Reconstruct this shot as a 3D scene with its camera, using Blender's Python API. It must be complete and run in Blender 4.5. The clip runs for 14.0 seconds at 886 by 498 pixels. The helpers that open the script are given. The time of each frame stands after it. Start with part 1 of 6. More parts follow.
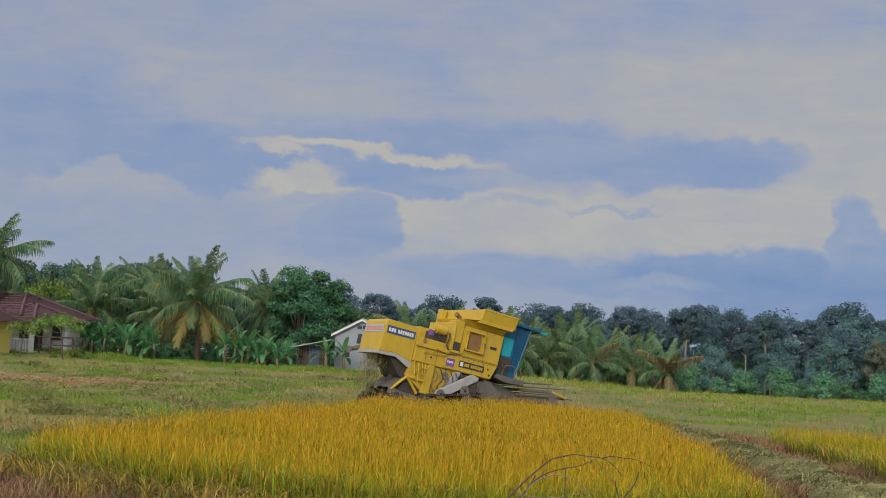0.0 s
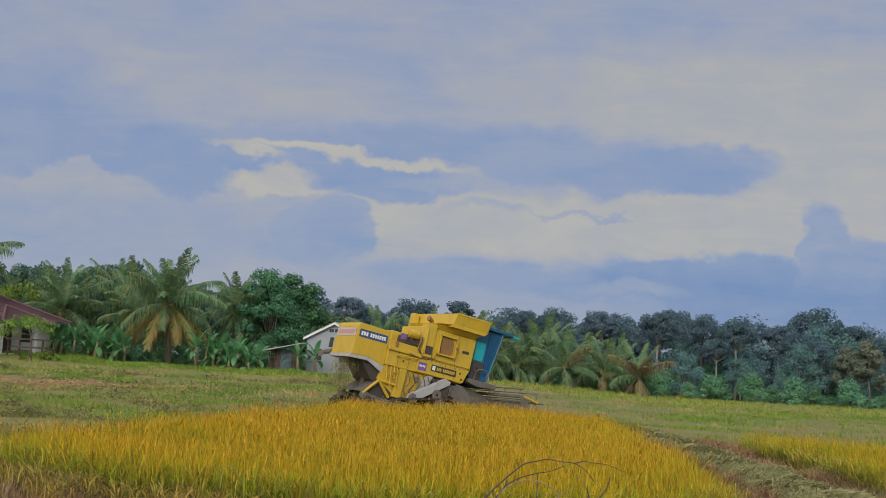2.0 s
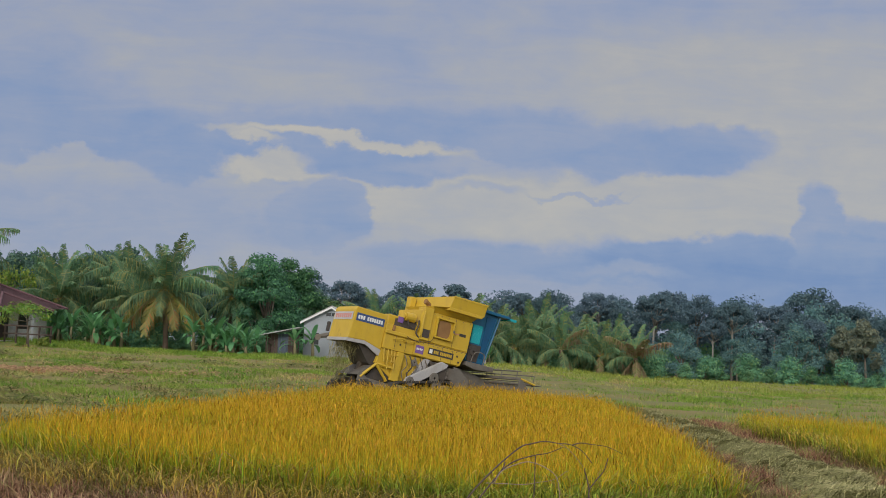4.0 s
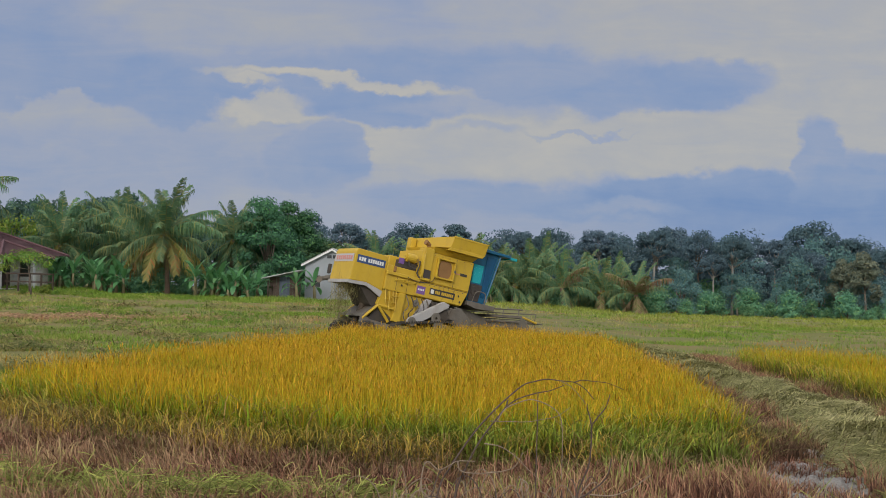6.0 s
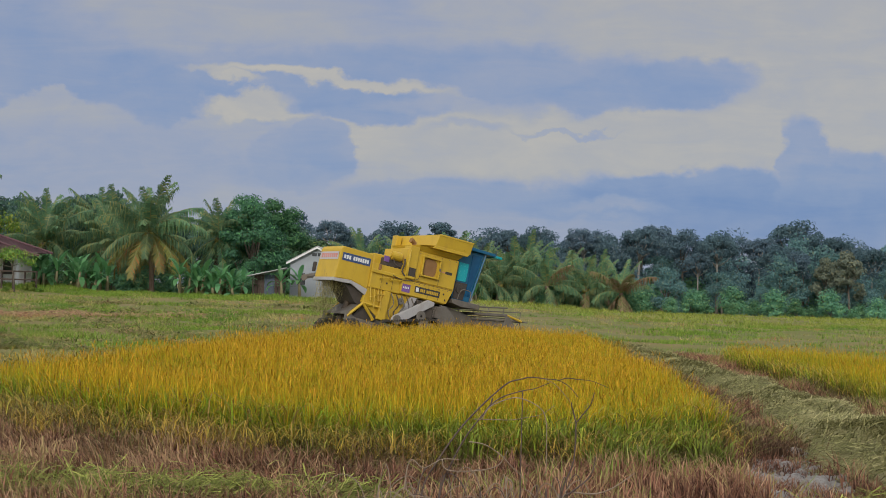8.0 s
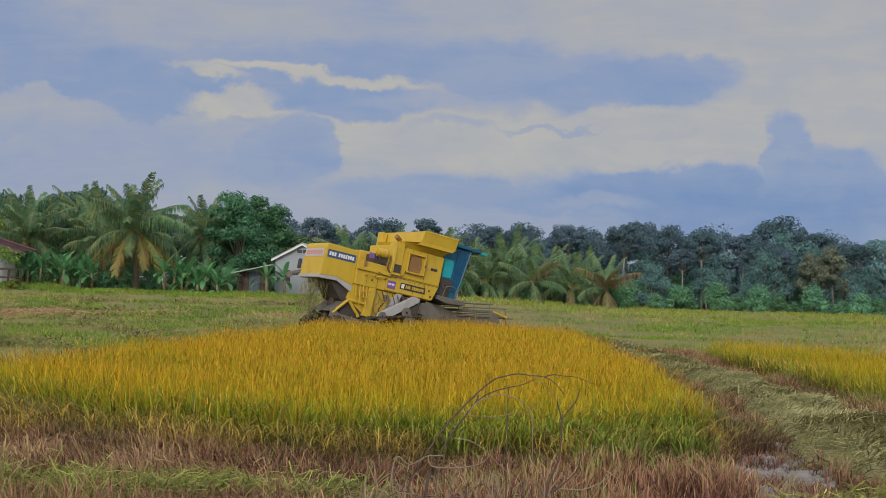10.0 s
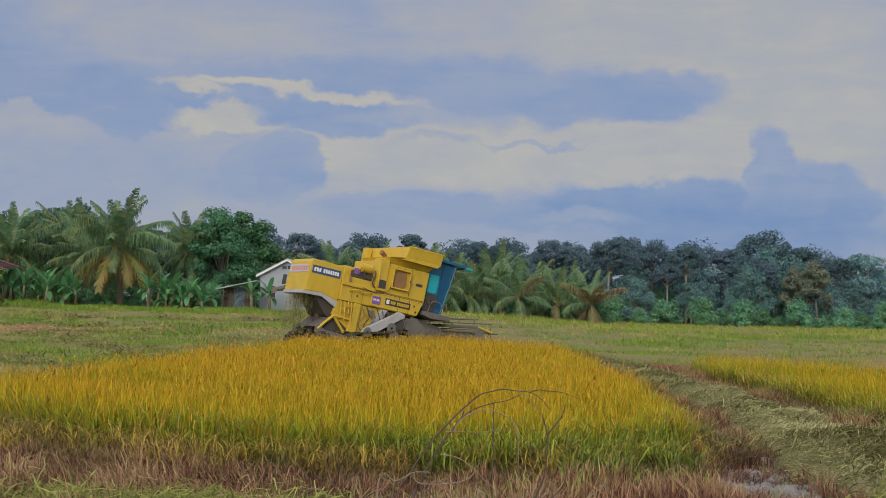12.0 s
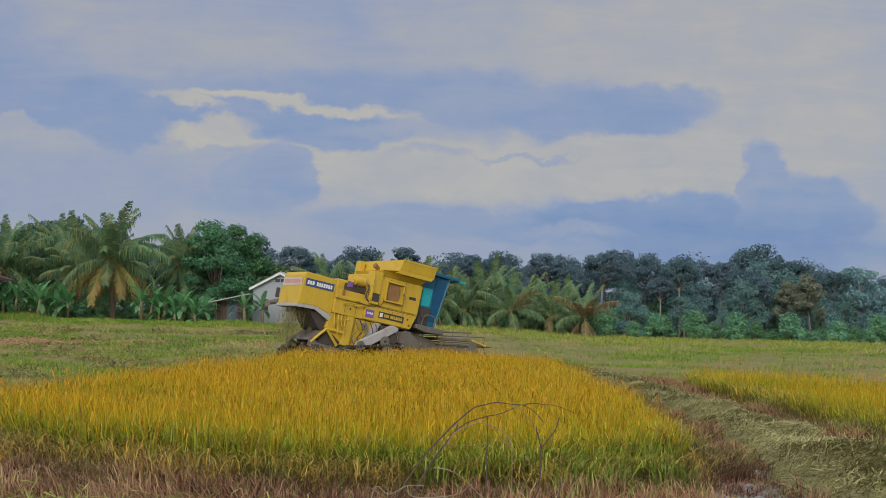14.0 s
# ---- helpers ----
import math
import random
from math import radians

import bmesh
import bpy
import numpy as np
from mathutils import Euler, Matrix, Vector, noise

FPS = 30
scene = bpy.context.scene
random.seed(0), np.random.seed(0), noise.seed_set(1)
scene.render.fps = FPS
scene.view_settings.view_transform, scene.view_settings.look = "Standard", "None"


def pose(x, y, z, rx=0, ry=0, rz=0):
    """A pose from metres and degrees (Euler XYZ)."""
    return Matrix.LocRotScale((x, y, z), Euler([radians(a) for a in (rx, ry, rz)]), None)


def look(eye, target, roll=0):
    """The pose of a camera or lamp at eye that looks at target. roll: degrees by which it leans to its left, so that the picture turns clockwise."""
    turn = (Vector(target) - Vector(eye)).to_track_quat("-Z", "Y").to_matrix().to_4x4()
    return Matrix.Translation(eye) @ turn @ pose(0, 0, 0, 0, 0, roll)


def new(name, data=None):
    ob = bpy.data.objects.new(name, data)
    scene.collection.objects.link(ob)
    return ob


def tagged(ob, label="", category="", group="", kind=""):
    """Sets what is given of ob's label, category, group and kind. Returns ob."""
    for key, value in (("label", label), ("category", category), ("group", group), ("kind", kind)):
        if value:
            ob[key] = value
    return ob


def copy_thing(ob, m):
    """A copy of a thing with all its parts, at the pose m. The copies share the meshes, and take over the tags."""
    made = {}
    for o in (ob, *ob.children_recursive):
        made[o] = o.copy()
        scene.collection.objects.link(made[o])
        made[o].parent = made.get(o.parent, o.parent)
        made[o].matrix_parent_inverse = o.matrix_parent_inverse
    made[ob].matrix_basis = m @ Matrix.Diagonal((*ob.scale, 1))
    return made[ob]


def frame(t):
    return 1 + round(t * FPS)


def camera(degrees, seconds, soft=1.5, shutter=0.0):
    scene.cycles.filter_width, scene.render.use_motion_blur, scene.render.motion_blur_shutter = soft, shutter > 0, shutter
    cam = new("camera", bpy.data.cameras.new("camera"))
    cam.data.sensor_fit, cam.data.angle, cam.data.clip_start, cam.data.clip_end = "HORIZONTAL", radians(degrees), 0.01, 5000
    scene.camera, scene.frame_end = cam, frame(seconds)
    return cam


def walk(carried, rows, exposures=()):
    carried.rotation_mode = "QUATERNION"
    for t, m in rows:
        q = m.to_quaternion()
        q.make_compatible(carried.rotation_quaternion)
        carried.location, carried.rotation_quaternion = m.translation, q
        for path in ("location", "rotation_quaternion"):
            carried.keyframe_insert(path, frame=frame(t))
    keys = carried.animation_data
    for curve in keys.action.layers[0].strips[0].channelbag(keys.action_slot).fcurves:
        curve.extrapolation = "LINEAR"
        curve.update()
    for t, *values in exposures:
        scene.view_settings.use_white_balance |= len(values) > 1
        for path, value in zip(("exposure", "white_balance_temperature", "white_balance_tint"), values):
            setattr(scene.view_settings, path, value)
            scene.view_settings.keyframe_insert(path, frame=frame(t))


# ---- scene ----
cam = camera(40, 14.0, soft=0.6)
walk(cam, [
    (0, pose(0.005, -0.011, 1.938, 95.418, -2.892, 2.411)),
    (0.5, pose(-0.001, -0.009, 1.944, 95.420, -3.046, 2.059)),
    (1, pose(-0.005, -0.003, 1.940, 95.512, -3.165, 1.628)),
    (1.5, pose(0.006, -0.006, 1.942, 95.581, -3.140, 1.361)),
    (2, pose(-0.002, -0.003, 1.942, 95.670, -3.158, 1.097)),
    (4.3, pose(-0.002, 0.003, 1.944, 94.467, -2.553, 1.024)),
    (4.5, pose(-0.003, -0.008, 1.950, 94.030, -2.370, 1.157)),
    (5, pose(0.001, -0.026, 1.951, 92.233, -1.682, 1.325)),
    (5.5, pose(-0.006, -0.016, 1.949, 92.099, -1.576, 1.204)),
    (6, pose(-0.004, -0.016, 1.949, 92.062, -1.621, 1.023)),
    (6.5, pose(0.001, -0.010, 1.953, 92.088, -1.661, 0.772)),
    (7, pose(-0.001, -0.010, 1.947, 92.096, -1.732, 0.549)),
    (9.5, pose(0.000, 0.000, 1.950, 91.808, -1.546, -0.049)),
    (10, pose(-0.003, -0.020, 1.953, 91.843, -1.540, -0.363)),
    (10.5, pose(-0.007, -0.008, 1.951, 91.949, -1.475, -0.714)),
    (11, pose(-0.004, -0.008, 1.955, 92.359, -1.669, -1.004)),
    (11.5, pose(-0.001, 0.002, 1.952, 92.476, -1.388, -1.053)),
    (12, pose(-0.003, -0.003, 1.953, 92.584, -1.358, -1.063)),
    (12.5, pose(-0.001, -0.000, 1.954, 92.745, -1.249, -1.150)),
    (13, pose(-0.001, -0.012, 1.954, 92.922, -1.402, -1.298)),
    (13.5, pose(-0.001, -0.002, 1.954, 93.080, -1.389, -1.378)),
    (14, pose(-0.007, -0.008, 1.951, 93.217, -1.372, -1.380)),
], exposures=[(0, 0.0)])

# ---------------------------------------------------------------- light
SUN_ELEVATION, SUN_AZIMUTH = radians(28), radians(194)   # from behind the viewer, veiled
sun_data = bpy.data.lights.new("sun", "SUN")
sun_data.energy, sun_data.angle, sun_data.color = 1.35, radians(14), (1.0, 0.95, 0.86)
sun = new("sun", sun_data)
sun.matrix_world = look(
    (300 * math.sin(SUN_AZIMUTH), 300 * math.cos(SUN_AZIMUTH), 300 * math.tan(SUN_ELEVATION)), (0, 0, 0))


class Nodes:
    """Short hand for wiring node trees."""

    def __init__(self, tree):
        self.tree = tree
        tree.nodes.clear()

    def add(self, kind, **given):
        n = self.tree.nodes.new(kind)
        for key, value in given.items():
            if key in n.inputs:
                self.set(n.inputs[key], value)
        return n

    def set(self, socket, value):
        if isinstance(value, bpy.types.NodeSocket):
            self.tree.links.new(value, socket)
        else:
            socket.default_value = value

    def math(self, op, a, b=0.0, c=0.0, clamp=False):
        n = self.tree.nodes.new("ShaderNodeMath")
        n.operation, n.use_clamp = op, clamp
        for i, v in enumerate((a, b, c)):
            self.set(n.inputs[i], v)
        return n.outputs[0]

    def ramp(self, fac, stops, smooth=False):
        n = self.tree.nodes.new("ShaderNodeValToRGB")
        e = n.color_ramp.elements
        while len(e) < len(stops):
            e.new(0.5)
        for el, (p, col) in zip(e, stops):
            el.position, el.color = p, (*col, 1)
        n.color_ramp.interpolation = "EASE" if smooth else "LINEAR"
        self.set(n.inputs[0], fac)
        return n.outputs[0]

    def mix(self, fac, a, b, mode="MIX"):
        n = self.tree.nodes.new("ShaderNodeMix")
        n.data_type, n.blend_type = "RGBA", mode
        self.set(n.inputs[0], fac)
        for i, v in ((6, a), (7, b)):
            self.set(n.inputs[i], v if isinstance(v, bpy.types.NodeSocket) else (*v, 1))
        return n.outputs[2]

    def noise(self, vec, scale, detail=3.0, rough=0.55, warp=0.0):
        n = self.tree.nodes.new("ShaderNodeTexNoise")
        self.set(n.inputs["Vector"], vec)
        n.inputs["Scale"].default_value, n.inputs["Detail"].default_value = scale, detail
        n.inputs["Roughness"].default_value, n.inputs["Distortion"].default_value = rough, warp
        return n

    def scaled(self, vec, s):
        n = self.tree.nodes.new("ShaderNodeMapping")
        self.set(n.inputs["Vector"], vec)
        n.inputs["Scale"].default_value = s
        return n.outputs[0]


def srgb(r, g, b):
    return tuple((c / 255 / 12.92 if c <= 10 else ((c / 255 + 0.055) / 1.055) ** 2.4) for c in (r, g, b))


def make_world():
    world = bpy.data.worlds.new("evening_sky")
    scene.world = world
    world.use_nodes = True
    k = Nodes(world.node_tree)
    co = k.add("ShaderNodeTexCoord").outputs["Generated"]
    sep = k.add("ShaderNodeSeparateXYZ", Vector=co)
    x, y, z = sep.outputs
    # perspective coordinates of the cloud deck ahead; behind the viewer they just mirror
    ya = k.math("MAXIMUM", k.math("ABSOLUTE", y), 0.15)
    u, v = k.math("DIVIDE", x, ya), k.math("DIVIDE", z, ya)
    uv = k.add("ShaderNodeCombineXYZ", X=u, Y=v).outputs[0]
    fine = k.noise(k.scaled(uv, (1.0, 1.3, 1)), 22, 9, 0.56)
    broad = k.noise(k.scaled(uv, (1.0, 2.6, 1)), 5.0, 5, 0.52)
    wisp = k.noise(k.scaled(uv, (1.0, 5.0, 1)), 9.0, 8, 0.62, 0.6)
    warped = uv
    for field, reach in ((fine, (0.062, 0.040, 0)), (broad, (0.05, 0.014, 0))):
        n = k.tree.nodes.new("ShaderNodeVectorMath")
        n.operation = "MULTIPLY_ADD"
        k.set(n.inputs[0], field.outputs["Color"])
        n.inputs[1].default_value = reach
        shift = k.tree.nodes.new("ShaderNodeVectorMath")
        shift.operation = "SUBTRACT"
        k.set(shift.inputs[0], warped)
        shift.inputs[1].default_value = [q / 2 for q in reach]
        k.set(n.inputs[2], shift.outputs[0])
        warped = n.outputs[0]
    # cloud masses, far to near: centre, half width, half height, slope, tone (1 pale cream, 0 blue), cover, softness of the edge
    masses = [
        (0.240, 0.231, 0.224, 0.052, 0.00, 0.80, 0.95, 1.27),
        (-0.194, 0.225, 0.121, 0.026, -0.10, 0.68, 0.80, 1.27),
        (0.306, 0.167, 0.107, 0.070, 0.00, 0.80, 1.00, 0.99),
        (0.058, 0.125, 0.201, 0.027, 0.00, 0.85, 1.00, 0.59),
        (0.193, 0.137, 0.107, 0.029, 0.00, 0.83, 1.00, 0.73),
        (-0.376, 0.201, 0.061, 0.042, 0.00, 0.32, 0.70, 1.30),
        (-0.245, 0.160, 0.098, 0.029, 0.00, 0.24, 0.80, 1.13),
        (-0.381, 0.157, 0.051, 0.024, 0.00, 0.36, 0.70, 0.90),
        (0.021, 0.178, 0.219, 0.024, 0.00, 0.36, 0.90, 0.66),
        (0.165, 0.176, 0.096, 0.019, 0.12, 0.33, 0.90, 0.35),
        (-0.166, 0.149, 0.046, 0.011, 0.00, 0.92, 1.00, 0.52),
        (-0.105, 0.171, 0.100, 0.005, -0.09, 0.96, 1.00, 0.86),
        (-0.178, 0.170, 0.019, 0.004, -0.25, 0.95, 0.90, 0.99),
        (-0.073, 0.152, 0.072, 0.012, -0.05, 0.32, 1.00, 0.43),
        (0.007, 0.152, 0.056, 0.008, -0.02, 0.60, 0.70, 1.13),
        (-0.045, 0.102, 0.070, 0.019, 0.00, 0.74, 0.60, 1.13),
        (0.011, 0.135, 0.028, 0.004, 0.00, 0.50, 0.60, 1.13),
        (-0.274, 0.075, 0.140, 0.021, 0.00, 0.54, 0.70, 1.13),
        (-0.302, 0.118, 0.047, 0.029, 0.00, 0.59, 0.90, 0.27),
        (-0.260, 0.108, 0.044, 0.024, 0.00, 0.54, 0.90, 0.35),
        (-0.367, 0.111, 0.044, 0.029, 0.00, 0.59, 0.90, 0.27),
        (-0.339, 0.133, 0.035, 0.028, 0.00, 0.68, 0.95, 0.23),
        (-0.338, 0.145, 0.020, 0.017, 0.00, 0.68, 0.95, 0.26),
        (-0.311, 0.130, 0.028, 0.018, 0.00, 0.61, 0.90, 0.26),
        (-0.334, 0.112, 0.042, 0.026, 0.00, 0.49, 0.80, 0.99),
        (-0.290, 0.099, 0.042, 0.021, 0.00, 0.49, 0.80, 0.99),
        (-0.372, 0.096, 0.037, 0.021, 0.00, 0.46, 0.80, 0.99),
        (-0.199, 0.115, 0.046, 0.029, 0.00, 0.60, 0.90, 0.21),
        (-0.234, 0.106, 0.029, 0.024, 0.00, 0.54, 0.90, 0.25),
        (-0.196, 0.106, 0.040, 0.023, 0.00, 0.42, 0.80, 0.99),
        (-0.171, 0.117, 0.023, 0.014, 0.00, 0.62, 0.60, 1.13),
        (-0.138, 0.108, 0.035, 0.026, 0.00, 0.42, 0.90, 0.25),
        (-0.114, 0.115, 0.035, 0.026, 0.00, 0.40, 0.95, 0.18),
        (-0.110, 0.107, 0.028, 0.020, 0.00, 0.31, 0.80, 0.86),
        (-0.115, 0.091, 0.014, 0.013, 0.00, 0.40, 0.80, 0.59),
        (0.030, 0.074, 0.114, 0.019, 0.00, 0.34, 0.90, 0.46),
        (-0.040, 0.077, 0.044, 0.013, 0.00, 0.38, 0.80, 0.59),
        (0.193, 0.083, 0.096, 0.022, 0.05, 0.22, 0.95, 0.32),
        (0.282, 0.111, 0.021, 0.041, 0.00, 0.36, 0.95, 0.35),
        (0.329, 0.096, 0.054, 0.028, 0.00, 0.26, 0.95, 0.39),
        (0.245, 0.065, 0.159, 0.024, 0.00, 0.07, 0.85, 1.13),
        (0.030, 0.057, 0.121, 0.009, 0.00, 0.52, 0.70, 1.13),
        (0.128, 0.072, 0.042, 0.005, 0.00, 0.50, 0.60, 1.13),
        (0.310, 0.117, 0.042, 0.007, 0.00, 0.50, 0.60, 1.13),
        (0.086, 0.136, 0.037, 0.002, 0.10, 0.50, 0.80, 1.00),
    ]
    w = k.math("MULTIPLY_ADD", broad.outputs["Fac"], 0.36, 0.34)
    for cx, cy, rx, ry, slope, tone, cover, soft in masses:
        place = k.tree.nodes.new("ShaderNodeMapping")
        place.vector_type = "TEXTURE"
        k.set(place.inputs["Vector"], warped)
        place.inputs["Location"].default_value = (cx, cy, 0)
        place.inputs["Rotation"].default_value = (0, 0, math.atan(slope))
        place.inputs["Scale"].default_value = (rx, ry, 1)
        reach = k.tree.nodes.new("ShaderNodeVectorMath")
        reach.operation = "LENGTH"
        k.set(reach.inputs[0], place.outputs[0])
        fall = k.tree.nodes.new("ShaderNodeMapRange")
        fall.interpolation_type = "SMOOTHSTEP"
        k.set(fall.inputs["Value"], reach.outputs["Value"])
        fall.inputs["From Min"].default_value, fall.inputs["From Max"].default_value = 1 - soft / 2, 1 + soft / 2
        fall.inputs["To Min"].default_value, fall.inputs["To Max"].default_value = cover, 0.0
        blend = k.tree.nodes.new("ShaderNodeMix")
        k.set(blend.inputs[0], fall.outputs[0])
        k.set(blend.inputs[2], w)
        blend.inputs[3].default_value = tone
        w = blend.outputs[0]
    w = k.math("ADD", w, k.math("MULTIPLY_ADD", wisp.outputs["Fac"], 0.46, -0.23))
    w = k.math("ADD", w, k.math("MULTIPLY_ADD", fine.outputs["Fac"], 0.30, -0.15), clamp=True)
    cloud = k.ramp(w, [
        (0.0, srgb(106, 135, 182)), (0.28, srgb(131, 150, 185)), (0.52, srgb(151, 160, 183)),
        (0.78, srgb(169, 170, 174)), (1.0, srgb(184, 180, 173))])
    sky = k.add("ShaderNodeTexSky")
    sky.sky_type, sky.sun_disc = "NISHITA", False
    sky.sun_elevation, sky.sun_rotation = SUN_ELEVATION, SUN_AZIMUTH
    blue = k.mix(1.0, sky.outputs[0], (0.10, 0.10, 0.10), "MULTIPLY")
    # the veil thins and brightens towards the zenith
    high = k.math("MULTIPLY_ADD", z, 2.6, -0.85, clamp=True)
    veil = k.mix(high, cloud, srgb(222, 222, 220))
    # bright haze round the veiled sun, behind the viewer
    to_sun = Vector((math.sin(SUN_AZIMUTH) * math.cos(SUN_ELEVATION), math.cos(SUN_AZIMUTH) * math.cos(SUN_ELEVATION), math.sin(SUN_ELEVATION)))
    dot = k.tree.nodes.new("ShaderNodeVectorMath")
    dot.operation = "DOT_PRODUCT"
    k.set(dot.inputs[0], co)
    dot.inputs[1].default_value = to_sun
    haze = k.math("POWER", k.math("MAXIMUM", dot.outputs["Value"], 0.0), 2.5)
    veil = k.mix(haze, veil, (1.55, 1.50, 1.42))
    both = k.mix(0.93, blue, veil)
    bg = k.add("ShaderNodeBackground", Color=both, Strength=1.0)
    out = k.add("ShaderNodeOutputWorld")
    k.tree.links.new(bg.outputs[0], out.inputs[0])


make_world()


# ---------------------------------------------------------------- materials
def material(name, rough=0.8, metal=0.0, bump=0.0, bump_scale=30.0, glow=0.0):
    m = bpy.data.materials.new(name)
    m.use_nodes = True
    k = Nodes(m.node_tree)
    out = k.add("ShaderNodeOutputMaterial")
    p = k.add("ShaderNodeBsdfPrincipled", Roughness=rough, Metallic=metal)
    k.tree.links.new(p.outputs[0], out.inputs[0])
    co = k.add("ShaderNodeTexCoord").outputs["Object"]
    if bump:
        n = k.noise(co, bump_scale, 4)
        b = k.add("ShaderNodeBump", Strength=bump, Distance=0.02, Height=n.outputs["Fac"])
        k.tree.links.new(b.outputs[0], p.inputs["Normal"])
    return m, k, p, co, out


def surface(name, dark, light, scale=2.0, fine=25.0, rough=0.8, metal=0.0, bump=0.25, bump_scale=30.0,
            stain=None, stain_scale=1.2, stain_amount=0.5, vary=0.0):
    """A plain surface with two scales of variation and optional stains."""
    m, k, p, co, out = material(name, rough, metal, bump, bump_scale)
    a, b = k.noise(co, scale, 4), k.noise(co, fine, 3)
    f = k.math("MULTIPLY_ADD", b.outputs["Fac"], 0.45, k.math("MULTIPLY_ADD", a.outputs["Fac"], 0.9, -0.2), clamp=True)
    c = k.mix(f, dark, light)
    if stain:
        s = k.noise(k.scaled(co, (1, 1, 0.45)), stain_scale, 6, 0.68)
        sm = k.math("MULTIPLY", k.math("MULTIPLY_ADD", s.outputs["Fac"], 5, -2.6, clamp=True), stain_amount)
        c = k.mix(sm, c, stain)
    if vary:
        r = k.add("ShaderNodeObjectInfo").outputs["Random"]
        h = k.add("ShaderNodeHueSaturation", Color=c, Value=k.math("MULTIPLY_ADD", r, vary, 1 - vary / 2))
        c = h.outputs[0]
    k.set(p.inputs["Base Color"], c)
    k.set(p.inputs["Roughness"], k.math("MULTIPLY_ADD", b.outputs["Fac"], 0.2, rough - 0.1, clamp=True))
    return m


def foliage(name, dark, light, accent=None, accent_share=0.12, rough=0.55, translucent=0.25, vary=0.3, clump=0.6):
    """Leaves: random per leaf, broad patches, and light through the blade."""
    m, k, p, co, out = material(name, rough)
    isl = k.add("ShaderNodeNewGeometry").outputs["Random Per Island"]
    big = k.noise(co, clump, 2).outputs["Fac"]
    f = k.math("MULTIPLY_ADD", isl, 0.6, k.math("MULTIPLY_ADD", big, 1.2, -0.4), clamp=True)
    c = k.mix(f, dark, light)
    if accent:
        spot = k.math("GREATER_THAN", k.math("FRACT", k.math("MULTIPLY", isl, 37.7)), 1 - accent_share)
        c = k.mix(spot, c, accent)
    r = k.add("ShaderNodeObjectInfo").outputs["Random"]
    h = k.add("ShaderNodeHueSaturation", Color=c, Value=k.math("MULTIPLY_ADD", r, vary, 1 - vary / 2),
              Hue=k.math("MULTIPLY_ADD", r, 0.04, 0.48))
    k.set(p.inputs["Base Color"], h.outputs[0])
    k.set(p.inputs["Specular IOR Level"], 0.3)
    t = k.add("ShaderNodeBsdfTranslucent", Color=h.outputs[0])
    mix = k.add("ShaderNodeMixShader", Fac=translucent)
    k.tree.links.new(p.outputs[0], mix.inputs[1])
    k.tree.links.new(t.outputs[0], mix.inputs[2])
    k.tree.links.new(mix.outputs[0], out.inputs[0])
    return m


def crop(name, stops, span=0.85, rough=0.6, translucent=0.2, jitter=0.5, patch=0.8, patch_amount=0.35, base=0.0):
    """Standing or cut rice: the colour runs up the stalk, each stalk a little different."""
    m, k, p, co, out = material(name, rough)
    isl = k.add("ShaderNodeNewGeometry").outputs["Random Per Island"]
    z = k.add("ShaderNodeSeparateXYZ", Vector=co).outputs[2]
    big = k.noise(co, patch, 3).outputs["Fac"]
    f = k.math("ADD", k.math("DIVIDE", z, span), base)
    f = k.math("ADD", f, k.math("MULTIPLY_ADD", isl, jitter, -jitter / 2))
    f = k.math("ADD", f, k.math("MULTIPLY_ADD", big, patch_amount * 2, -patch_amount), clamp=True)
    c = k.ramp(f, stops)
    h = k.add("ShaderNodeHueSaturation", Color=c,
              Value=k.math("MULTIPLY_ADD", k.math("FRACT", k.math("MULTIPLY", isl, 17.3)), 0.75, 0.60))
    k.set(p.inputs["Base Color"], h.outputs[0])
    k.set(p.inputs["Specular IOR Level"], 0.12)
    t = k.add("ShaderNodeBsdfTranslucent", Color=h.outputs[0])
    mix = k.add("ShaderNodeMixShader", Fac=translucent)
    k.tree.links.new(p.outputs[0], mix.inputs[1])
    k.tree.links.new(t.outputs[0], mix.inputs[2])
    k.tree.links.new(mix.outputs[0], out.inputs[0])
    return m


def ground_material():
    m, k, p, co, out = material("field_soil", 0.95, bump=0.6, bump_scale=6)
    a = k.noise(k.scaled(co, (0.35, 1, 1)), 0.35, 5, 0.6).outputs["Fac"]
    b = k.noise(co, 4, 5, 0.65).outputs["Fac"]
    f = k.math("MULTIPLY_ADD", b, 0.5, k.math("MULTIPLY_ADD", a, 1.6, -0.55), clamp=True)
    c = k.ramp(f, [(0.0, (0.085, 0.115, 0.025)), (0.35, (0.145, 0.155, 0.04)), (0.65, (0.20, 0.165, 0.06)), (1.0, (0.22, 0.125, 0.065))])
    k.set(p.inputs["Base Color"], c)
    return m


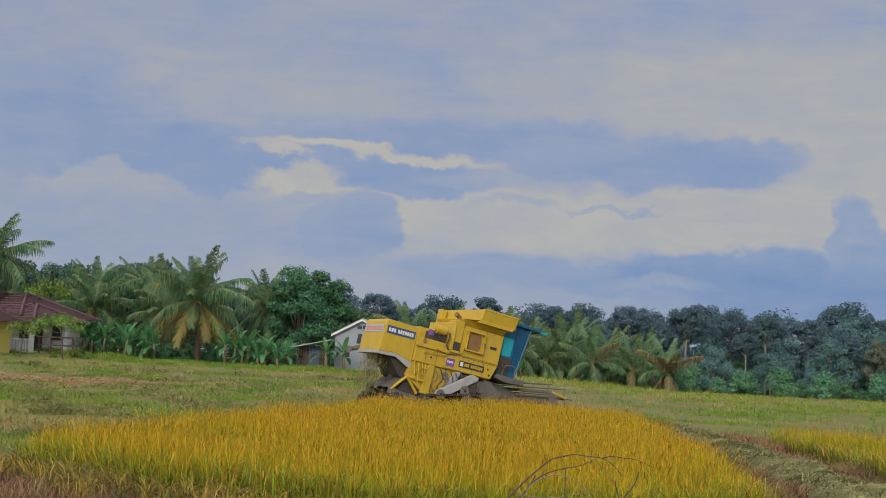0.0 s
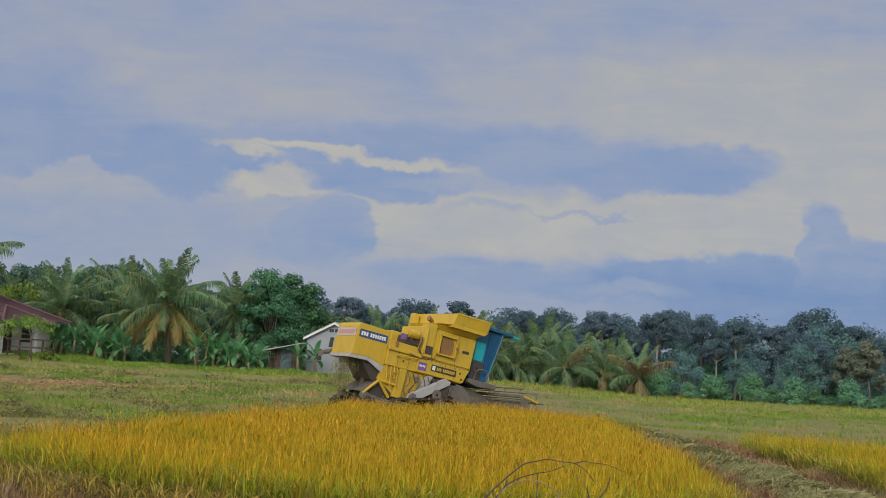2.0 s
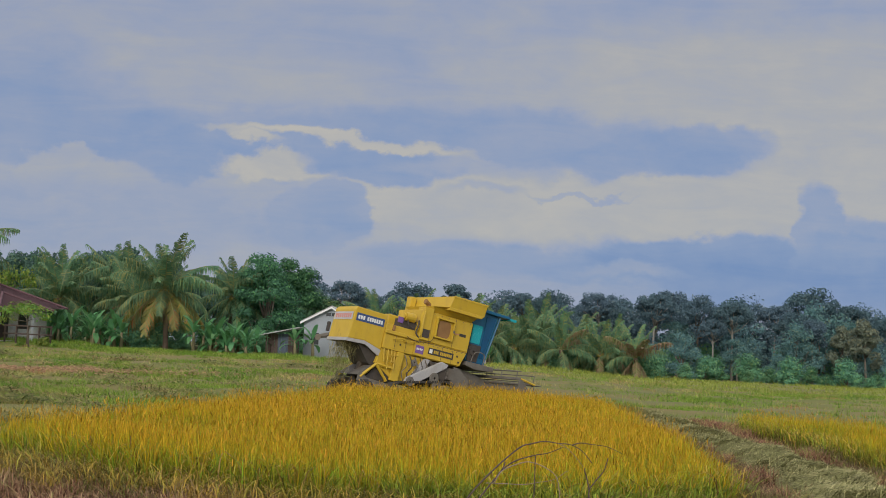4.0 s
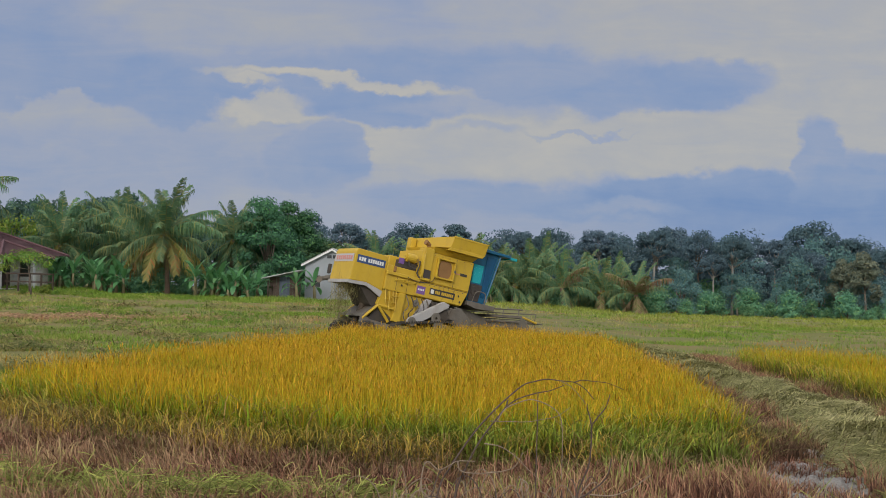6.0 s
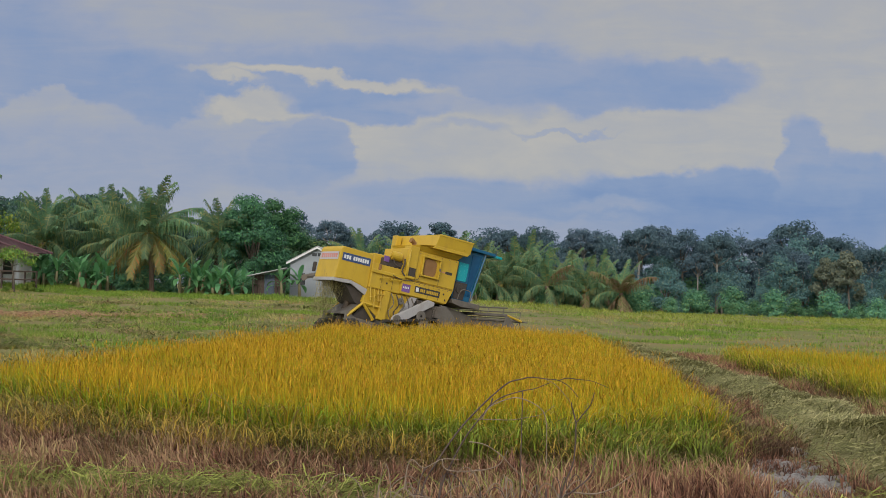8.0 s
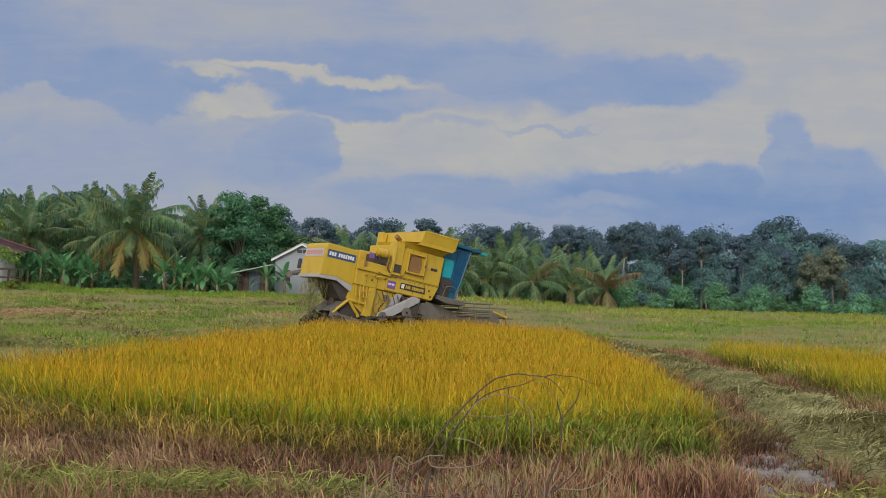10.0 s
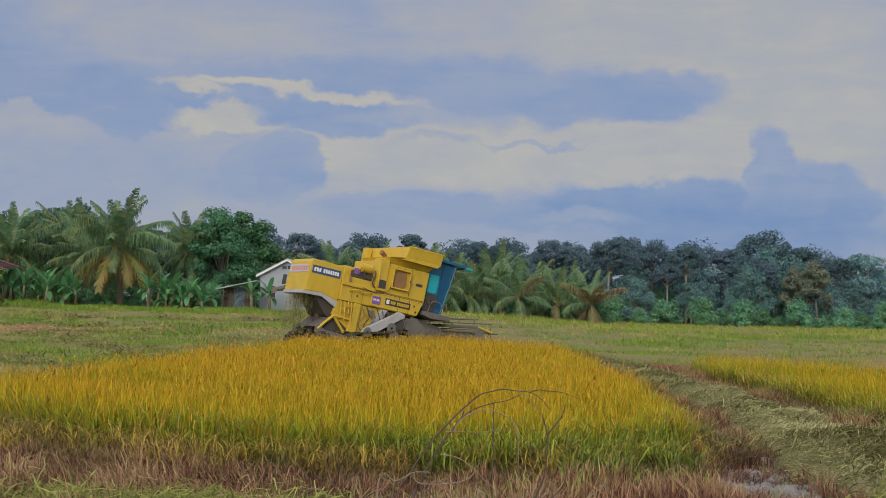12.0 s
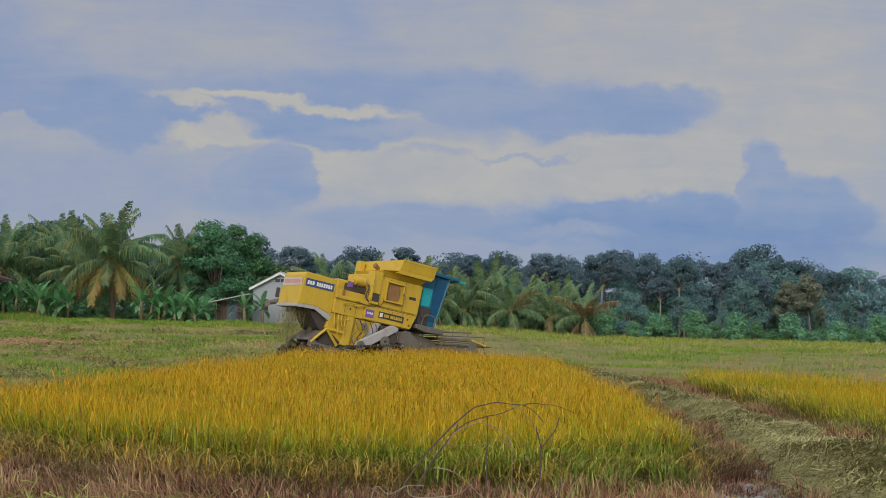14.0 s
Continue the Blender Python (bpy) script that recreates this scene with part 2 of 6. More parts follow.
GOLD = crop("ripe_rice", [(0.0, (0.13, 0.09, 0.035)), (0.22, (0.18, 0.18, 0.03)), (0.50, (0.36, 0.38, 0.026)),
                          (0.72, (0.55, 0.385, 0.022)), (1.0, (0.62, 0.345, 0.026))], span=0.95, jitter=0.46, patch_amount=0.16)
RICE_EDGE = crop("rice_edge_leaves", [(0.0, (0.15, 0.09, 0.045)), (0.25, (0.13, 0.15, 0.03)), (0.50, (0.22, 0.33, 0.028)),
                                      (0.75, (0.30, 0.42, 0.04)), (1.0, (0.60, 0.42, 0.05))], span=0.86, jitter=0.6, patch_amount=0.3)
STUBBLE_RED = crop("red_brown_stubble", [(0.0, (0.12, 0.060, 0.045)), (0.35, (0.32, 0.150, 0.100)), (0.65, (0.46, 0.275, 0.175)),
                                         (0.85, (0.38, 0.34, 0.12)), (1.0, (0.24, 0.31, 0.07))], span=0.45, jitter=0.9, patch=0.7, patch_amount=0.6)
STUBBLE_TAN = crop("tan_stubble", [(0.0, (0.12, 0.24, 0.035)), (0.3, (0.23, 0.29, 0.06)), (0.55, (0.43, 0.39, 0.15)),
                                   (0.8, (0.40, 0.29, 0.12)), (1.0, (0.42, 0.20, 0.10))], span=50, base=0.40, jitter=0.3, patch=0.22, patch_amount=1.7)
STRAW = crop("cut_straw", [(0.0, (0.16, 0.16, 0.06)), (0.4, (0.25, 0.23, 0.10)), (0.7, (0.34, 0.30, 0.15)), (1.0, (0.32, 0.25, 0.14))],
             span=3.0, jitter=1.0, patch_amount=0.4)
GREEN_STRAW = crop("fresh_cut_straw", [(0.0, (0.15, 0.15, 0.06)), (0.35, (0.29, 0.28, 0.12)), (0.65, (0.42, 0.39, 0.19)), (1.0, (0.50, 0.45, 0.25))],
                   span=0.8, base=-0.18, jitter=1.0, patch_amount=0.5)
YOUNG_STRAW = crop("yellow_green_straw", [(0.0, (0.15, 0.17, 0.04)), (0.35, (0.27, 0.30, 0.07)), (0.65, (0.40, 0.42, 0.11)), (1.0, (0.50, 0.47, 0.17))],
                   span=0.8, base=-0.1, jitter=1.0, patch_amount=0.5)
STRAW_ROW = crop("field_straw", [(0.0, (0.10, 0.12, 0.04)), (0.4, (0.19, 0.19, 0.07)), (0.7, (0.29, 0.26, 0.10)), (1.0, (0.32, 0.22, 0.11))],
                 span=50, base=0.45, jitter=1.0, patch=0.4, patch_amount=0.7)
PANICLE = crop("rice_panicles", [(0.0, (0.34, 0.24, 0.02)), (0.5, (0.50, 0.29, 0.02)), (1.0, (0.58, 0.30, 0.03))], span=50, base=0.5, jitter=1.0, patch=0.5, patch_amount=0.25)
LUSH = crop("lush_rice_leaves", [(0.0, (0.11, 0.08, 0.035)), (0.3, (0.15, 0.17, 0.04)), (0.6, (0.27, 0.37, 0.05)), (1.0, (0.54, 0.43, 0.05))],
            span=0.8, jitter=0.5, patch=1.0, patch_amount=0.35)
OLD_GOLD = crop("drooping_ripe_leaves", [(0.0, (0.24, 0.16, 0.06)), (0.4, (0.42, 0.28, 0.06)), (0.7, (0.54, 0.38, 0.07)), (1.0, (0.34, 0.36, 0.06))],
                span=50, base=0.45, jitter=1.0, patch=0.7, patch_amount=0.5)
TANGLE = crop("tangled_edge_grass", [(0.0, (0.15, 0.085, 0.055)), (0.35, (0.19, 0.145, 0.075)), (0.6, (0.19, 0.215, 0.055)), (1.0, (0.36, 0.33, 0.08))],
              span=0.6, jitter=0.8, patch=0.9, patch_amount=0.5)
GRASS = crop("bank_grass", [(0.0, (0.12, 0.20, 0.03)), (0.5, (0.20, 0.33, 0.05)), (1.0, (0.36, 0.40, 0.08))],
             span=50, base=0.45, jitter=0.7, patch=0.3, patch_amount=0.5)
FURROW = crop("brown_furrow_stubble", [(0.0, (0.075, 0.048, 0.034)), (0.4, (0.15, 0.09, 0.06)), (0.75, (0.24, 0.15, 0.09)), (1.0, (0.24, 0.24, 0.08))],
              span=0.45, jitter=0.8, patch=0.7, patch_amount=0.4)
MEADOW = crop("yellow_meadow_grass", [(0.0, (0.20, 0.27, 0.05)), (0.5, (0.29, 0.35, 0.07)), (1.0, (0.40, 0.38, 0.09))],
              span=50, base=0.45, jitter=0.7, patch=0.15, patch_amount=0.6)
SOIL = ground_material()
# wet glints and the shaded gaps between lumps are put into the mud colour
MUD = surface("glinting_wet_mud", (0.040, 0.034, 0.031), (0.42, 0.405, 0.395), 11, 38, 0.42, bump=1.0, bump_scale=22, stain=(0.05, 0.04, 0.034), stain_scale=11, stain_amount=0.95)
MATTED = surface("matted_straw", (0.20, 0.19, 0.085), (0.44, 0.40, 0.20), 1.6, 40, 0.9, bump=1.0, bump_scale=45, stain=(0.13, 0.09, 0.055), stain_scale=2.2, stain_amount=0.6)
PALE_STRAW = crop("bleached_straw", [(0.0, (0.22, 0.115, 0.07)), (0.4, (0.34, 0.20, 0.12)), (0.75, (0.43, 0.29, 0.165)), (1.0, (0.31, 0.28, 0.10))], span=50, base=0.5, jitter=0.9, patch=0.6, patch_amount=0.5)
PALM_LEAF = foliage("palm_leaflets", (0.085, 0.178, 0.102), (0.200, 0.330, 0.160), (0.30, 0.32, 0.12), 0.08, rough=0.65, translucent=0.38)
PALM_OLD = foliage("old_palm_leaflets", (0.17, 0.18, 0.05), (0.31, 0.29, 0.08), (0.38, 0.20, 0.06), 0.12)
PALM_BROWN = foliage("dry_palm_leaflets", (0.20, 0.14, 0.08), (0.32, 0.23, 0.14), (0.15, 0.17, 0.05), 0.2)
RACHIS = surface("palm_midrib", (0.15, 0.17, 0.06), (0.25, 0.25, 0.10), 3, 20, 0.6)
PALM_BARK = surface("palm_bark", (0.10, 0.07, 0.055), (0.22, 0.15, 0.12), 4, 30, 0.9, bump=0.8)
BARK = surface("tree_bark", (0.09, 0.075, 0.06), (0.20, 0.17, 0.14), 2, 18, 0.9, bump=0.8)
PALE_BARK = surface("pale_tree_bark", (0.20, 0.19, 0.175), (0.36, 0.34, 0.31), 1.5, 12, 0.9, bump=0.6)
BANANA_LEAF = foliage("banana_leaf", (0.065, 0.210, 0.095), (0.185, 0.420, 0.150), (0.29, 0.38, 0.12), 0.14, 0.45, 0.38)
BANANA_STEM = surface("banana_stem", (0.14, 0.13, 0.07), (0.26, 0.22, 0.12), 4, 25, 0.7)
COCONUT = surface("coconut_husk", (0.20, 0.17, 0.04), (0.34, 0.28, 0.07), 4, 22, 0.6)
TREE_LEAF = foliage("broad_leaf_green", (0.042, 0.125, 0.078), (0.098, 0.250, 0.112), (0.14, 0.33, 0.12), 0.10, rough=0.7, translucent=0.3)
# distance haze is mixed into the next two leaf colours: bluer and paler
FOREST_LEAF_HAZED = foliage("hazed_forest_leaf", (0.082, 0.146, 0.190), (0.142, 0.226, 0.262), (0.17, 0.23, 0.24), 0.08, rough=0.85, vary=0.4, clump=0.30, translucent=0.42)
FOREST_MID_HAZED = foliage("hazed_woodland_edge_leaf", (0.125, 0.250, 0.280), (0.215, 0.380, 0.375), (0.26, 0.38, 0.30), 0.10, rough=0.85, vary=0.5, clump=0.30, translucent=0.45)
GROVE_LEAF = foliage("grove_leaf", (0.062, 0.130, 0.112), (0.125, 0.225, 0.160), (0.18, 0.26, 0.14), 0.08, rough=0.8, vary=0.35, clump=0.30, translucent=0.4)
UNDERGROWTH = foliage("undergrowth_leaf", (0.105, 0.255, 0.165), (0.195, 0.415, 0.225), (0.27, 0.43, 0.19), 0.12, rough=0.75, vary=0.4, translucent=0.45)
PALE_LEAF = foliage("pale_olive_leaf", (0.15, 0.19, 0.16), (0.26, 0.30, 0.22), (0.29, 0.29, 0.18), 0.12, rough=0.85, translucent=0.4)
BUSH_LEAF = foliage("bush_leaf", (0.065, 0.145, 0.085), (0.140, 0.265, 0.125), (0.21, 0.31, 0.10), 0.12, rough=0.7, translucent=0.35)
FRESH_LEAF = foliage("fresh_leaf", (0.10, 0.19, 0.035), (0.20, 0.32, 0.05), (0.30, 0.34, 0.06), 0.2)
YELLOW = surface("yellow_machine_paint", (0.48, 0.31, 0.02), (0.60, 0.41, 0.045), 1.2, 18, 0.45, bump=0.05,
                 stain=(0.30, 0.19, 0.05), stain_scale=2.4, stain_amount=0.35)
GREY_PAINT = surface("grey_trim_paint", (0.32, 0.31, 0.32), (0.46, 0.45, 0.46), 2, 18, 0.6, bump=0.1, stain=(0.22, 0.18, 0.14), stain_amount=0.6)
DULL_STEEL = surface("muddy_steel", (0.085, 0.075, 0.065), (0.23, 0.21, 0.185), 3, 18, 0.7, 0.2, 0.4, stain=(0.16, 0.11, 0.07), stain_amount=0.7)
# also colours the blocks and sheets that stand in for shaded hollows
DARK_STEEL = surface("dark_grimy_steel_and_voids", (0.035, 0.03, 0.028), (0.09, 0.075, 0.065), 3, 20, 0.75, 0.1, 0.4, stain=(0.14, 0.10, 0.06), stain_amount=0.5)
RUBBER = surface("black_muddy_rubber", (0.025, 0.024, 0.023), (0.07, 0.062, 0.055), 3, 20, 0.9, bump=0.4, stain=(0.17, 0.13, 0.09), stain_amount=0.8)
BLUE = surface("blue_cab_paint", (0.005, 0.075, 0.165), (0.011, 0.135, 0.26), 2, 15, 0.38, bump=0.05, stain=(0.02, 0.06, 0.10), stain_amount=0.5)
TEAL = surface("teal_tinted_panel", (0.01, 0.30, 0.36), (0.02, 0.38, 0.44), 2, 15, 0.25, bump=0.02)
BLUE_GLASS = surface("blue_tinted_glass", (0.004, 0.05, 0.13), (0.008, 0.10, 0.22), 1.5, 6, 0.12, bump=0.04, bump_scale=4)
RUST_MESH = surface("rusty_screen", (0.20, 0.10, 0.04), (0.32, 0.18, 0.07), 3, 40, 0.85, bump=0.7, bump_scale=60)
NAVY = surface("navy_sticker", (0.03, 0.06, 0.17), (0.05, 0.09, 0.22), 3, 20, 0.5, bump=0)
BLACK = surface("black_sticker", (0.03, 0.03, 0.03), (0.06, 0.05, 0.045), 3, 20, 0.5, bump=0)
WHITE = surface("white_lettering", (0.62, 0.63, 0.64), (0.74, 0.75, 0.76), 3, 20, 0.5, bump=0)
PALE_PINK = surface("faded_grey_sticker", (0.42, 0.40, 0.42), (0.52, 0.50, 0.52), 3, 20, 0.6, bump=0)
RED_INK = surface("faded_red_lettering", (0.50, 0.20, 0.17), (0.60, 0.28, 0.24), 3, 20, 0.6, bump=0)
VIOLET = surface("violet_sticker", (0.13, 0.06, 0.26), (0.24, 0.13, 0.38), 5, 20, 0.5, bump=0)
ROOF_RED = surface("maroon_roof_tile", (0.105, 0.052, 0.064), (0.165, 0.088, 0.100), 1.2, 12, 0.75, bump=0.3, vary=0.2, stain=(0.09, 0.05, 0.06))
CREAM = surface("cream_render", (0.66, 0.64, 0.58), (0.80, 0.78, 0.71), 0.8, 12, 0.85, bump=0.1, stain=(0.40, 0.36, 0.30))
YELLOW_WALL = surface("yellow_render", (0.62, 0.48, 0.10), (0.72, 0.58, 0.16), 0.8, 12, 0.85, bump=0.1, stain=(0.45, 0.34, 0.12))
WHITE_WALL = surface("bluish_white_render", (0.25, 0.28, 0.32), (0.35, 0.38, 0.42), 0.8, 12, 0.85, bump=0.1, stain=(0.30, 0.31, 0.32))
GREY_WALL = surface("grey_brown_render", (0.24, 0.23, 0.21), (0.36, 0.34, 0.31), 0.7, 10, 0.9, bump=0.15, stain=(0.17, 0.15, 0.13))
TIN = surface("weathered_tin", (0.26, 0.27, 0.28), (0.42, 0.43, 0.44), 1, 10, 0.5, 0.4, 0.2, stain=(0.26, 0.18, 0.13))
DARK_WOOD = surface("dark_wood", (0.05, 0.035, 0.03), (0.11, 0.075, 0.06), 2, 20, 0.8, bump=0.3)
BLUE_BOARD = surface("faded_blue_boards", (0.06, 0.08, 0.12), (0.11, 0.14, 0.19), 2, 20, 0.8, bump=0.3, stain=(0.06, 0.05, 0.05))
GLASS_DARK = surface("dark_window_glass", (0.02, 0.025, 0.03), (0.04, 0.045, 0.05), 2, 10, 0.12, bump=0)
TWIG = surface("dead_twig_bark", (0.05, 0.035, 0.032), (0.14, 0.095, 0.08), 8, 60, 0.85, bump=0.4)
PALE_TWIG = surface("bleached_vine", (0.18, 0.13, 0.10), (0.34, 0.26, 0.19), 8, 60, 0.85, bump=0.4)


# ---------------------------------------------------------------- building helpers
def part(name, bm, mat, parent=None, label="", smooth=False):
    me = bpy.data.meshes.new(name)
    bm.normal_update()
    bm.to_mesh(me)
    bm.free()
    me.materials.append(mat)
    if smooth:
        me.shade_smooth()
    ob = new(name, me)
    ob.parent = parent
    return tagged(ob, label) if label else ob


def empty(name, m, label, category, group="", kind=""):
    ob = new(name)
    ob.matrix_basis = m
    return tagged(ob, label, category, group, kind)


def quick(name, verts, faces, mat, parent=None, label="", smooth=False):
    """A mesh object straight from arrays; faces all of one size or a list of such arrays."""
    me = bpy.data.meshes.new(name)
    blocks = faces if isinstance(faces, list) else [faces]
    verts = np.asarray(verts, dtype=np.float32)
    loops = np.concatenate([b.ravel() for b in blocks]).astype(np.int32)
    sizes = np.concatenate([np.full(len(b), b.shape[1], dtype=np.int32) for b in blocks])
    me.vertices.add(len(verts))
    me.vertices.foreach_set("co", verts.ravel())
    me.loops.add(len(loops))
    me.loops.foreach_set("vertex_index", loops)
    me.polygons.add(len(sizes))
    me.polygons.foreach_set("loop_start", np.concatenate([[0], np.cumsum(sizes)[:-1]]).astype(np.int32))
    me.polygons.foreach_set("loop_total", sizes)
    me.update(calc_edges=True)
    me.materials.append(mat)
    if smooth:
        me.shade_smooth()
    ob = new(name, me)
    ob.parent = parent
    return tagged(ob, label) if label else ob


def box(bm, x0, x1, y0, y1, z0, z1, bevel=0.0):
    made = bmesh.ops.create_cube(bm, size=1)["verts"]
    for v in made:
        v.co = Vector(((x0 + x1) / 2 + v.co.x * (x1 - x0), (y0 + y1) / 2 + v.co.y * (y1 - y0), (z0 + z1) / 2 + v.co.z * (z1 - z0)))
    if bevel:
        edges = list({e for v in made for e in v.link_edges})
        bmesh.ops.bevel(bm, geom=edges, offset=bevel, segments=2, affect="EDGES", profile=0.6)
    return bm


def boxed(*a, bevel=0.02):
    return box(bmesh.new(), *a, bevel=bevel)


def prism(outline, y0, y1, bevel=0.0):
    """An outline in x, z swept from y0 to y1."""
    bm = bmesh.new()
    a = [bm.verts.new((x, y0, z)) for x, z in outline]
    b = [bm.verts.new((x, y1, z)) for x, z in outline]
    bm.faces.new(a)
    bm.faces.new(b[::-1])
    for i in range(len(a)):
        j = (i + 1) % len(a)
        bm.faces.new((a[j], a[i], b[i], b[j]))
    bmesh.ops.recalc_face_normals(bm, faces=bm.faces)
    if bevel:
        bmesh.ops.bevel(bm, geom=list(bm.edges), offset=bevel, segments=2, affect="EDGES", profile=0.6)
    return bm


def tube(points, radii, sides=8, bm=None):
    """A tapering round bar along points."""
    bm = bm or bmesh.new()
    pts = [Vector(p) for p in points]
    if not hasattr(radii, "__len__"):
        radii = [radii] * len(pts)
    rings = []
    for i, p in enumerate(pts):
        way = (pts[min(i + 1, len(pts) - 1)] - pts[max(i - 1, 0)]).normalized()
        side = way.cross(Vector((0, 0, 1)) if abs(way.z) < 0.9 else Vector((1, 0, 0))).normalized()
        up = side.cross(way)
        rings.append([bm.verts.new(p + (side * math.cos(t) + up * math.sin(t)) * radii[i])
                      for t in (2 * math.pi * s / sides for s in range(sides))])
    for a, b in zip(rings, rings[1:]):
        for s in range(sides):
            bm.faces.new((a[s], a[(s + 1) % sides], b[(s + 1) % sides], b[s]))
    bm.faces.new(rings[0][::-1])
    bm.faces.new(rings[-1])
    return bm


def curve_points(pts, steps=6):
    """Catmull-Rom through a few points."""
    p = [Vector(pts[0])] + [Vector(q) for q in pts] + [Vector(pts[-1])]
    out = []
    for i in range(1, len(p) - 2):
        for s in range(steps):
            t = s / steps
            out.append(0.5 * ((2 * p[i]) + (p[i + 1] - p[i - 1]) * t + (2 * p[i - 1] - 5 * p[i] + 4 * p[i + 1] - p[i + 2]) * t * t
                              + (3 * p[i] - p[i - 1] - 3 * p[i + 1] + p[i + 2]) * t ** 3))
    return out + [p[-2]]


def wheel_mesh(radius, width, hub=0.5, teeth=0, depth=0.03, sides=32):
    """A tyre or toothed wheel about the y axis."""
    bm = bmesh.new()
    rows = [(-width / 2, hub * radius), (-width / 2, radius * 0.88), (-width * 0.38, radius), (width * 0.38, radius),
            (width / 2, radius * 0.88), (width / 2, hub * radius)]
    rings = []
    for y, r in rows:
        ring = []
        for s in range(sides):
            t = 2 * math.pi * s / sides
            rr = r - (depth if teeth and r > radius * 0.95 and s % 2 else 0)
            ring.append(bm.verts.new((rr * math.cos(t), y, rr * math.sin(t))))
        rings.append(ring)
    for a, b in zip(rings, rings[1:] + rings[:1]):
        for s in range(sides):
            bm.faces.new((a[s], a[(s + 1) % sides], b[(s + 1) % sides], b[s]))
    bmesh.ops.recalc_face_normals(bm, faces=bm.faces)
    return bm


def smoothstep(a, b, x):
    t = np.clip((np.asarray(x, dtype=float) - a) / (b - a), 0, 1)
    return t * t * (3 - 2 * t)


def patchy(x, y, size, seed=0):
    """Smooth random patches from 0 to 1, about as wide as size."""
    x, y = np.asarray(x, dtype=float) / size, np.asarray(y, dtype=float) / size
    i, j = np.floor(x), np.floor(y)
    fx, fy = x - i, y - j
    fx, fy = fx * fx * (3 - 2 * fx), fy * fy * (3 - 2 * fy)

    def corner(a, b):
        h = np.sin(a * 127.1 + b * 311.7 + seed * 74.7) * 43758.5453
        return h - np.floor(h)

    low = corner(i, j) * (1 - fx) + corner(i + 1, j) * fx
    high = corner(i, j + 1) * (1 - fx) + corner(i + 1, j + 1) * fx
    return low * (1 - fy) + high * fy


def ground_height(x, y):
    """Flat paddies, a rise towards the houses, low bunds between the plots."""
    x, y = np.asarray(x, dtype=float), np.asarray(y, dtype=float)
    rise = 1.05 * smoothstep(42, 92, y) * (1 - smoothstep(-4, 22, x - (y - 90) * 0.1)) + 0.45 * smoothstep(70, 90, y) * (1 - smoothstep(-32, -24, x))
    far = 0.1 * smoothstep(60, 150, y)
    bund = np.zeros_like(x + y)
    for y0, slope, h in ((33.0, 0.10, 0.10), (47.0, 0.16, 0.16), (62.0, 0.10, 0.16), (75.0, -0.05, 0.14)):
        d = y - y0 - slope * x + 0.6 * np.sin(x * 0.4 + y0)
        bund = bund + h * np.exp(-(d / 0.7) ** 2) * (1 - smoothstep(-7, -4.6, x) * (y < 46))
    field = np.maximum(smoothstep(-5.5, -8, x), smoothstep(43, 48, y))
    lumps = (0.17 * (patchy(x, y, 2.1, 1) - 0.5) + 0.10 * (patchy(x, y, 1.1, 2) - 0.5)) * field * (1 - smoothstep(70, 90, y))
    wobble = lumps + 0.03 * np.sin(x * 1.3 + np.sin(y * 0.9)) + 0.03 * np.sin(y * 1.1 + 0.7 * x)
    return rise + far + bund + wobble * smoothstep(8, 12, y)


rng = np.random.default_rng(7)


def inside(poly, x, y):
    """Which points lie in a polygon."""
    hit = np.zeros(len(x), dtype=bool)
    for (x0, y0), (x1, y1) in zip(poly, poly[1:] + poly[:1]):
        cross = ((y0 > y) != (y1 > y)) & (x < (x1 - x0) * (y - y0) / (y1 - y0 + 1e-9) + x0)
        hit ^= cross
    return hit


def blades(x, y, z, height, width, lean, droop=0.0, heading=None, levels=3):
    """Blade-shaped strips: arrays of base places, heights, widths, lean; the tip droops."""
    n = len(x)
    a = rng.uniform(0, 2 * np.pi, n) if heading is None else heading
    face = a + rng.normal(0, 0.6, n)
    dx, dy = np.cos(a), np.sin(a)
    sx, sy = -np.sin(face), np.cos(face)
    verts, per = [], 2 * levels + 1
    V = np.empty((n, per, 3), dtype=np.float32)
    for i in range(levels + 1):
        t = i / levels
        out = lean * t ** 1.8 * height
        up = height * (t - droop * t ** 3 * 0.5)
        w = width * (1.0 if i < levels else 0.0) * (1 - 0.35 * t) * 0.5
        cx, cy, cz = x + dx * out, y + dy * out, z + up
        if i < levels:
            V[:, 2 * i] = np.stack([cx - sx * w, cy - sy * w, cz], 1)
            V[:, 2 * i + 1] = np.stack([cx + sx * w, cy + sy * w, cz], 1)
        else:
            V[:, 2 * i] = np.stack([cx, cy, cz], 1)
    base = (np.arange(n) * per)[:, None]
    quads = [base + np.array([[2 * i, 2 * i + 1, 2 * i + 3, 2 * i + 2]]) for i in range(levels - 1)]
    tris = base + np.array([[2 * levels - 2, 2 * levels - 1, 2 * levels]])
    return V.reshape(-1, 3), quads + [tris]


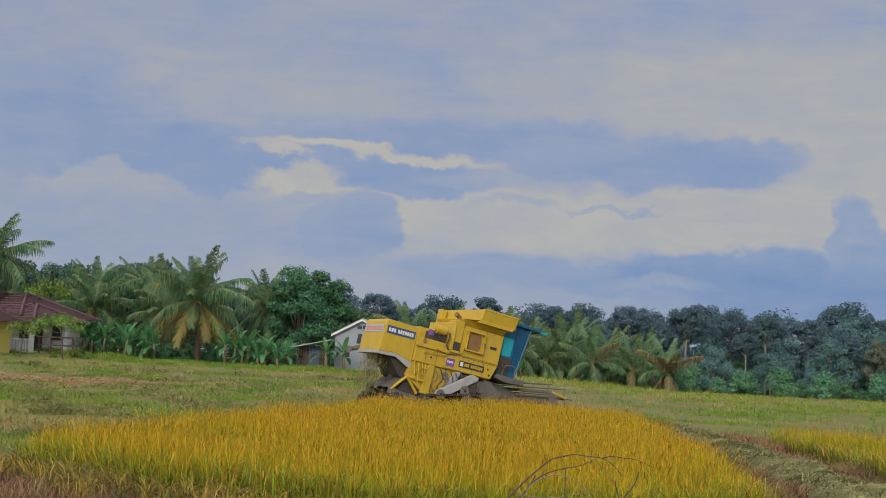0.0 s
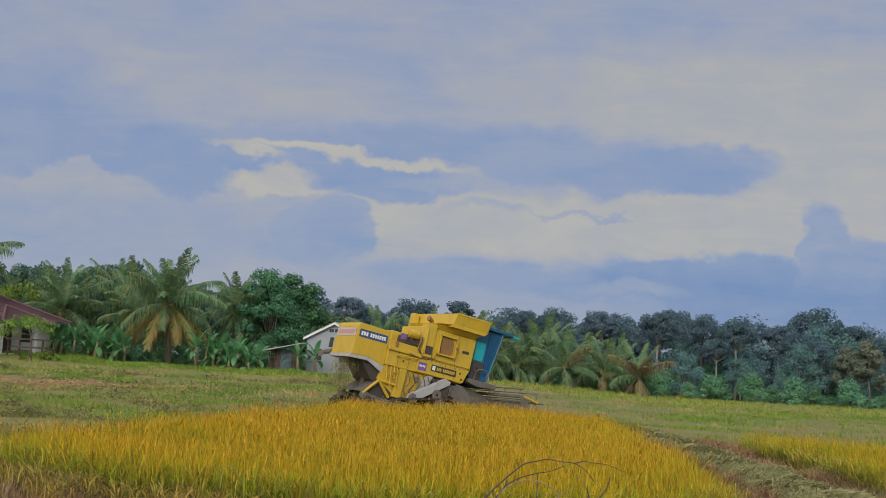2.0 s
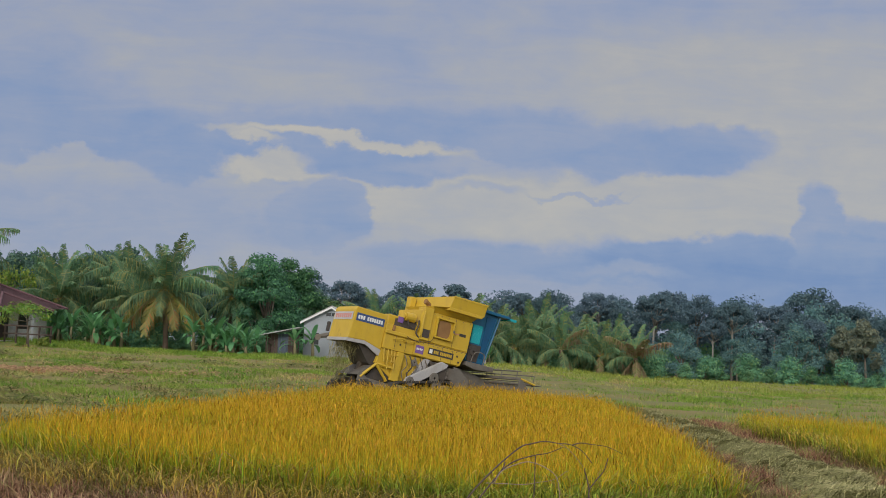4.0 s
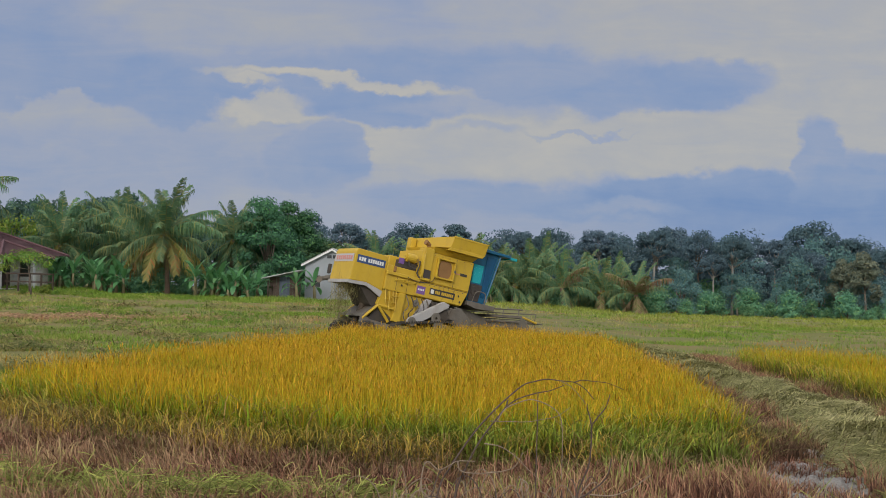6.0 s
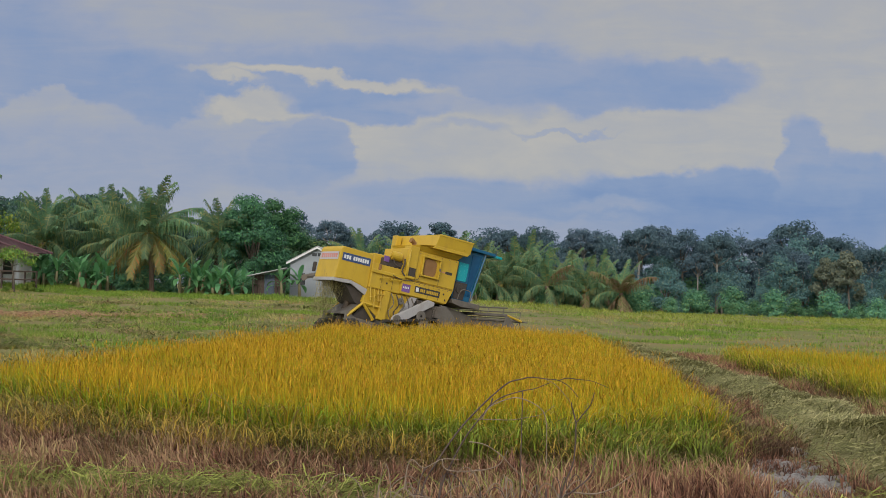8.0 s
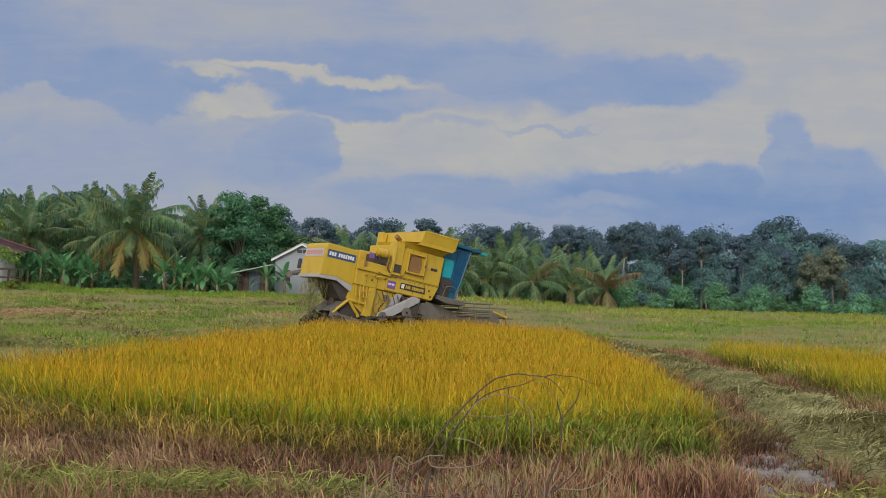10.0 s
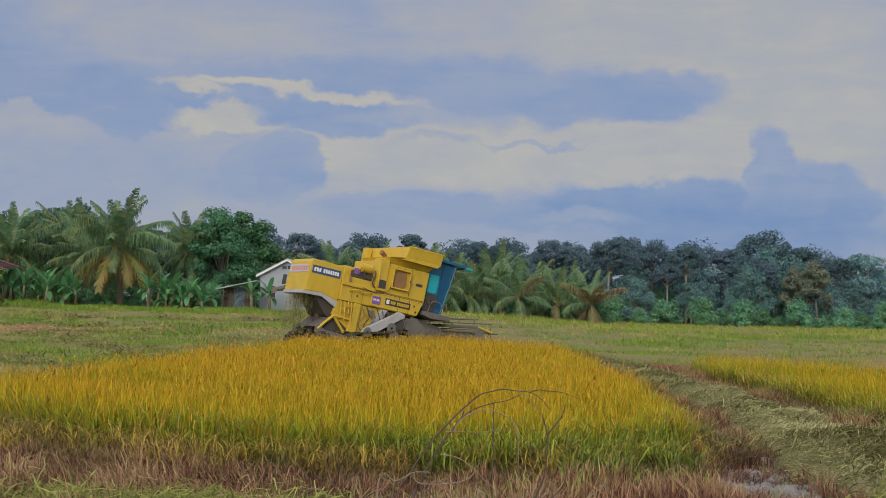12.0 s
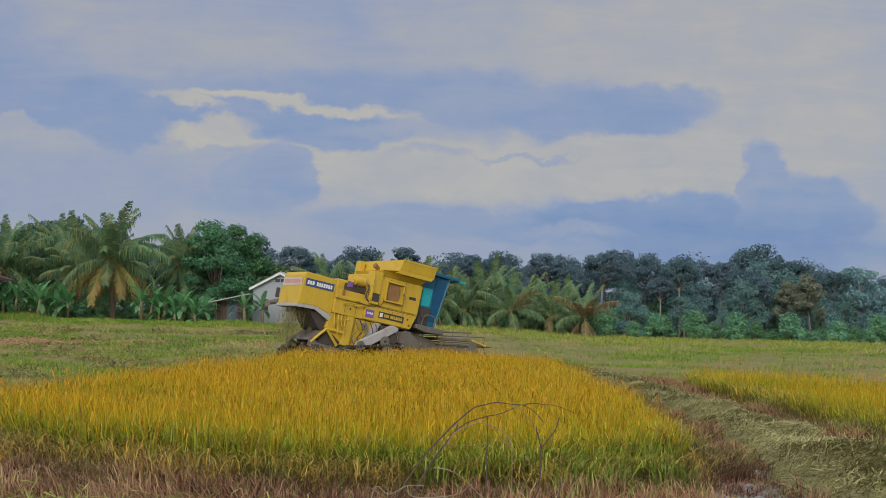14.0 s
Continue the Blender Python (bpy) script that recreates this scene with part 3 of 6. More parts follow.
def lying(x, y, z, length, width, heading, tilt):
    """Cut stalks lying about: thin bent strips."""
    n = len(x)
    dx, dy = np.cos(heading), np.sin(heading)
    sx, sy = -np.sin(heading), np.cos(heading)
    V = np.empty((n, 6, 3), dtype=np.float32)
    bend = rng.normal(0, 0.12, n)
    for i, t in enumerate((-0.5, 0.0, 0.5)):
        cx = x + dx * t * length + sx * bend * length * (0.25 - t * t)
        cy = y + dy * t * length + sy * bend * length * (0.25 - t * t)
        cz = z + tilt * t * length + 0.10 * length * (0.25 - t * t) * 2
        V[:, 2 * i] = np.stack([cx - sx * width / 2, cy - sy * width / 2, cz], 1)
        V[:, 2 * i + 1] = np.stack([cx + sx * width / 2, cy + sy * width / 2, cz + width * 0.5], 1)
    base = (np.arange(n) * 6)[:, None]
    quads = np.concatenate([base + np.array([[0, 1, 3, 2]]), base + np.array([[2, 3, 5, 4]])])
    return V.reshape(-1, 3), quads


# ---------------------------------------------------------------- the ground
def build_ground():
    xs = np.concatenate([[-900, -400, -200, -120, -80], np.arange(-48, 60.1, 0.7), [64, 70, 80], [95, 130, 200, 400, 900]])
    ys = np.concatenate([[-400, -150, -50, -15, 0, 5], np.arange(8, 60, 0.4), np.arange(60, 92, 0.6), np.arange(92, 175, 1.5), [200, 260, 400, 700, 1500]])
    X, Y = np.meshgrid(xs, ys)
    Z = ground_height(X, Y)
    nx, ny = len(xs), len(ys)
    idx = np.arange(nx * ny).reshape(ny, nx)
    F = np.stack([idx[:-1, :-1], idx[:-1, 1:], idx[1:, 1:], idx[1:, :-1]], -1).reshape(-1, 4)
    ob = quick("ground", np.stack([X, Y, Z], -1).reshape(-1, 3), F, SOIL, smooth=True)
    tagged(ob, "harvested paddy ground in tan and green, rising to the houses", "ground", kind="structure")


build_ground()


# ---------------------------------------------------------------- palms, bananas, trees
def frond(L, rise, droop, seed, leaf_mat, leaflets=44, leaf_len=1.0, limp=1.0, spread=0.8):
    """One pinnate leaf along +x: arching midrib with two rows of hanging leaflets."""
    r = np.random.default_rng(seed)
    steps = 10
    pts, p, e = [Vector((0, 0, 0))], Vector((0, 0, 0)), rise
    for i in range(steps):
        e -= droop / steps * (0.4 + 1.2 * i / steps)
        p = p + Vector((math.cos(e), 0, math.sin(e))) * (L / steps)
        pts.append(p.copy())
    bm = tube(pts, [0.055 * (1 - 0.85 * i / steps) for i in range(steps + 1)], 5)
    stalk_faces = len(bm.faces)
    for s in (-1, 1):
        for i in range(leaflets):
            t = 0.12 + 0.88 * (i + r.uniform(-0.3, 0.3)) / leaflets
            t = min(max(t, 0.1), 0.995)
            j = min(int(t * steps), steps - 1)
            q = pts[j].lerp(pts[j + 1], t * steps - j)
            way = (pts[j + 1] - pts[j]).normalized()
            up = Vector((0, 1, 0)).cross(way) * -1
            if up.z < 0 and way.z < 0.99:
                up = -up
            ll = leaf_len * (0.35 + 0.9 * math.sin(math.pi * min(0.95, 0.18 + 0.75 * t))) * r.uniform(0.8, 1.1)
            out = (Vector((0, s, 0)) * r.uniform(0.8, 1.15) * spread + way * r.uniform(0.45, 0.75) + up * r.uniform(-0.05, 0.3)).normalized()
            hang = Vector((0, 0, -1)) * r.uniform(0.5, 1.1)
            mid = q + out * ll * 0.5 + hang * ll * 0.10
            mid -= Vector((0, 0, 1)) * ll * 0.16 * (limp - 1)
            tip = q + out * ll * (0.85 - 0.22 * (limp - 1)) + hang * ll * 0.55 * limp
            w = way * 0.048
            a, b = bm.verts.new(q - w), bm.verts.new(q + w)
            c, d = bm.verts.new(mid + w * 0.9), bm.verts.new(mid - w * 0.9)
            f = bm.verts.new(tip)
            bm.faces.new((a, b, c, d))
            bm.faces.new((d, c, f))
    me = bpy.data.meshes.new("frond")
    bm.faces.ensure_lookup_table()
    for i, f in enumerate(bm.faces):
        f.material_index = 0 if i < stalk_faces else 1
    bm.to_mesh(me)
    bm.free()
    me.materials.append(RACHIS)
    me.materials.append(leaf_mat)
    return me


FRONDS = {}


def frond_mesh(kind, variant):
    """A small stock of shared fronds: upright, spreading, hanging, dry."""
    key = (kind, variant)
    if key not in FRONDS:
        rise, droop, mat = {"upright": (1.24, 0.55, PALM_LEAF), "rising": (0.92, 0.85, PALM_LEAF), "spread": (0.62, 1.15, PALM_LEAF),
                            "low": (0.10, 1.30, PALM_LEAF), "hang": (-0.50, 0.90, PALM_LEAF), "old": (-0.35, 0.95, PALM_OLD),
                            "dry": (-0.75, 0.75, PALM_BROWN), "dry_up": (0.75, 0.9, PALM_BROWN)}[kind]
        FRONDS[key] = frond(4.4 + 0.3 * variant, rise, droop, 50 + 7 * variant + len(kind), mat, limp=1.5 if kind == "upright" else 2.0, spread=0.62 if kind == "upright" else 0.8,
                            leaflets=50, leaf_len=1.0)
    return FRONDS[key]


def palm(x, y, trunk_height, size, label, seed, lean=0.3, dry=0.0, nuts=True, fronds=26, aged=False):
    r = np.random.default_rng(seed)
    z0 = float(ground_height(x, y))
    top = empty("coconut_palm", pose(x, y, z0), label, "palm tree", "coconut palms")
    pts = [Vector((lean * (t ** 1.6) * r.uniform(0.9, 1.1), 0.2 * lean * t, trunk_height * t - 0.2 * (1 - t))) for t in np.linspace(0, 1, 9)]
    part("trunk", tube(pts, [0.26, 0.21, 0.19, 0.18, 0.175, 0.17, 0.17, 0.18, 0.20], 10), PALM_BARK, top, smooth=True)
    head = pts[-1]
    for i in range(fronds):
        t = i / (fronds - 1)
        kind = "upright" if t < 0.20 else "rising" if t < 0.40 else "spread" if t < 0.64 else "low" if t < 0.80 else "hang"
        if kind == "hang" and aged:
            kind = "old"
        if r.random() < dry:
            kind = "dry" if t > 0.6 else "dry_up"
        elif kind == "hang" and r.random() < 0.12:
            kind = "dry"
        ob = new("frond", frond_mesh(kind, i % 3))
        ob.parent = top
        m = pose(*head, 0, r.uniform(-12, 12), i * 137.5 + r.uniform(-15, 15))
        ob.matrix_basis = m @ Matrix.Diagonal((*[size * r.uniform(0.86, 1.1)] * 3, 1))
        if kind in ("old", "dry", "dry_up"):
            tagged(ob, "yellowing old frond" if kind == "old" else "dry brown frond")
    if nuts:
        for i in range(7):
            bm = bmesh.new()
            bmesh.ops.create_icosphere(bm, subdivisions=2, radius=0.15)
            for v in bm.verts:
                v.co.z *= 1.2
            a = i * 0.9
            ob = part("coconut", bm, COCONUT, top, smooth=True)
            ob.location = head + Vector((0.28 * math.cos(a), 0.28 * math.sin(a), -0.12 - 0.1 * (i % 3)))
    return top


def banana_leaf(L, rise, droop, seed):
    """A broad leaf along +x with a folded midrib and torn edges."""
    r = np.random.default_rng(seed)
    bm = bmesh.new()
    steps, p, e, rows = 12, Vector((0, 0, 0)), rise, []
    for i in range(steps + 1):
        t = i / steps
        w = 0.24 * (math.sin(math.pi * min(1, max(0, (t - 0.10) / 0.92))) ** 0.6 if t > 0.1 else 0.05) + 0.015
        w *= r.uniform(0.7, 1.05)
        sag = -0.35 * w
        rows.append((bm.verts.new(p + Vector((0, -w, sag + w * 0.5))), bm.verts.new(p), bm.verts.new(p + Vector((0, w, sag + w * 0.5)))))
        e -= droop / steps * (0.3 + 1.4 * t)
        p = p + Vector((math.cos(e), 0, math.sin(e))) * (L / steps)
    for a, b in zip(rows, rows[1:]):
        bm.faces.new((a[0], a[1], b[1], b[0]))
        bm.faces.new((a[1], a[2], b[2], b[1]))
    me = bpy.data.meshes.new("leaf")
    bm.to_mesh(me)
    bm.free()
    me.materials.append(BANANA_LEAF)
    return me


BANANA_LEAVES = [banana_leaf(2.1, 1.25, 0.9, 1), banana_leaf(2.2, 0.95, 1.3, 2), banana_leaf(2.0, 0.65, 1.6, 3), banana_leaf(1.8, 0.2, 1.6, 4)]


def banana(x, y, h, seed, size=1.0):
    r = np.random.default_rng(seed)
    top = empty("banana_plant", pose(x, y, float(ground_height(x, y)), 0, 0, r.uniform(0, 360)),
                "banana plant with broad bright green leaves", "banana plant", "banana plants")
    part("stem", tube([(0, 0, -0.1), (0.03, 0, h * 0.5), (0.08, 0.02, h)], [0.15, 0.12, 0.07], 8), BANANA_STEM, top, smooth=True)
    for i in range(9):
        ob = new("leaf", BANANA_LEAVES[i * 4 // 9])
        ob.parent = top
        ob.matrix_basis = pose(0.08, 0.02, h - 0.05 - 0.05 * i, 0, r.uniform(-8, 8), i * 137.5 + r.uniform(-20, 20)) @ Matrix.Diagonal((*[size * r.uniform(0.8, 1.1)] * 3, 1))
    return top


def leaf_cloud(centres, radii, count, size, seed, flat=0.75, scatter_n=0.32, shell=0.45):
    """Many small leaves on the outer shell of each clump."""
    r = np.random.default_rng(seed)
    n = len(centres) * count
    c = np.repeat(np.asarray(centres, dtype=float), count, axis=0)
    rad = np.repeat(np.asarray(radii, dtype=float), count)
    d = r.normal(size=(n, 3))
    d[:, 2] = np.where(d[:, 2] < 0, d[:, 2] * 0.6, d[:, 2])
    d /= np.linalg.norm(d, axis=1, keepdims=True)
    pos = c + d * (rad * r.uniform(shell, 1.08, n))[:, None] * np.array([1, 1, flat])
    nrm = d + r.normal(0, scatter_n, (n, 3)) + np.array([0, 0, 0.35])
    nrm /= np.linalg.norm(nrm, axis=1, keepdims=True)
    t1 = np.cross(nrm, r.normal(size=(n, 3)))
    t1 /= np.linalg.norm(t1, axis=1, keepdims=True)
    t2 = np.cross(nrm, t1)
    s = (size * r.uniform(0.6, 1.3, n))[:, None]
    V = np.stack([pos - t1 * s * 0.6, pos + t2 * s * 0.28 + nrm * s * 0.06, pos + t1 * s * 0.6 - nrm * s * 0.1, pos - t2 * s * 0.28 + nrm * s * 0.06], 1)
    return V.reshape(-1, 3), np.arange(n * 4).reshape(n, 4)


def tree(name, label, category, height, width, crown_base, leaf_mat, bark, seed, clumps=22, leaves=150, leaf=0.4, clump_r=0.2,
         dome=0.5, trunk_r=0.22, group="", openness=0.0, shell=0.45, turned=0.32):
    """Tapered trunk, limbs to the clumps, and an uneven crown of separate leaves. Built at the origin."""
    r = np.random.default_rng(seed)
    top = empty(name, pose(0, 0, 0), label, category, group)
    lean = r.uniform(-0.5, 0.5, 2)
    crown_h = height - crown_base
    trunk_top = Vector((lean[0], lean[1], crown_base + crown_h * 0.45))
    bm = tube([(0, 0, -0.3), (lean[0] * 0.3, lean[1] * 0.3, crown_base * 0.5), (lean[0] * 0.7, lean[1] * 0.7, crown_base), trunk_top],
              [trunk_r * 1.25, trunk_r * 0.9, trunk_r * 0.7, trunk_r * 0.35], 8)
    part("trunk", bm, bark, top, smooth=True)
    centres, radii = [], []
    for i in range(clumps):
        a = i * 2.39996 + r.uniform(-0.4, 0.4)
        q = math.sqrt((i + 0.5) / clumps)
        rr = q * width / 2 * r.uniform(0.75, 1.0) * (1 - clump_r)
        zz = crown_base + crown_h * (dome + (1 - dome) * math.sqrt(max(0, 1 - q * q)) - (1 - dome) * 0.35 * r.random() - clump_r * 0.6)
        if i % 3 == 2:
            zz -= crown_h * r.uniform(0.1, 0.45)
        centres.append((lean[0] + rr * math.cos(a), lean[1] + rr * math.sin(a), zz))
        radii.append(width * clump_r * r.uniform(0.75, 1.2) * (1 - openness * r.random()))
    for i in range(0, clumps, 3):
        c = Vector(centres[i])
        start = Vector((lean[0] * 0.8, lean[1] * 0.8, crown_base + crown_h * r.uniform(-0.05, 0.25)))
        mid = start.lerp(c, 0.5) + Vector((0, 0, -0.25))
        part("limb", tube([start, mid, c], [trunk_r * 0.45, trunk_r * 0.28, trunk_r * 0.1], 4 if group else 6), bark, top, smooth=True)
    V, F = leaf_cloud(centres, radii, leaves, leaf, seed + 1, scatter_n=turned, shell=shell)
    quick("crown", V, F, leaf_mat, top)
    return top


def put(template, x, y, scale=1.0, turn=0.0, z=None, tall=1.0):
    z0 = float(ground_height(x, y)) if z is None else z
    return copy_thing(template, pose(x, y, z0, 0, 0, turn) @ Matrix.Diagonal((scale, scale, scale * tall, 1)))


def build_plants():
    palm(-23.3, 95, 4.75, 1.0, "coconut palm with drooping yellow lower fronds and a ringed trunk", 3, lean=-0.3, fronds=32, aged=True)
    palm(-29.2, 103, 4.3, 0.95, "dark green coconut palm behind the banana plants", 4, lean=0.4)
    palm(-33.0, 99, 3.4, 0.9, "dark green coconut palm beside the red-roofed house", 5, lean=-0.2)
    palm(-20.2, 104, 4.9, 0.85, "coconut palm half hidden behind a larger palm", 6, lean=0.3)
    palm(-27.0, 99, 3.4, 0.85, "low coconut palm among the banana plants", 7, lean=0.2, nuts=False)
    palm(-30.8, 108, 4.8, 0.95, "dark green coconut palm in front of the woods", 9, lean=-0.3)
    palm(-35.8, 106, 4.6, 0.9, "dark green coconut palm behind the red-roofed house", 10, lean=0.3)
    palm(-26.4, 107, 4.0, 0.9, "coconut palm half hidden behind a larger palm", 11, lean=-0.3)
    palm(-37.6, 88, 6.4, 1.0, "tall coconut palm with hanging fronds beside the house", 8, lean=0.2)
    right_side = [(-9.5, 127, 3.4, 0.85, 0.0), (-5.0, 131, 3.8, 0.9, 0.05), (0.6, 132, 3.2, 1.0, 0.0), (3.8, 136, 3.2, 0.9, 0.0), (6.6, 130, 2.6, 1.0, 0.0),
                  (10.2, 126, 2.0, 0.95, 0.15), (14.2, 129, 2.1, 0.9, 0.10), (18.0, 127, 2.0, 0.85, 0.75), (2.4, 127, 2.3, 0.85, 0.0), (8.6, 134, 3.6, 0.9, 0.0),
                  (12.4, 133, 3.0, 0.85, 0.05), (16.4, 132, 2.6, 0.8, 0.10), (5.0, 128, 1.8, 0.8, 0.1)]
    for i, (x, y, h, s, dry) in enumerate(right_side):
        label = "coconut palm with many dry brown fronds" if dry > 0.3 else "short coconut palm with arching green fronds at the field edge"
        palm(x, y, h, s, label, 20 + i, lean=0.2 * (-1) ** i, dry=dry, nuts=i % 2 == 0, fronds=19)
    r = np.random.default_rng(12)
    for i in range(16):
        banana(-31.4 + 0.36 * i + r.uniform(-0.3, 0.3), 91 + r.uniform(-1, 2), r.uniform(0.5, 1.6), 100 + i, 0.85)
    for i in range(17):
        banana(-20.4 + 0.28 * i + r.uniform(-0.2, 0.2), 91.5 + r.uniform(-1, 1.5), r.uniform(0.6, 1.7), 130 + i, 0.82)
    for i, (x, y) in enumerate([(-12.7, 92), (-11.5, 93.2), (-8.0, 92), (-4.9, 110), (-2.2, 111), (2.6, 121)]):
        banana(x, y, r.uniform(0.8, 1.5), 160 + i, 0.8)
    big = tree("broadleaf_tree", "dense dark green broadleaf tree behind the banana plants", "tree", 9.5, 7.8, 0.8, TREE_LEAF, BARK, 31,
               clumps=50, leaves=380, leaf=0.22, clump_r=0.125, dome=0.15, trunk_r=0.25)
    big.matrix_basis = pose(-17.3, 104, 1.1)
    mid = tree("broadleaf_tree", "broadleaf tree with lighter green leaves behind the white house", "tree", 6.4, 5.5, 0.8, BUSH_LEAF, BARK, 32,
               clumps=30, leaves=240, leaf=0.30, clump_r=0.16, dome=0.10, trunk_r=0.2)
    mid.matrix_basis = pose(-12.6, 112, 1.1)
    put(mid, -14.2, 108, 0.8, 70)
    put(big, -16.0, 109, 1.0, 120)
    # woods: dark builds for the depth, greener ones along the edge, both tinted with haze, set out in uneven rows
    kinds, heights = [], (11.0, 12.0, 9.5, 12.5, 8.5, 9.0, 8.0, 10.0, 9.5, 8.5)
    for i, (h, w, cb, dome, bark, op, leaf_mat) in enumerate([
            (11.0, 8.5, 5.0, 0.45, BARK, 0.2, FOREST_LEAF_HAZED), (12.0, 7.5, 7.0, 0.55, PALE_BARK, 0.4, FOREST_LEAF_HAZED), (9.5, 9.5, 1.6, 0.15, BARK, 0.0, FOREST_LEAF_HAZED),
            (12.5, 6.5, 8.0, 0.50, BARK, 0.55, FOREST_LEAF_HAZED), (8.5, 8.5, 1.2, 0.10, BARK, 0.1, FOREST_LEAF_HAZED),
            (9.0, 9.0, 0.8, 0.10, BARK, 0.1, FOREST_MID_HAZED), (8.0, 8.5, 0.6, 0.05, BARK, 0.2, FOREST_MID_HAZED), (10.0, 8.0, 2.5, 0.25, PALE_BARK, 0.2, FOREST_MID_HAZED),
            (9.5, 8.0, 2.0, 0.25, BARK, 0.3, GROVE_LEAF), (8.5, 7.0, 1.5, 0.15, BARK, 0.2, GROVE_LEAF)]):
        kinds.append(tree("forest_tree", {FOREST_LEAF_HAZED: "tall tree in the woods, haze tinted into its dark blue-green leaves", FOREST_MID_HAZED: "tree at the edge of the woods, haze tinted into its green leaves"}.get(leaf_mat, "dark green tree behind the coconut palms"),
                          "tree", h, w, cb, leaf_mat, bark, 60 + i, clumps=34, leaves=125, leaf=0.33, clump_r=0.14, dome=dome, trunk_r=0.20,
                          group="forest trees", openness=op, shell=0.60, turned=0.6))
    spots = []
    for row, (y0, x0, x1, step) in enumerate([(157, 14, 74, 3.8), (166, -16, 78, 4.0), (176, -22, 82, 6.2), (151, 19, 78, 3.6)]):
        x = x0
        while x < x1:
            spots.append((x + r.uniform(-1.2, 1.2), y0 + r.uniform(-3, 3), row))
            x += step * r.uniform(0.75, 1.25)
    for i in range(29):
        spots.append((-58 + i * 1.45 + r.uniform(-1, 1), 112 + (i * 7 % 18), 9))
    crest = ([-20, -13, -3, 3, 11, 16, 20, 25, 30, 36, 39, 47, 55, 62, 75, 95], [9.6, 10.2, 10.0, 9.6, 10.2, 8.8, 10.8, 11.5, 9.9, 11.0, 11.4, 11.4, 10.8, 9.4, 9.4, 9.4])
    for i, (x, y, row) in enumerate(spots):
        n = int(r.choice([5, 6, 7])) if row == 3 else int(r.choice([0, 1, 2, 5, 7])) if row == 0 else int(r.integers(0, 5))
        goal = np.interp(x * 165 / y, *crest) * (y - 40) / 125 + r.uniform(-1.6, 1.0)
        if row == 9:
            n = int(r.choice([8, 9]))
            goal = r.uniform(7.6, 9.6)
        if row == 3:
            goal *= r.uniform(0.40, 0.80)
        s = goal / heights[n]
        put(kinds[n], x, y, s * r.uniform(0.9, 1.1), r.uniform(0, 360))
    for i, kind in enumerate(kinds):
        kind.matrix_basis = pose(22 + 6 * i, 178 + i % 4, 0.1, 0, 0, 40 * i) @ Matrix.Diagonal((0.8, 0.8, 0.8, 1))
    # pale trunks and olive crowns that stand out in front
    for x, y, h in [(31.2, 153.5, 8.8), (43.5, 153, 9.4)]:
        put(kinds[1], x, y, h / heights[1], 50 * x, tall=1.1)
    olive = tree("forest_tree", "pale olive tree in front of the dark woods", "tree", 8.4, 4.4, 3.2, PALE_LEAF, BARK, 71,
                 clumps=30, leaves=130, leaf=0.32, clump_r=0.16, dome=0.2, trunk_r=0.16, group="forest trees", shell=0.6, turned=0.6)
    olive.matrix_basis = pose(48.5, 148, 0.1)
    put(olive, 46.6, 151, 0.9, 80)
    # undergrowth
    bush = tree("bush", "leafy green bush at the edge of the woods", "bush", 3.0, 3.8, 0.2, UNDERGROWTH, BARK, 81,
                clumps=16, leaves=110, leaf=0.26, clump_r=0.22, dome=0.1, trunk_r=0.07, group="undergrowth bushes")
    bush.matrix_basis = pose(22, 150, 0.1)
    for i in range(34):
        put(bush, 19 + i * 1.75 + r.uniform(-0.8, 0.8), 147 + r.uniform(-3, 3) - 0.05 * i, r.uniform(0.45, 1.25), r.uniform(0, 360))
    for i in range(24):
        put(bush, -26 + i * 4.6 + r.uniform(-1, 1), 181 + r.uniform(-2, 2), r.uniform(1.9, 2.4), r.uniform(0, 360))
    for i in range(14):
        put(bush, 16 + i * 4.2 + r.uniform(-1, 1), 162 + r.uniform(-1, 1), r.uniform(1.3, 1.7), r.uniform(0, 360))
    for i in range(18):
        put(bush, -5 + i * 1.4 + r.uniform(-0.6, 0.6), 131 + r.uniform(-3, 5), r.uniform(0.55, 1.0), r.uniform(0, 360))
    for i in range(26):
        put(bush, -36 + i * 1.15 + r.uniform(-0.6, 0.6), 97 + r.uniform(-1, 5), r.uniform(0.45, 0.8), r.uniform(0, 360))
    low = tree("hedge_shrub", "low bright green shrub on the grass bank", "shrub", 1.2, 2.4, 0.05, FRESH_LEAF, BARK, 82,
               clumps=14, leaves=150, leaf=0.16, clump_r=0.2, dome=0.1, trunk_r=0.04, group="shrubs by the house")
    low.matrix_basis = pose(-28.6, 82, float(ground_height(-28.6, 82))) @ Matrix.Diagonal((0.55, 0.55, 0.5, 1))
    for x, y, s in [(-27.6, 81.2, 0.5), (-26.8, 83.4, 0.45), (-29.6, 81.0, 0.5), (-12.9, 90, 0.5), (-25.8, 86, 0.4)]:
        put(low, x, y, s, x * 40)
    young = tree("young_tree", "young tree with flat layers of fresh green leaves", "tree", 3.0, 4.2, 1.7, FRESH_LEAF, BARK, 83,
                 clumps=13, leaves=70, leaf=0.15, clump_r=0.13, dome=0.45, trunk_r=0.06)
    young.matrix_basis = pose(-28.7, 80.2, float(ground_height(-28.7, 80.2)))
    put(young, -30.3, 76.8, 0.75, 80)
    tall = put(young, -38.0, 101, 1.25, 200, tall=1.55)
    tagged(tall, "slender tree with yellow-green leaves behind the bungalow")
    put(young, -40.2, 103, 1.1, 20, tall=1.6)


build_plants()


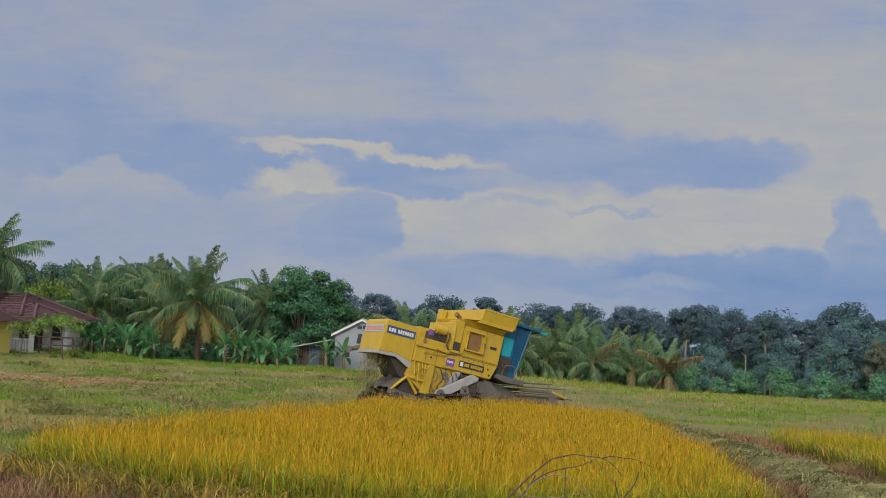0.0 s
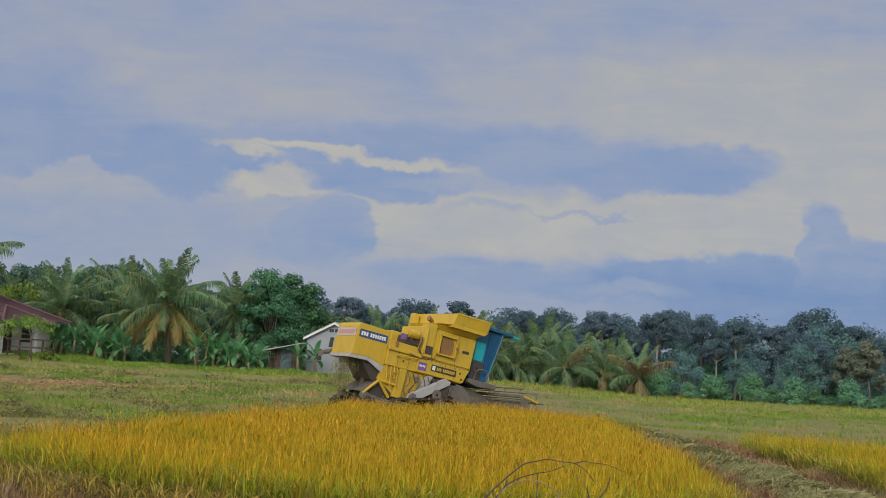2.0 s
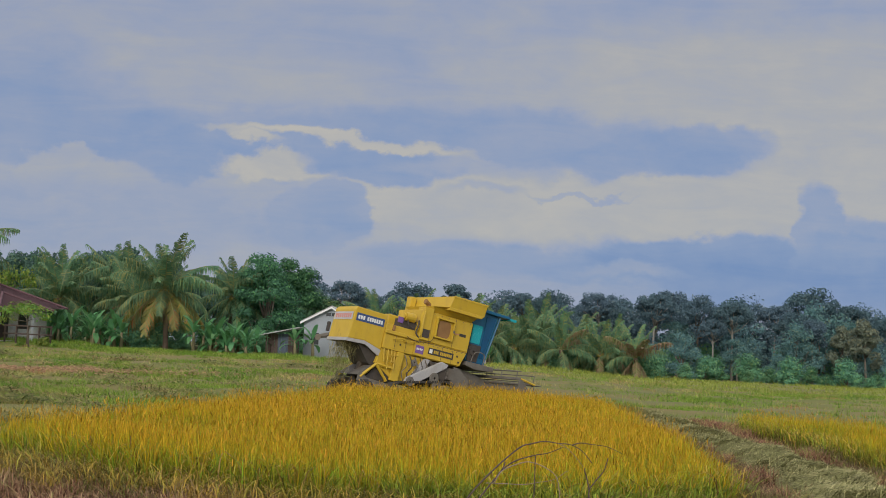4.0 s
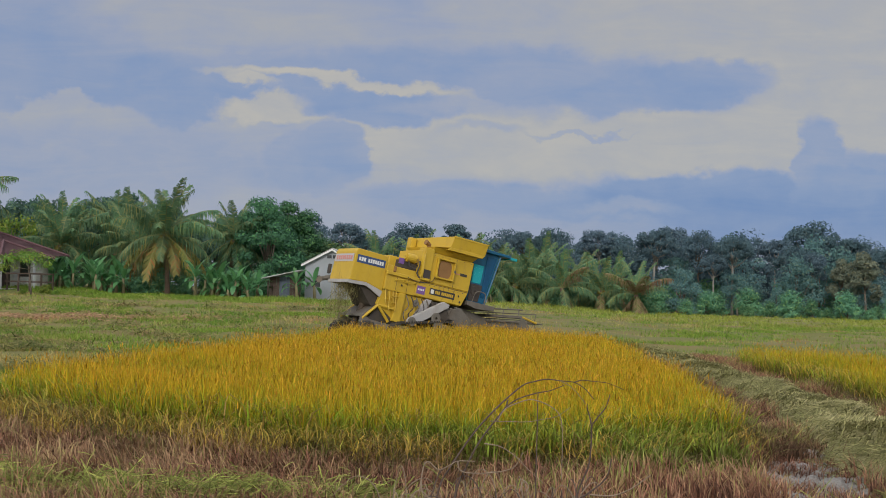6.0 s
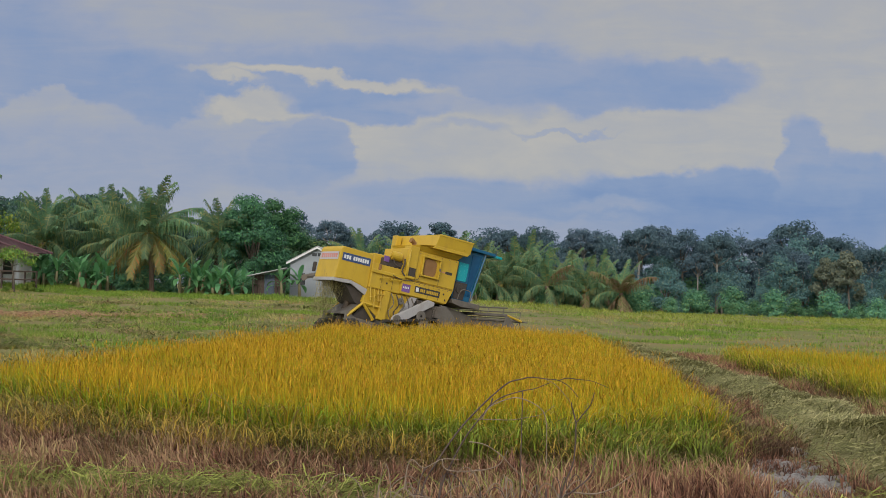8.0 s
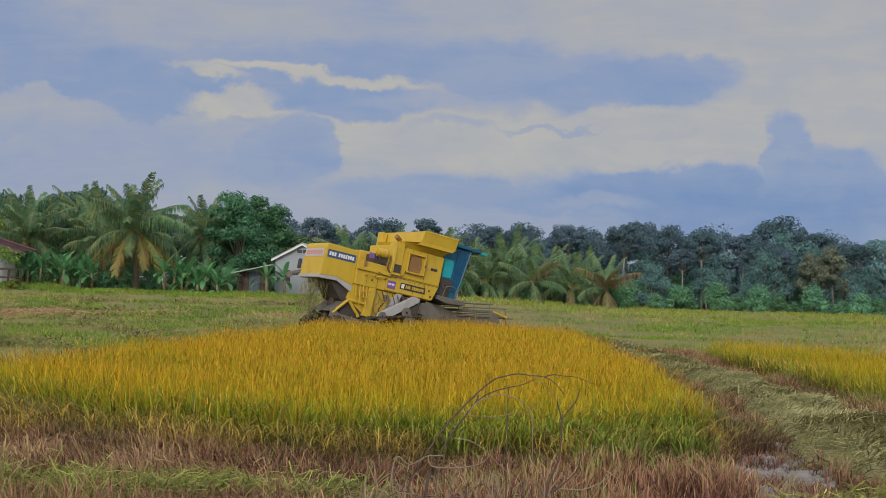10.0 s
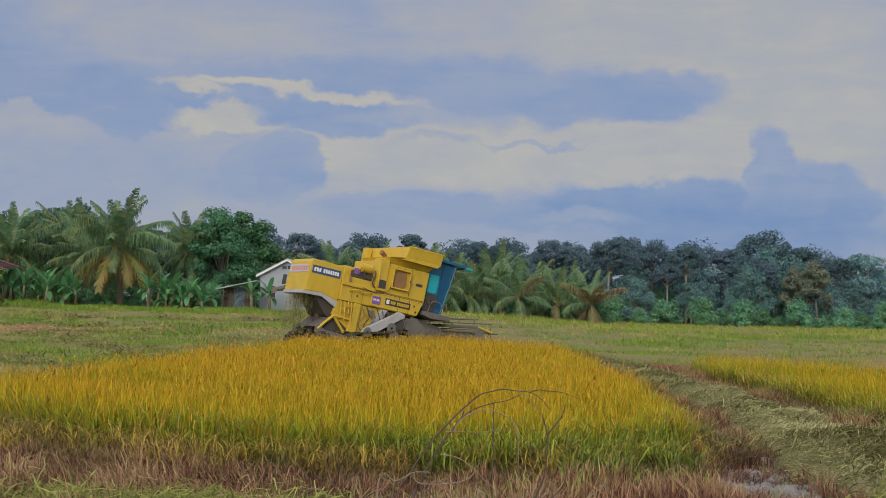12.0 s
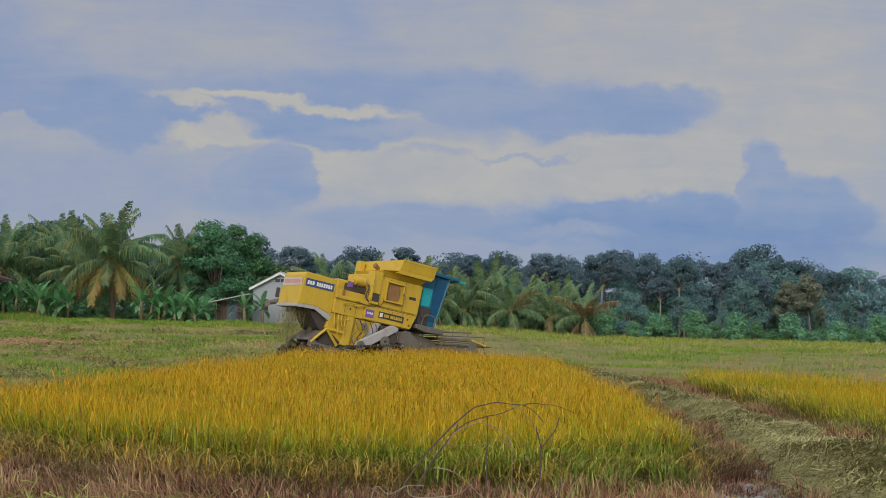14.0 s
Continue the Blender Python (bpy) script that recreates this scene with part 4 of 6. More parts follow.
# ---------------------------------------------------------------- the houses
def gable_house(name, m, label, width, depth, eave, ridge, wall_mat, roof_mat, windows, overhang=0.35):
    """Gable towards -y."""
    top = empty(name, m, label, "house")
    t = 0.15
    outline = [(-width / 2, -0.4), (width / 2, -0.4), (width / 2, eave), (0, ridge), (-width / 2, eave)]
    part("gable_wall", prism(outline, 0, t), wall_mat, top)
    part("gable_wall", prism(outline, depth - t, depth), wall_mat, top)
    for s in (-1, 1):
        part("side_wall", boxed(*(sorted((s * width / 2, s * (width / 2 - t)))), t + 0.003, depth - t - 0.003, -0.4, eave, bevel=0), wall_mat, top)
        slope = (ridge - eave) / (width / 2)
        xo = width / 2 + overhang
        zo = eave - overhang * slope
        roof = prism([(s * 0.001, ridge + 0.02), (s * xo, zo + 0.02), (s * xo, zo + 0.09), (s * 0.001, ridge + 0.09)], -overhang, depth + overhang)
        sheet = part("roof_sheet", roof, roof_mat, top)
        n = int(depth / 0.5)
        for i in range(n):
            y = -overhang + 0.2 + i * (depth + 2 * overhang - 0.4) / (n - 1)
            rib = prism([(s * 0.01, ridge + 0.09), (s * xo, zo + 0.09), (s * xo, zo + 0.12), (s * 0.01, ridge + 0.12)], y, y + 0.05)
            part("rib", rib, roof_mat, sheet)
        part("barge_board", prism([(s * 0.001, ridge - 0.12), (s * xo, zo - 0.12), (s * xo, zo + 0.015), (s * 0.001, ridge + 0.015)],
                                  -overhang - 0.03, -overhang), WHITE, top)
    for x, z, w, h in windows:
        win = part("window", boxed(x - w / 2 - 0.05, x + w / 2 + 0.05, -0.03, 0.0, z - h / 2 - 0.05, z + h / 2 + 0.05, bevel=0), wall_mat, top)
        part("pane", boxed(x - w / 2, x + w / 2, -0.036, -0.031, z - h / 2, z + h / 2, bevel=0), GLASS_DARK, win)
    return top


def hip_house():
    gx, gy = -34.9, 88.0
    z0 = float(ground_height(gx, gy)) - 0.05
    top = empty("bungalow", pose(gx, gy, z0, 0, 0, -22), "cream bungalow with a maroon tiled hip roof and a front porch", "house")
    w, d, h = 4.6, 3.6, 2.45
    part("wall", boxed(-w, 2.6, -d, -d + 0.15, -0.5, h, bevel=0), CREAM, top)
    part("wall", boxed(-w, 2.6, d - 0.15, d, -0.5, h, bevel=0), CREAM, top)
    part("wall", boxed(2.45, 2.6, -d + 0.153, d - 0.153, -0.5, h, bevel=0), CREAM, top)
    part("wall", boxed(-w, -w + 0.15, -d + 0.153, d - 0.153, -0.5, h, bevel=0), CREAM, top)
    part("plinth", boxed(-w - 0.1, w + 0.2, -d - 0.3, d, -0.55, 0.0, bevel=0.02), CREAM, top)

    def roof(x0, x1, y0, y1, ze, zr, name="roof"):
        bm = bmesh.new()
        half = (y1 - y0) / 2
        ym = (y0 + y1) / 2
        low = [bm.verts.new(p) for p in ((x0, y0, ze), (x1, y0, ze), (x1, y1, ze), (x0, y1, ze))]
        a, b = bm.verts.new((x0 + half * 0.85, ym, zr)), bm.verts.new((x1 - half * 0.85, ym, zr))
        for f in ((low[0], low[1], b, a), (low[1], low[2], b), (low[2], low[3], a, b), (low[3], low[0], a)):
            bm.faces.new(f)
        bmesh.ops.solidify(bm, geom=list(bm.faces), thickness=0.1)
        rf = part(name, bm, ROOF_RED, top)
        for p, q in ((low_p, r_p) for low_p, r_p in (((x0, y0, ze), (x0 + half * 0.85, ym, zr)), ((x1, y0, ze), (x1 - half * 0.85, ym, zr)), ((x1, y1, ze), (x1 - half * 0.85, ym, zr)))):
            part("hip_tile", tube([Vector(p) + Vector((0, 0, 0.05)), Vector(q) + Vector((0, 0, 0.05))], 0.09, 6), ROOF_RED, rf)
        n = 9
        for i in range(1, n):
            t = i / n
            yy, zz = y0 + (ym - y0) * t, ze + (zr - ze) * t
            xa, xb = x0 + half * 0.85 * t, x1 - half * 0.85 * t
            part("tile_course", boxed(xa + 0.05, xb - 0.05, yy - 0.03, yy + 0.02, zz - 0.02, zz + 0.03, bevel=0), ROOF_RED, rf)
        part("fascia", boxed(x0, x1, y0 - 0.03, y0 - 0.003, ze - 0.2, ze - 0.01, bevel=0), DARK_WOOD, top)

    roof(-w - 0.6, w - 0.6, -d - 0.6, d + 0.6, h, h + 1.7)
    roof(0.4, w + 0.9, -d - 0.9, 0.9, h - 0.25, h + 0.85, "porch_roof")
    for x, y in ((w + 0.1, -d - 0.1), (2.7, -d - 0.1), (w + 0.1, -0.4)):
        c = part("porch_column", boxed(x - 0.14, x + 0.14, y - 0.14, y + 0.14, -0.5, h - 0.3, bevel=0.02), WHITE, top)
        part("capital", boxed(x - 0.2, x + 0.2, y - 0.2, y + 0.2, h - 0.3, h - 0.18, bevel=0.02), WHITE, c)
    for x in (-3.2, -0.6, 1.6):
        win = part("window", boxed(x - 0.5, x + 0.5, -d - 0.05, -d - 0.002, 0.85, 2.0, bevel=0.01), DARK_WOOD, top)
        for s in (-1, 1):
            part("pane", boxed(x + s * 0.23 - 0.2, x + s * 0.23 + 0.2, -d - 0.06, -d - 0.051, 0.92, 1.93, bevel=0), GLASS_DARK, win)
    for y0, y1, z0, z1, mat in ((-2.7, -1.8, 0.85, 2.0, DARK_WOOD), (-1.2, -0.4, 0.0, 2.05, DARK_WOOD), (0.6, 1.6, 0.85, 2.0, DARK_WOOD)):
        win = part("window" if z0 else "door", boxed(2.602, 2.65, y0, y1, z0, z1, bevel=0.01), mat, top)
        part("pane", boxed(2.651, 2.66, y0 + 0.08, y1 - 0.08, z0 + 0.1 if z0 else 1.1, z1 - 0.1, bevel=0), GLASS_DARK, win)
    part("door", boxed(0.5, 1.0, -d - 0.05, -d - 0.002, 0.0, 2.0, bevel=0.01), DARK_WOOD, top)
    for i in range(7):
        part("baluster", tube([(2.95 + i * 0.26, -d - 0.1, 0.0), (2.95 + i * 0.26, -d - 0.1, 0.75)], 0.05, 6), WHITE, top)
    part("handrail", boxed(2.85, w, -d - 0.17, -d - 0.03, 0.75, 0.85, bevel=0.01), WHITE, top)
    # neighbour with the yellow wall
    nb = empty("annex", pose(-35.3, 79.6, float(ground_height(-35.3, 79.6)) - 0.1, 0, 0, -15), "yellow-walled annex with a maroon roof and dark posts", "house")
    part("wall", boxed(-3, 2.2, -2, -1.85, -0.5, 2.3, bevel=0), YELLOW_WALL, nb)
    part("wall", boxed(2.05, 2.2, -1.847, 2, -0.5, 2.3, bevel=0), YELLOW_WALL, nb)
    bm = bmesh.new()
    v = [bm.verts.new(p) for p in ((-3.6, -2.7, 2.3), (3.0, -2.7, 2.3), (3.0, 2.6, 2.3), (-3.6, 2.6, 2.3), (-1.2, 0, 3.7), (0.6, 0, 3.7))]
    for f in ((0, 1, 5, 4), (1, 2, 5), (2, 3, 4, 5), (3, 0, 4)):
        bm.faces.new([v[i] for i in f])
    bmesh.ops.solidify(bm, geom=list(bm.faces), thickness=0.1)
    part("roof", bm, ROOF_RED, nb)
    for x in (2.6, 1.2):
        part("post", boxed(x - 0.12, x + 0.12, -2.5, -2.26, -0.5, 2.3, bevel=0.02), DARK_WOOD, nb)
    fence = empty("porch_fence", pose(-29.4, 82.6, float(ground_height(-29.4, 82.6)), 0, 0, -15), "dark wooden rail fence in front of the bungalow", "fence")
    for i in range(5):
        part("post", boxed(-2.2 + i * 0.9, -2.1 + i * 0.9, -0.05, 0.05, -0.3, 1.3, bevel=0.01), DARK_WOOD, fence)
    for z in (0.65, 1.2):
        part("rail", boxed(-2.3, 1.6, -0.09, -0.052, z, z + 0.1, bevel=0.01), DARK_WOOD, fence)


def small_houses():
    z = float(ground_height(-10.6, 96)) - 0.05
    gable_house("white_house", pose(-10.55, 96, z), "bluish-white house with a shallow gable roof beside the banana plants", 4.2, 6, 3.0, 4.15,
                WHITE_WALL, TIN, [(-0.22, 3.55, 0.36, 0.26), (0.22, 3.55, 0.36, 0.26), (-1.2, 1.6, 0.6, 0.9), (0.9, 1.6, 0.8, 1.0)], 0.3)
    z = float(ground_height(-2.4, 112)) - 0.05
    gable_house("grey_house", pose(-3.4, 114, z, 0, 0, -62), "grey-brown rendered house with a low tin roof", 4.0, 5.2, 2.5, 3.3,
                GREY_WALL, TIN, [(0.6, 1.75, 0.45, 0.5)], 0.25)
    z = float(ground_height(-13.9, 93))
    shed = empty("shed", pose(-13.9, 93.2, z), "small dark shed with faded blue boards and a lean-to tin roof", "shed")
    for i in range(8):
        part("board", boxed(-1.1 + i * 0.26, -0.86 + i * 0.26, 0, 0.04, 0, 1.75, bevel=0), BLUE_BOARD if 2 < i < 6 else DARK_WOOD, shed)
    for s in (-1.12, 1.0):
        part("side_wall", boxed(s, s + 0.06, 0.045, 1.8, 0, 1.7, bevel=0), DARK_WOOD, shed)
        part("post", boxed(s - 0.02, s + 0.08, -0.75, -0.65, -0.2, 1.5 + 0.25 * (s + 1.1), bevel=0.01), DARK_WOOD, shed)
    roof = part("roof_sheet", prism([(-1.6, 1.55), (1.4, 2.25), (1.4, 2.30), (-1.6, 1.60)], -0.9, 2.0), TIN, shed)
    for i in range(10):
        y = -0.85 + i * 0.3
        part("rib", prism([(-1.6, 1.605), (1.4, 2.305), (1.4, 2.33), (-1.6, 1.63)], y, y + 0.05), TIN, roof)


hip_house()
small_houses()


# ---------------------------------------------------------------- the combine harvester
def lettering_bars(parent, x0, x1, z0, z1, y, count, mat, gap=0.28):
    """A line of unreadable or left-out writing as plain bars."""
    step = (x1 - x0) / count
    for i in range(count):
        part("bar", boxed(x0 + i * step, x0 + (i + 1 - gap) * step, y - 0.004, y, z0, z1, bevel=0), mat, parent)


def build_combine():
    m = pose(-2.2, 44.9, -0.05, 0, 10.3, 33) @ Matrix.Diagonal((0.91, 1.03, 1.03, 1))
    c = empty("combine_harvester", m, "yellow combine harvester with a blue cab, tilted nose-down in the rice", "combine harvester")
    W = 0.85
    # rear straw hood
    hood = part("rear_hood", prism([(-3.43, 1.80), (-3.35, 2.82), (-3.28, 2.93), (-1.92, 2.90), (-1.92, 1.66), (-2.7, 1.84)], -0.76, 0.76, 0.03), YELLOW, c)
    part("hood_trim", prism([(-3.45, 1.69), (-3.45, 1.80), (-2.7, 1.84), (-1.93, 1.66), (-1.93, 1.42), (-2.65, 1.72)], -0.765, -0.70), GREY_PAINT, hood)
    part("hood_trim", prism([(-3.45, 1.69), (-3.45, 1.80), (-2.7, 1.84), (-1.93, 1.66), (-1.93, 1.42), (-2.65, 1.72)], 0.70, 0.765), GREY_PAINT, hood)
    part("hood_trim", boxed(-3.47, -3.44, -0.765, 0.765, 1.70, 1.81, bevel=0.008), GREY_PAINT, hood)
    for x in (-2.9, -2.4):
        part("seam", boxed(x, x + 0.012, -0.764, -0.758, 1.75, 2.88, bevel=0), YELLOW, hood)
    decal = part("decal", boxed(-3.26, -2.0, -0.768, -0.7625, 2.45, 2.72, bevel=0), NAVY, hood, "navy maker's decal")
    lettering_bars(decal, -3.19, -2.86, 2.52, 2.65, -0.7685, 3, WHITE, 0.22)
    lettering_bars(decal, -2.78, -2.06, 2.52, 2.65, -0.7685, 7, WHITE, 0.22)
    label = part("decal", boxed(-3.395, -3.380, -0.68, 0.68, 2.45, 2.72, bevel=0), PALE_PINK, hood, "faded grey rear decal")
    for i in range(8):
        part("bar", boxed(-3.402, -3.3955, -0.6 + i * 0.15, -0.6 + i * 0.15 + 0.11, 2.51, 2.66, bevel=0), RED_INK, label)
    # filled dark prism, its colour standing for the shade inside the open chute
    part("chute", prism([(-3.0, 1.76), (-1.95, 1.55), (-1.95, 1.0), (-2.3, 1.15), (-2.75, 1.6)], -0.62, 0.62), DARK_STEEL, c)
    part("spreader_arm", tube([(-3.3, 0.9, 1.9), (-3.75, 0.95, 1.75), (-3.9, 0.7, 1.7)], [0.09, 0.08, 0.12], 8), DULL_STEEL, c)
    part("rear_lamp", boxed(-3.50, -3.40, 0.80, 0.96, 2.0, 2.35, bevel=0.03), DARK_STEEL, c)
    # main body
    part("side_panel", prism([(-1.92, 1.75), (-1.92, 2.36), (-0.45, 2.36), (-0.45, 3.42), (2.02, 3.42), (1.98, 2.3), (1.68, 1.75)], -W, W, 0.03), YELLOW, c)
    part("belt_ledge", boxed(-1.95, -0.4, -W - 0.08, -W - 0.003, 2.28, 2.40, bevel=0.02), YELLOW, c)
    part("lower_panel", prism([(-0.55, 1.78), (-0.55, 2.30), (1.93, 2.30), (1.70, 1.78)], -W - 0.06, -W - 0.003, 0.015), YELLOW, c)
    part("upper_panel", prism([(0.05, 2.34), (0.0, 3.40), (1.98, 3.40), (1.93, 2.34)], -W - 0.04, -W - 0.003, 0.015), YELLOW, c)
    part("corner_post", prism([(-0.48, 2.36), (-0.42, 3.52), (0.0, 3.52), (0.0, 2.36)], -W - 0.10, -W + 0.35, 0.02), YELLOW, c)
    # screened opening with its frame
    bm = bmesh.new()
    x0, x1, z0, z1 = 0.22, 1.08, 2.55, 3.28
    for a in ((x0, x1, z0, z0 + 0.05), (x0, x1, z1 - 0.05, z1), (x0, x0 + 0.05, z0 + 0.051, z1 - 0.051), (x1 - 0.05, x1, z0 + 0.051, z1 - 0.051)):
        box(bm, a[0], a[1], -W - 0.16, -W - 0.045, a[2], a[3], 0.008)
    frame_ob = part("screen_frame", bm, YELLOW, c)
    bm = bmesh.new()
    ring = [bm.verts.new((0.64 + 0.30 * math.copysign(abs(math.cos(t)) ** 0.6, math.cos(t)), -W - 0.075, 2.90 + 0.31 * math.copysign(abs(math.sin(t)) ** 0.6, math.sin(t)) + (0.0 if math.sin(t) > 0 else -0.0)))
            for t in (2 * math.pi * i / 28 for i in range(28))]
    face = bm.faces.new(ring)
    ext = bmesh.ops.extrude_face_region(bm, geom=[face])
    for v in ext["geom"]:
        if isinstance(v, bmesh.types.BMVert):
            v.co.y += 0.03
    bmesh.ops.recalc_face_normals(bm, faces=bm.faces)
    part("screen", bm, RUST_MESH, frame_ob, "rusty radiator screen")
    plate = part("decal", boxed(0.12, 1.32, -W - 0.068, -W - 0.062, 1.93, 2.16, bevel=0), BLACK, c, "black maker's decal")
    lettering_bars(plate, 0.38, 0.62, 1.99, 2.10, -W - 0.069, 3, YELLOW, 0.22)
    lettering_bars(plate, 0.68, 1.26, 1.99, 2.10, -W - 0.069, 7, YELLOW, 0.22)
    part("badge", boxed(0.17, 0.31, -W - 0.073, -W - 0.069, 1.97, 2.12, bevel=0), WHITE, plate)
    part("decal", boxed(1.42, 1.74, -W - 0.047, -W - 0.041, 2.83, 2.93, bevel=0), BLACK, c, "small black model plate")
    part("decal", boxed(1.12, 1.40, -W - 0.047, -W - 0.041, 2.86, 2.89, bevel=0), RED_INK, c)
    sticker = part("decal", boxed(-0.48, -0.10, -W - 0.068, -W - 0.062, 1.86, 2.14, bevel=0), VIOLET, c, "violet sticker")
    lettering_bars(sticker, -0.44, -0.14, 1.98, 2.05, -W - 0.069, 4, WHITE)
    for x, z in ((1.5, 2.1), (1.6, 1.9), (-1.2, 2.0)):
        part("reflector", boxed(x - 0.035, x + 0.035, -W - 0.08, -W - 0.062, z - 0.035, z + 0.035, bevel=0.01), DARK_STEEL, c)
    for x in (-1.5, -1.0):
        part("grab_rail", tube(curve_points([(x, -W - 0.02, 2.10), (x, -W - 0.12, 2.16), (x + 0.4, -W - 0.12, 2.20), (x + 0.4, -W - 0.02, 2.14)], 4), 0.018, 6), YELLOW, c)
    # seams, hinges and bolts on the flank
    for x in (-1.45, -0.95, 0.75, 1.25):
        part("seam", boxed(x, x + 0.014, -W - 0.063, -W - 0.0605, 1.80, 2.27, bevel=0), DARK_STEEL, c)
    part("seam", boxed(-0.5, 1.92, -W - 0.0645, -W - 0.0605, 2.285, 2.30, bevel=0), DARK_STEEL, c)
    part("seam", boxed(1.15, 1.165, -W - 0.0445, -W - 0.0405, 2.36, 3.38, bevel=0), DARK_STEEL, c)
    for i in range(10):
        x = -0.4 + 0.23 * i
        part("bolt", tube([(x, -W - 0.061, 2.24), (x, -W - 0.078, 2.24)], 0.016, 6), DULL_STEEL, c)
    for i in range(6):
        part("bolt", tube([(0.1 + 0.35 * i, -W - 0.041, 3.34), (0.1 + 0.35 * i, -W - 0.056, 3.34)], 0.016, 6), DULL_STEEL, c)
    part("hand_rail", tube(curve_points([(-0.42, -W - 0.12, 2.45), (-0.46, -W - 0.2, 2.6), (-0.46, -W - 0.2, 3.2), (-0.40, -W - 0.12, 3.35)], 5), 0.018, 6), YELLOW, c)
    part("cable", tube(curve_points([(-1.0, -W - 0.09, 2.33), (-0.5, -W - 0.1, 2.25), (0.1, -W - 0.1, 2.38), (0.22, -W - 0.1, 2.6)], 6), 0.012, 5), DARK_STEEL, c)
    part("latch", boxed(1.02, 1.10, -W - 0.18, -W - 0.161, 2.86, 2.96, bevel=0.008), DULL_STEEL, c)
    # no hole here: a thin dark sheet drawn as the shade in one
    part("opening", boxed(-0.34, -0.02, -W - 0.104, -W - 0.1005, 2.45, 2.75, bevel=0), DARK_STEEL, c)
    # undercarriage clutter
    for i in range(9):
        x = -0.9 + 0.24 * i
        part("hose", tube(curve_points([(x, -W - 0.05, 1.70), (x + 0.12, -W - 0.16, 1.35), (x - 0.05, -W - 0.14, 1.05), (x + 0.2, -W - 0.05, 0.75)], 5), 0.02 + 0.006 * (i % 3), 6), DARK_STEEL if i % 2 else DULL_STEEL, c)
    part("belt_cover", boxed(0.55, 1.05, -W - 0.22, -W - 0.13, 1.10, 1.48, bevel=0.05), DARK_STEEL, c)
    part("tool_box", boxed(1.15, 1.5, -W - 0.12, -W + 0.05, 1.2, 1.62, bevel=0.03), DULL_STEEL, c)
    # engine deck
    part("deck", boxed(-1.92, -0.46, -W + 0.05, W, 2.365, 2.62, bevel=0.02), YELLOW, c)
    part("engine_cover", boxed(-1.5, -0.5, -0.15, W, 2.63, 3.05, bevel=0.04), YELLOW, c)
    part("engine_block", boxed(-1.2, -0.48, -0.62, -0.16, 2.63, 2.95, bevel=0.04), DARK_STEEL, c)
    can = part("air_filter", tube([(-1.05, -0.62, 3.05), (-0.62, -0.62, 3.05)], 0.16, 14), YELLOW, c)
    part("cap", tube([(-1.13, -0.62, 3.05), (-1.055, -0.62, 3.05)], 0.10, 12), YELLOW, can)
    part("hose", tube(curve_points([(-0.95, -0.70, 2.95), (-0.95, -0.84, 2.75), (-0.7, -0.86, 2.68), (-0.55, -0.75, 2.85)], 5), 0.022, 6), DARK_STEEL, c)
    part("hose", tube(curve_points([(-0.5, -0.8, 3.0), (-0.56, -0.92, 2.8), (-0.6, -0.90, 2.55), (-0.45, -0.93, 2.40)], 5), 0.03, 6), DARK_STEEL, c)
    part("exhaust", tube([(0.15, -0.3, 3.45), (0.1, -0.32, 3.72), (-0.1, -0.36, 3.80)], [0.09, 0.09, 0.10], 10), RUST_MESH, c)
    part("pump", boxed(-1.62, -1.52, -W - 0.02, -W + 0.1, 2.42, 2.62, bevel=0.02), RUST_MESH, c)
    part("decal", boxed(-1.35, -1.10, -0.64, -0.625, 2.78, 2.98, bevel=0), VIOLET, c)
    part("chimney_box", boxed(0.25, 0.52, 1.25, 1.55, 3.43, 4.08, bevel=0.03), YELLOW, c)
    # grain tank with its flared rim
    bm = bmesh.new()
    rings = []
    for z, xa, xb, w in ((3.43, 0.10, 1.95, 0.80), (3.62, -0.05, 2.10, 0.95), (3.70, 0.55, 2.24, 1.18), (4.12, 0.62, 2.26, 1.25), (4.12, 0.67, 2.21, 1.20), (3.60, 0.6, 2.0, 0.9)):
        far = w + (0.5 if z > 3.65 else 0.1)
        rings.append([bm.verts.new(p) for p in ((xa, -w, z), (xb, -w, z), (xb, far, z), (xa, far, z))])
    for a, b in zip(rings, rings[1:]):
        for i in range(4):
            bm.faces.new((a[i], a[(i + 1) % 4], b[(i + 1) % 4], b[i]))
    bm.faces.new(rings[-1])
    bmesh.ops.recalc_face_normals(bm, faces=bm.faces)
    tank = part("grain_tank", bm, YELLOW, c)
    for y in (-1.262, 1.735):
        part("rim", boxed(0.60, 2.28, y - 0.0, y + 0.03, 4.08, 4.14, bevel=0.008), YELLOW, tank)
    part("tank_lip", prism([(0.45, 3.60), (0.56, 3.71), (2.22, 3.71), (2.12, 3.60)], -1.19, -0.80, 0.01), YELLOW, tank)
    for x in (1.0, 1.45, 1.9):
        part("rivet", tube([(x, -1.232, 3.8), (x, -1.245, 3.8)], 0.02, 6), YELLOW, tank)
    # lower threshing housing
    part("sieve_box", prism([(-2.05, 1.20), (-1.9, 1.74), (0.2, 1.74), (0.0, 1.10), (-0.55, 0.75), (-1.25, 0.78)], -W + 0.08, W - 0.08, 0.02), YELLOW, c)
    # solid dark block in place of the shaded void behind the sieve frame
    part("sieve_void_fill", prism([(-2.35, 0.62), (-2.0, 1.08), (-1.3, 1.10), (-1.2, 0.60)], -W + 0.12, W - 0.12, 0.02), DARK_STEEL, c)
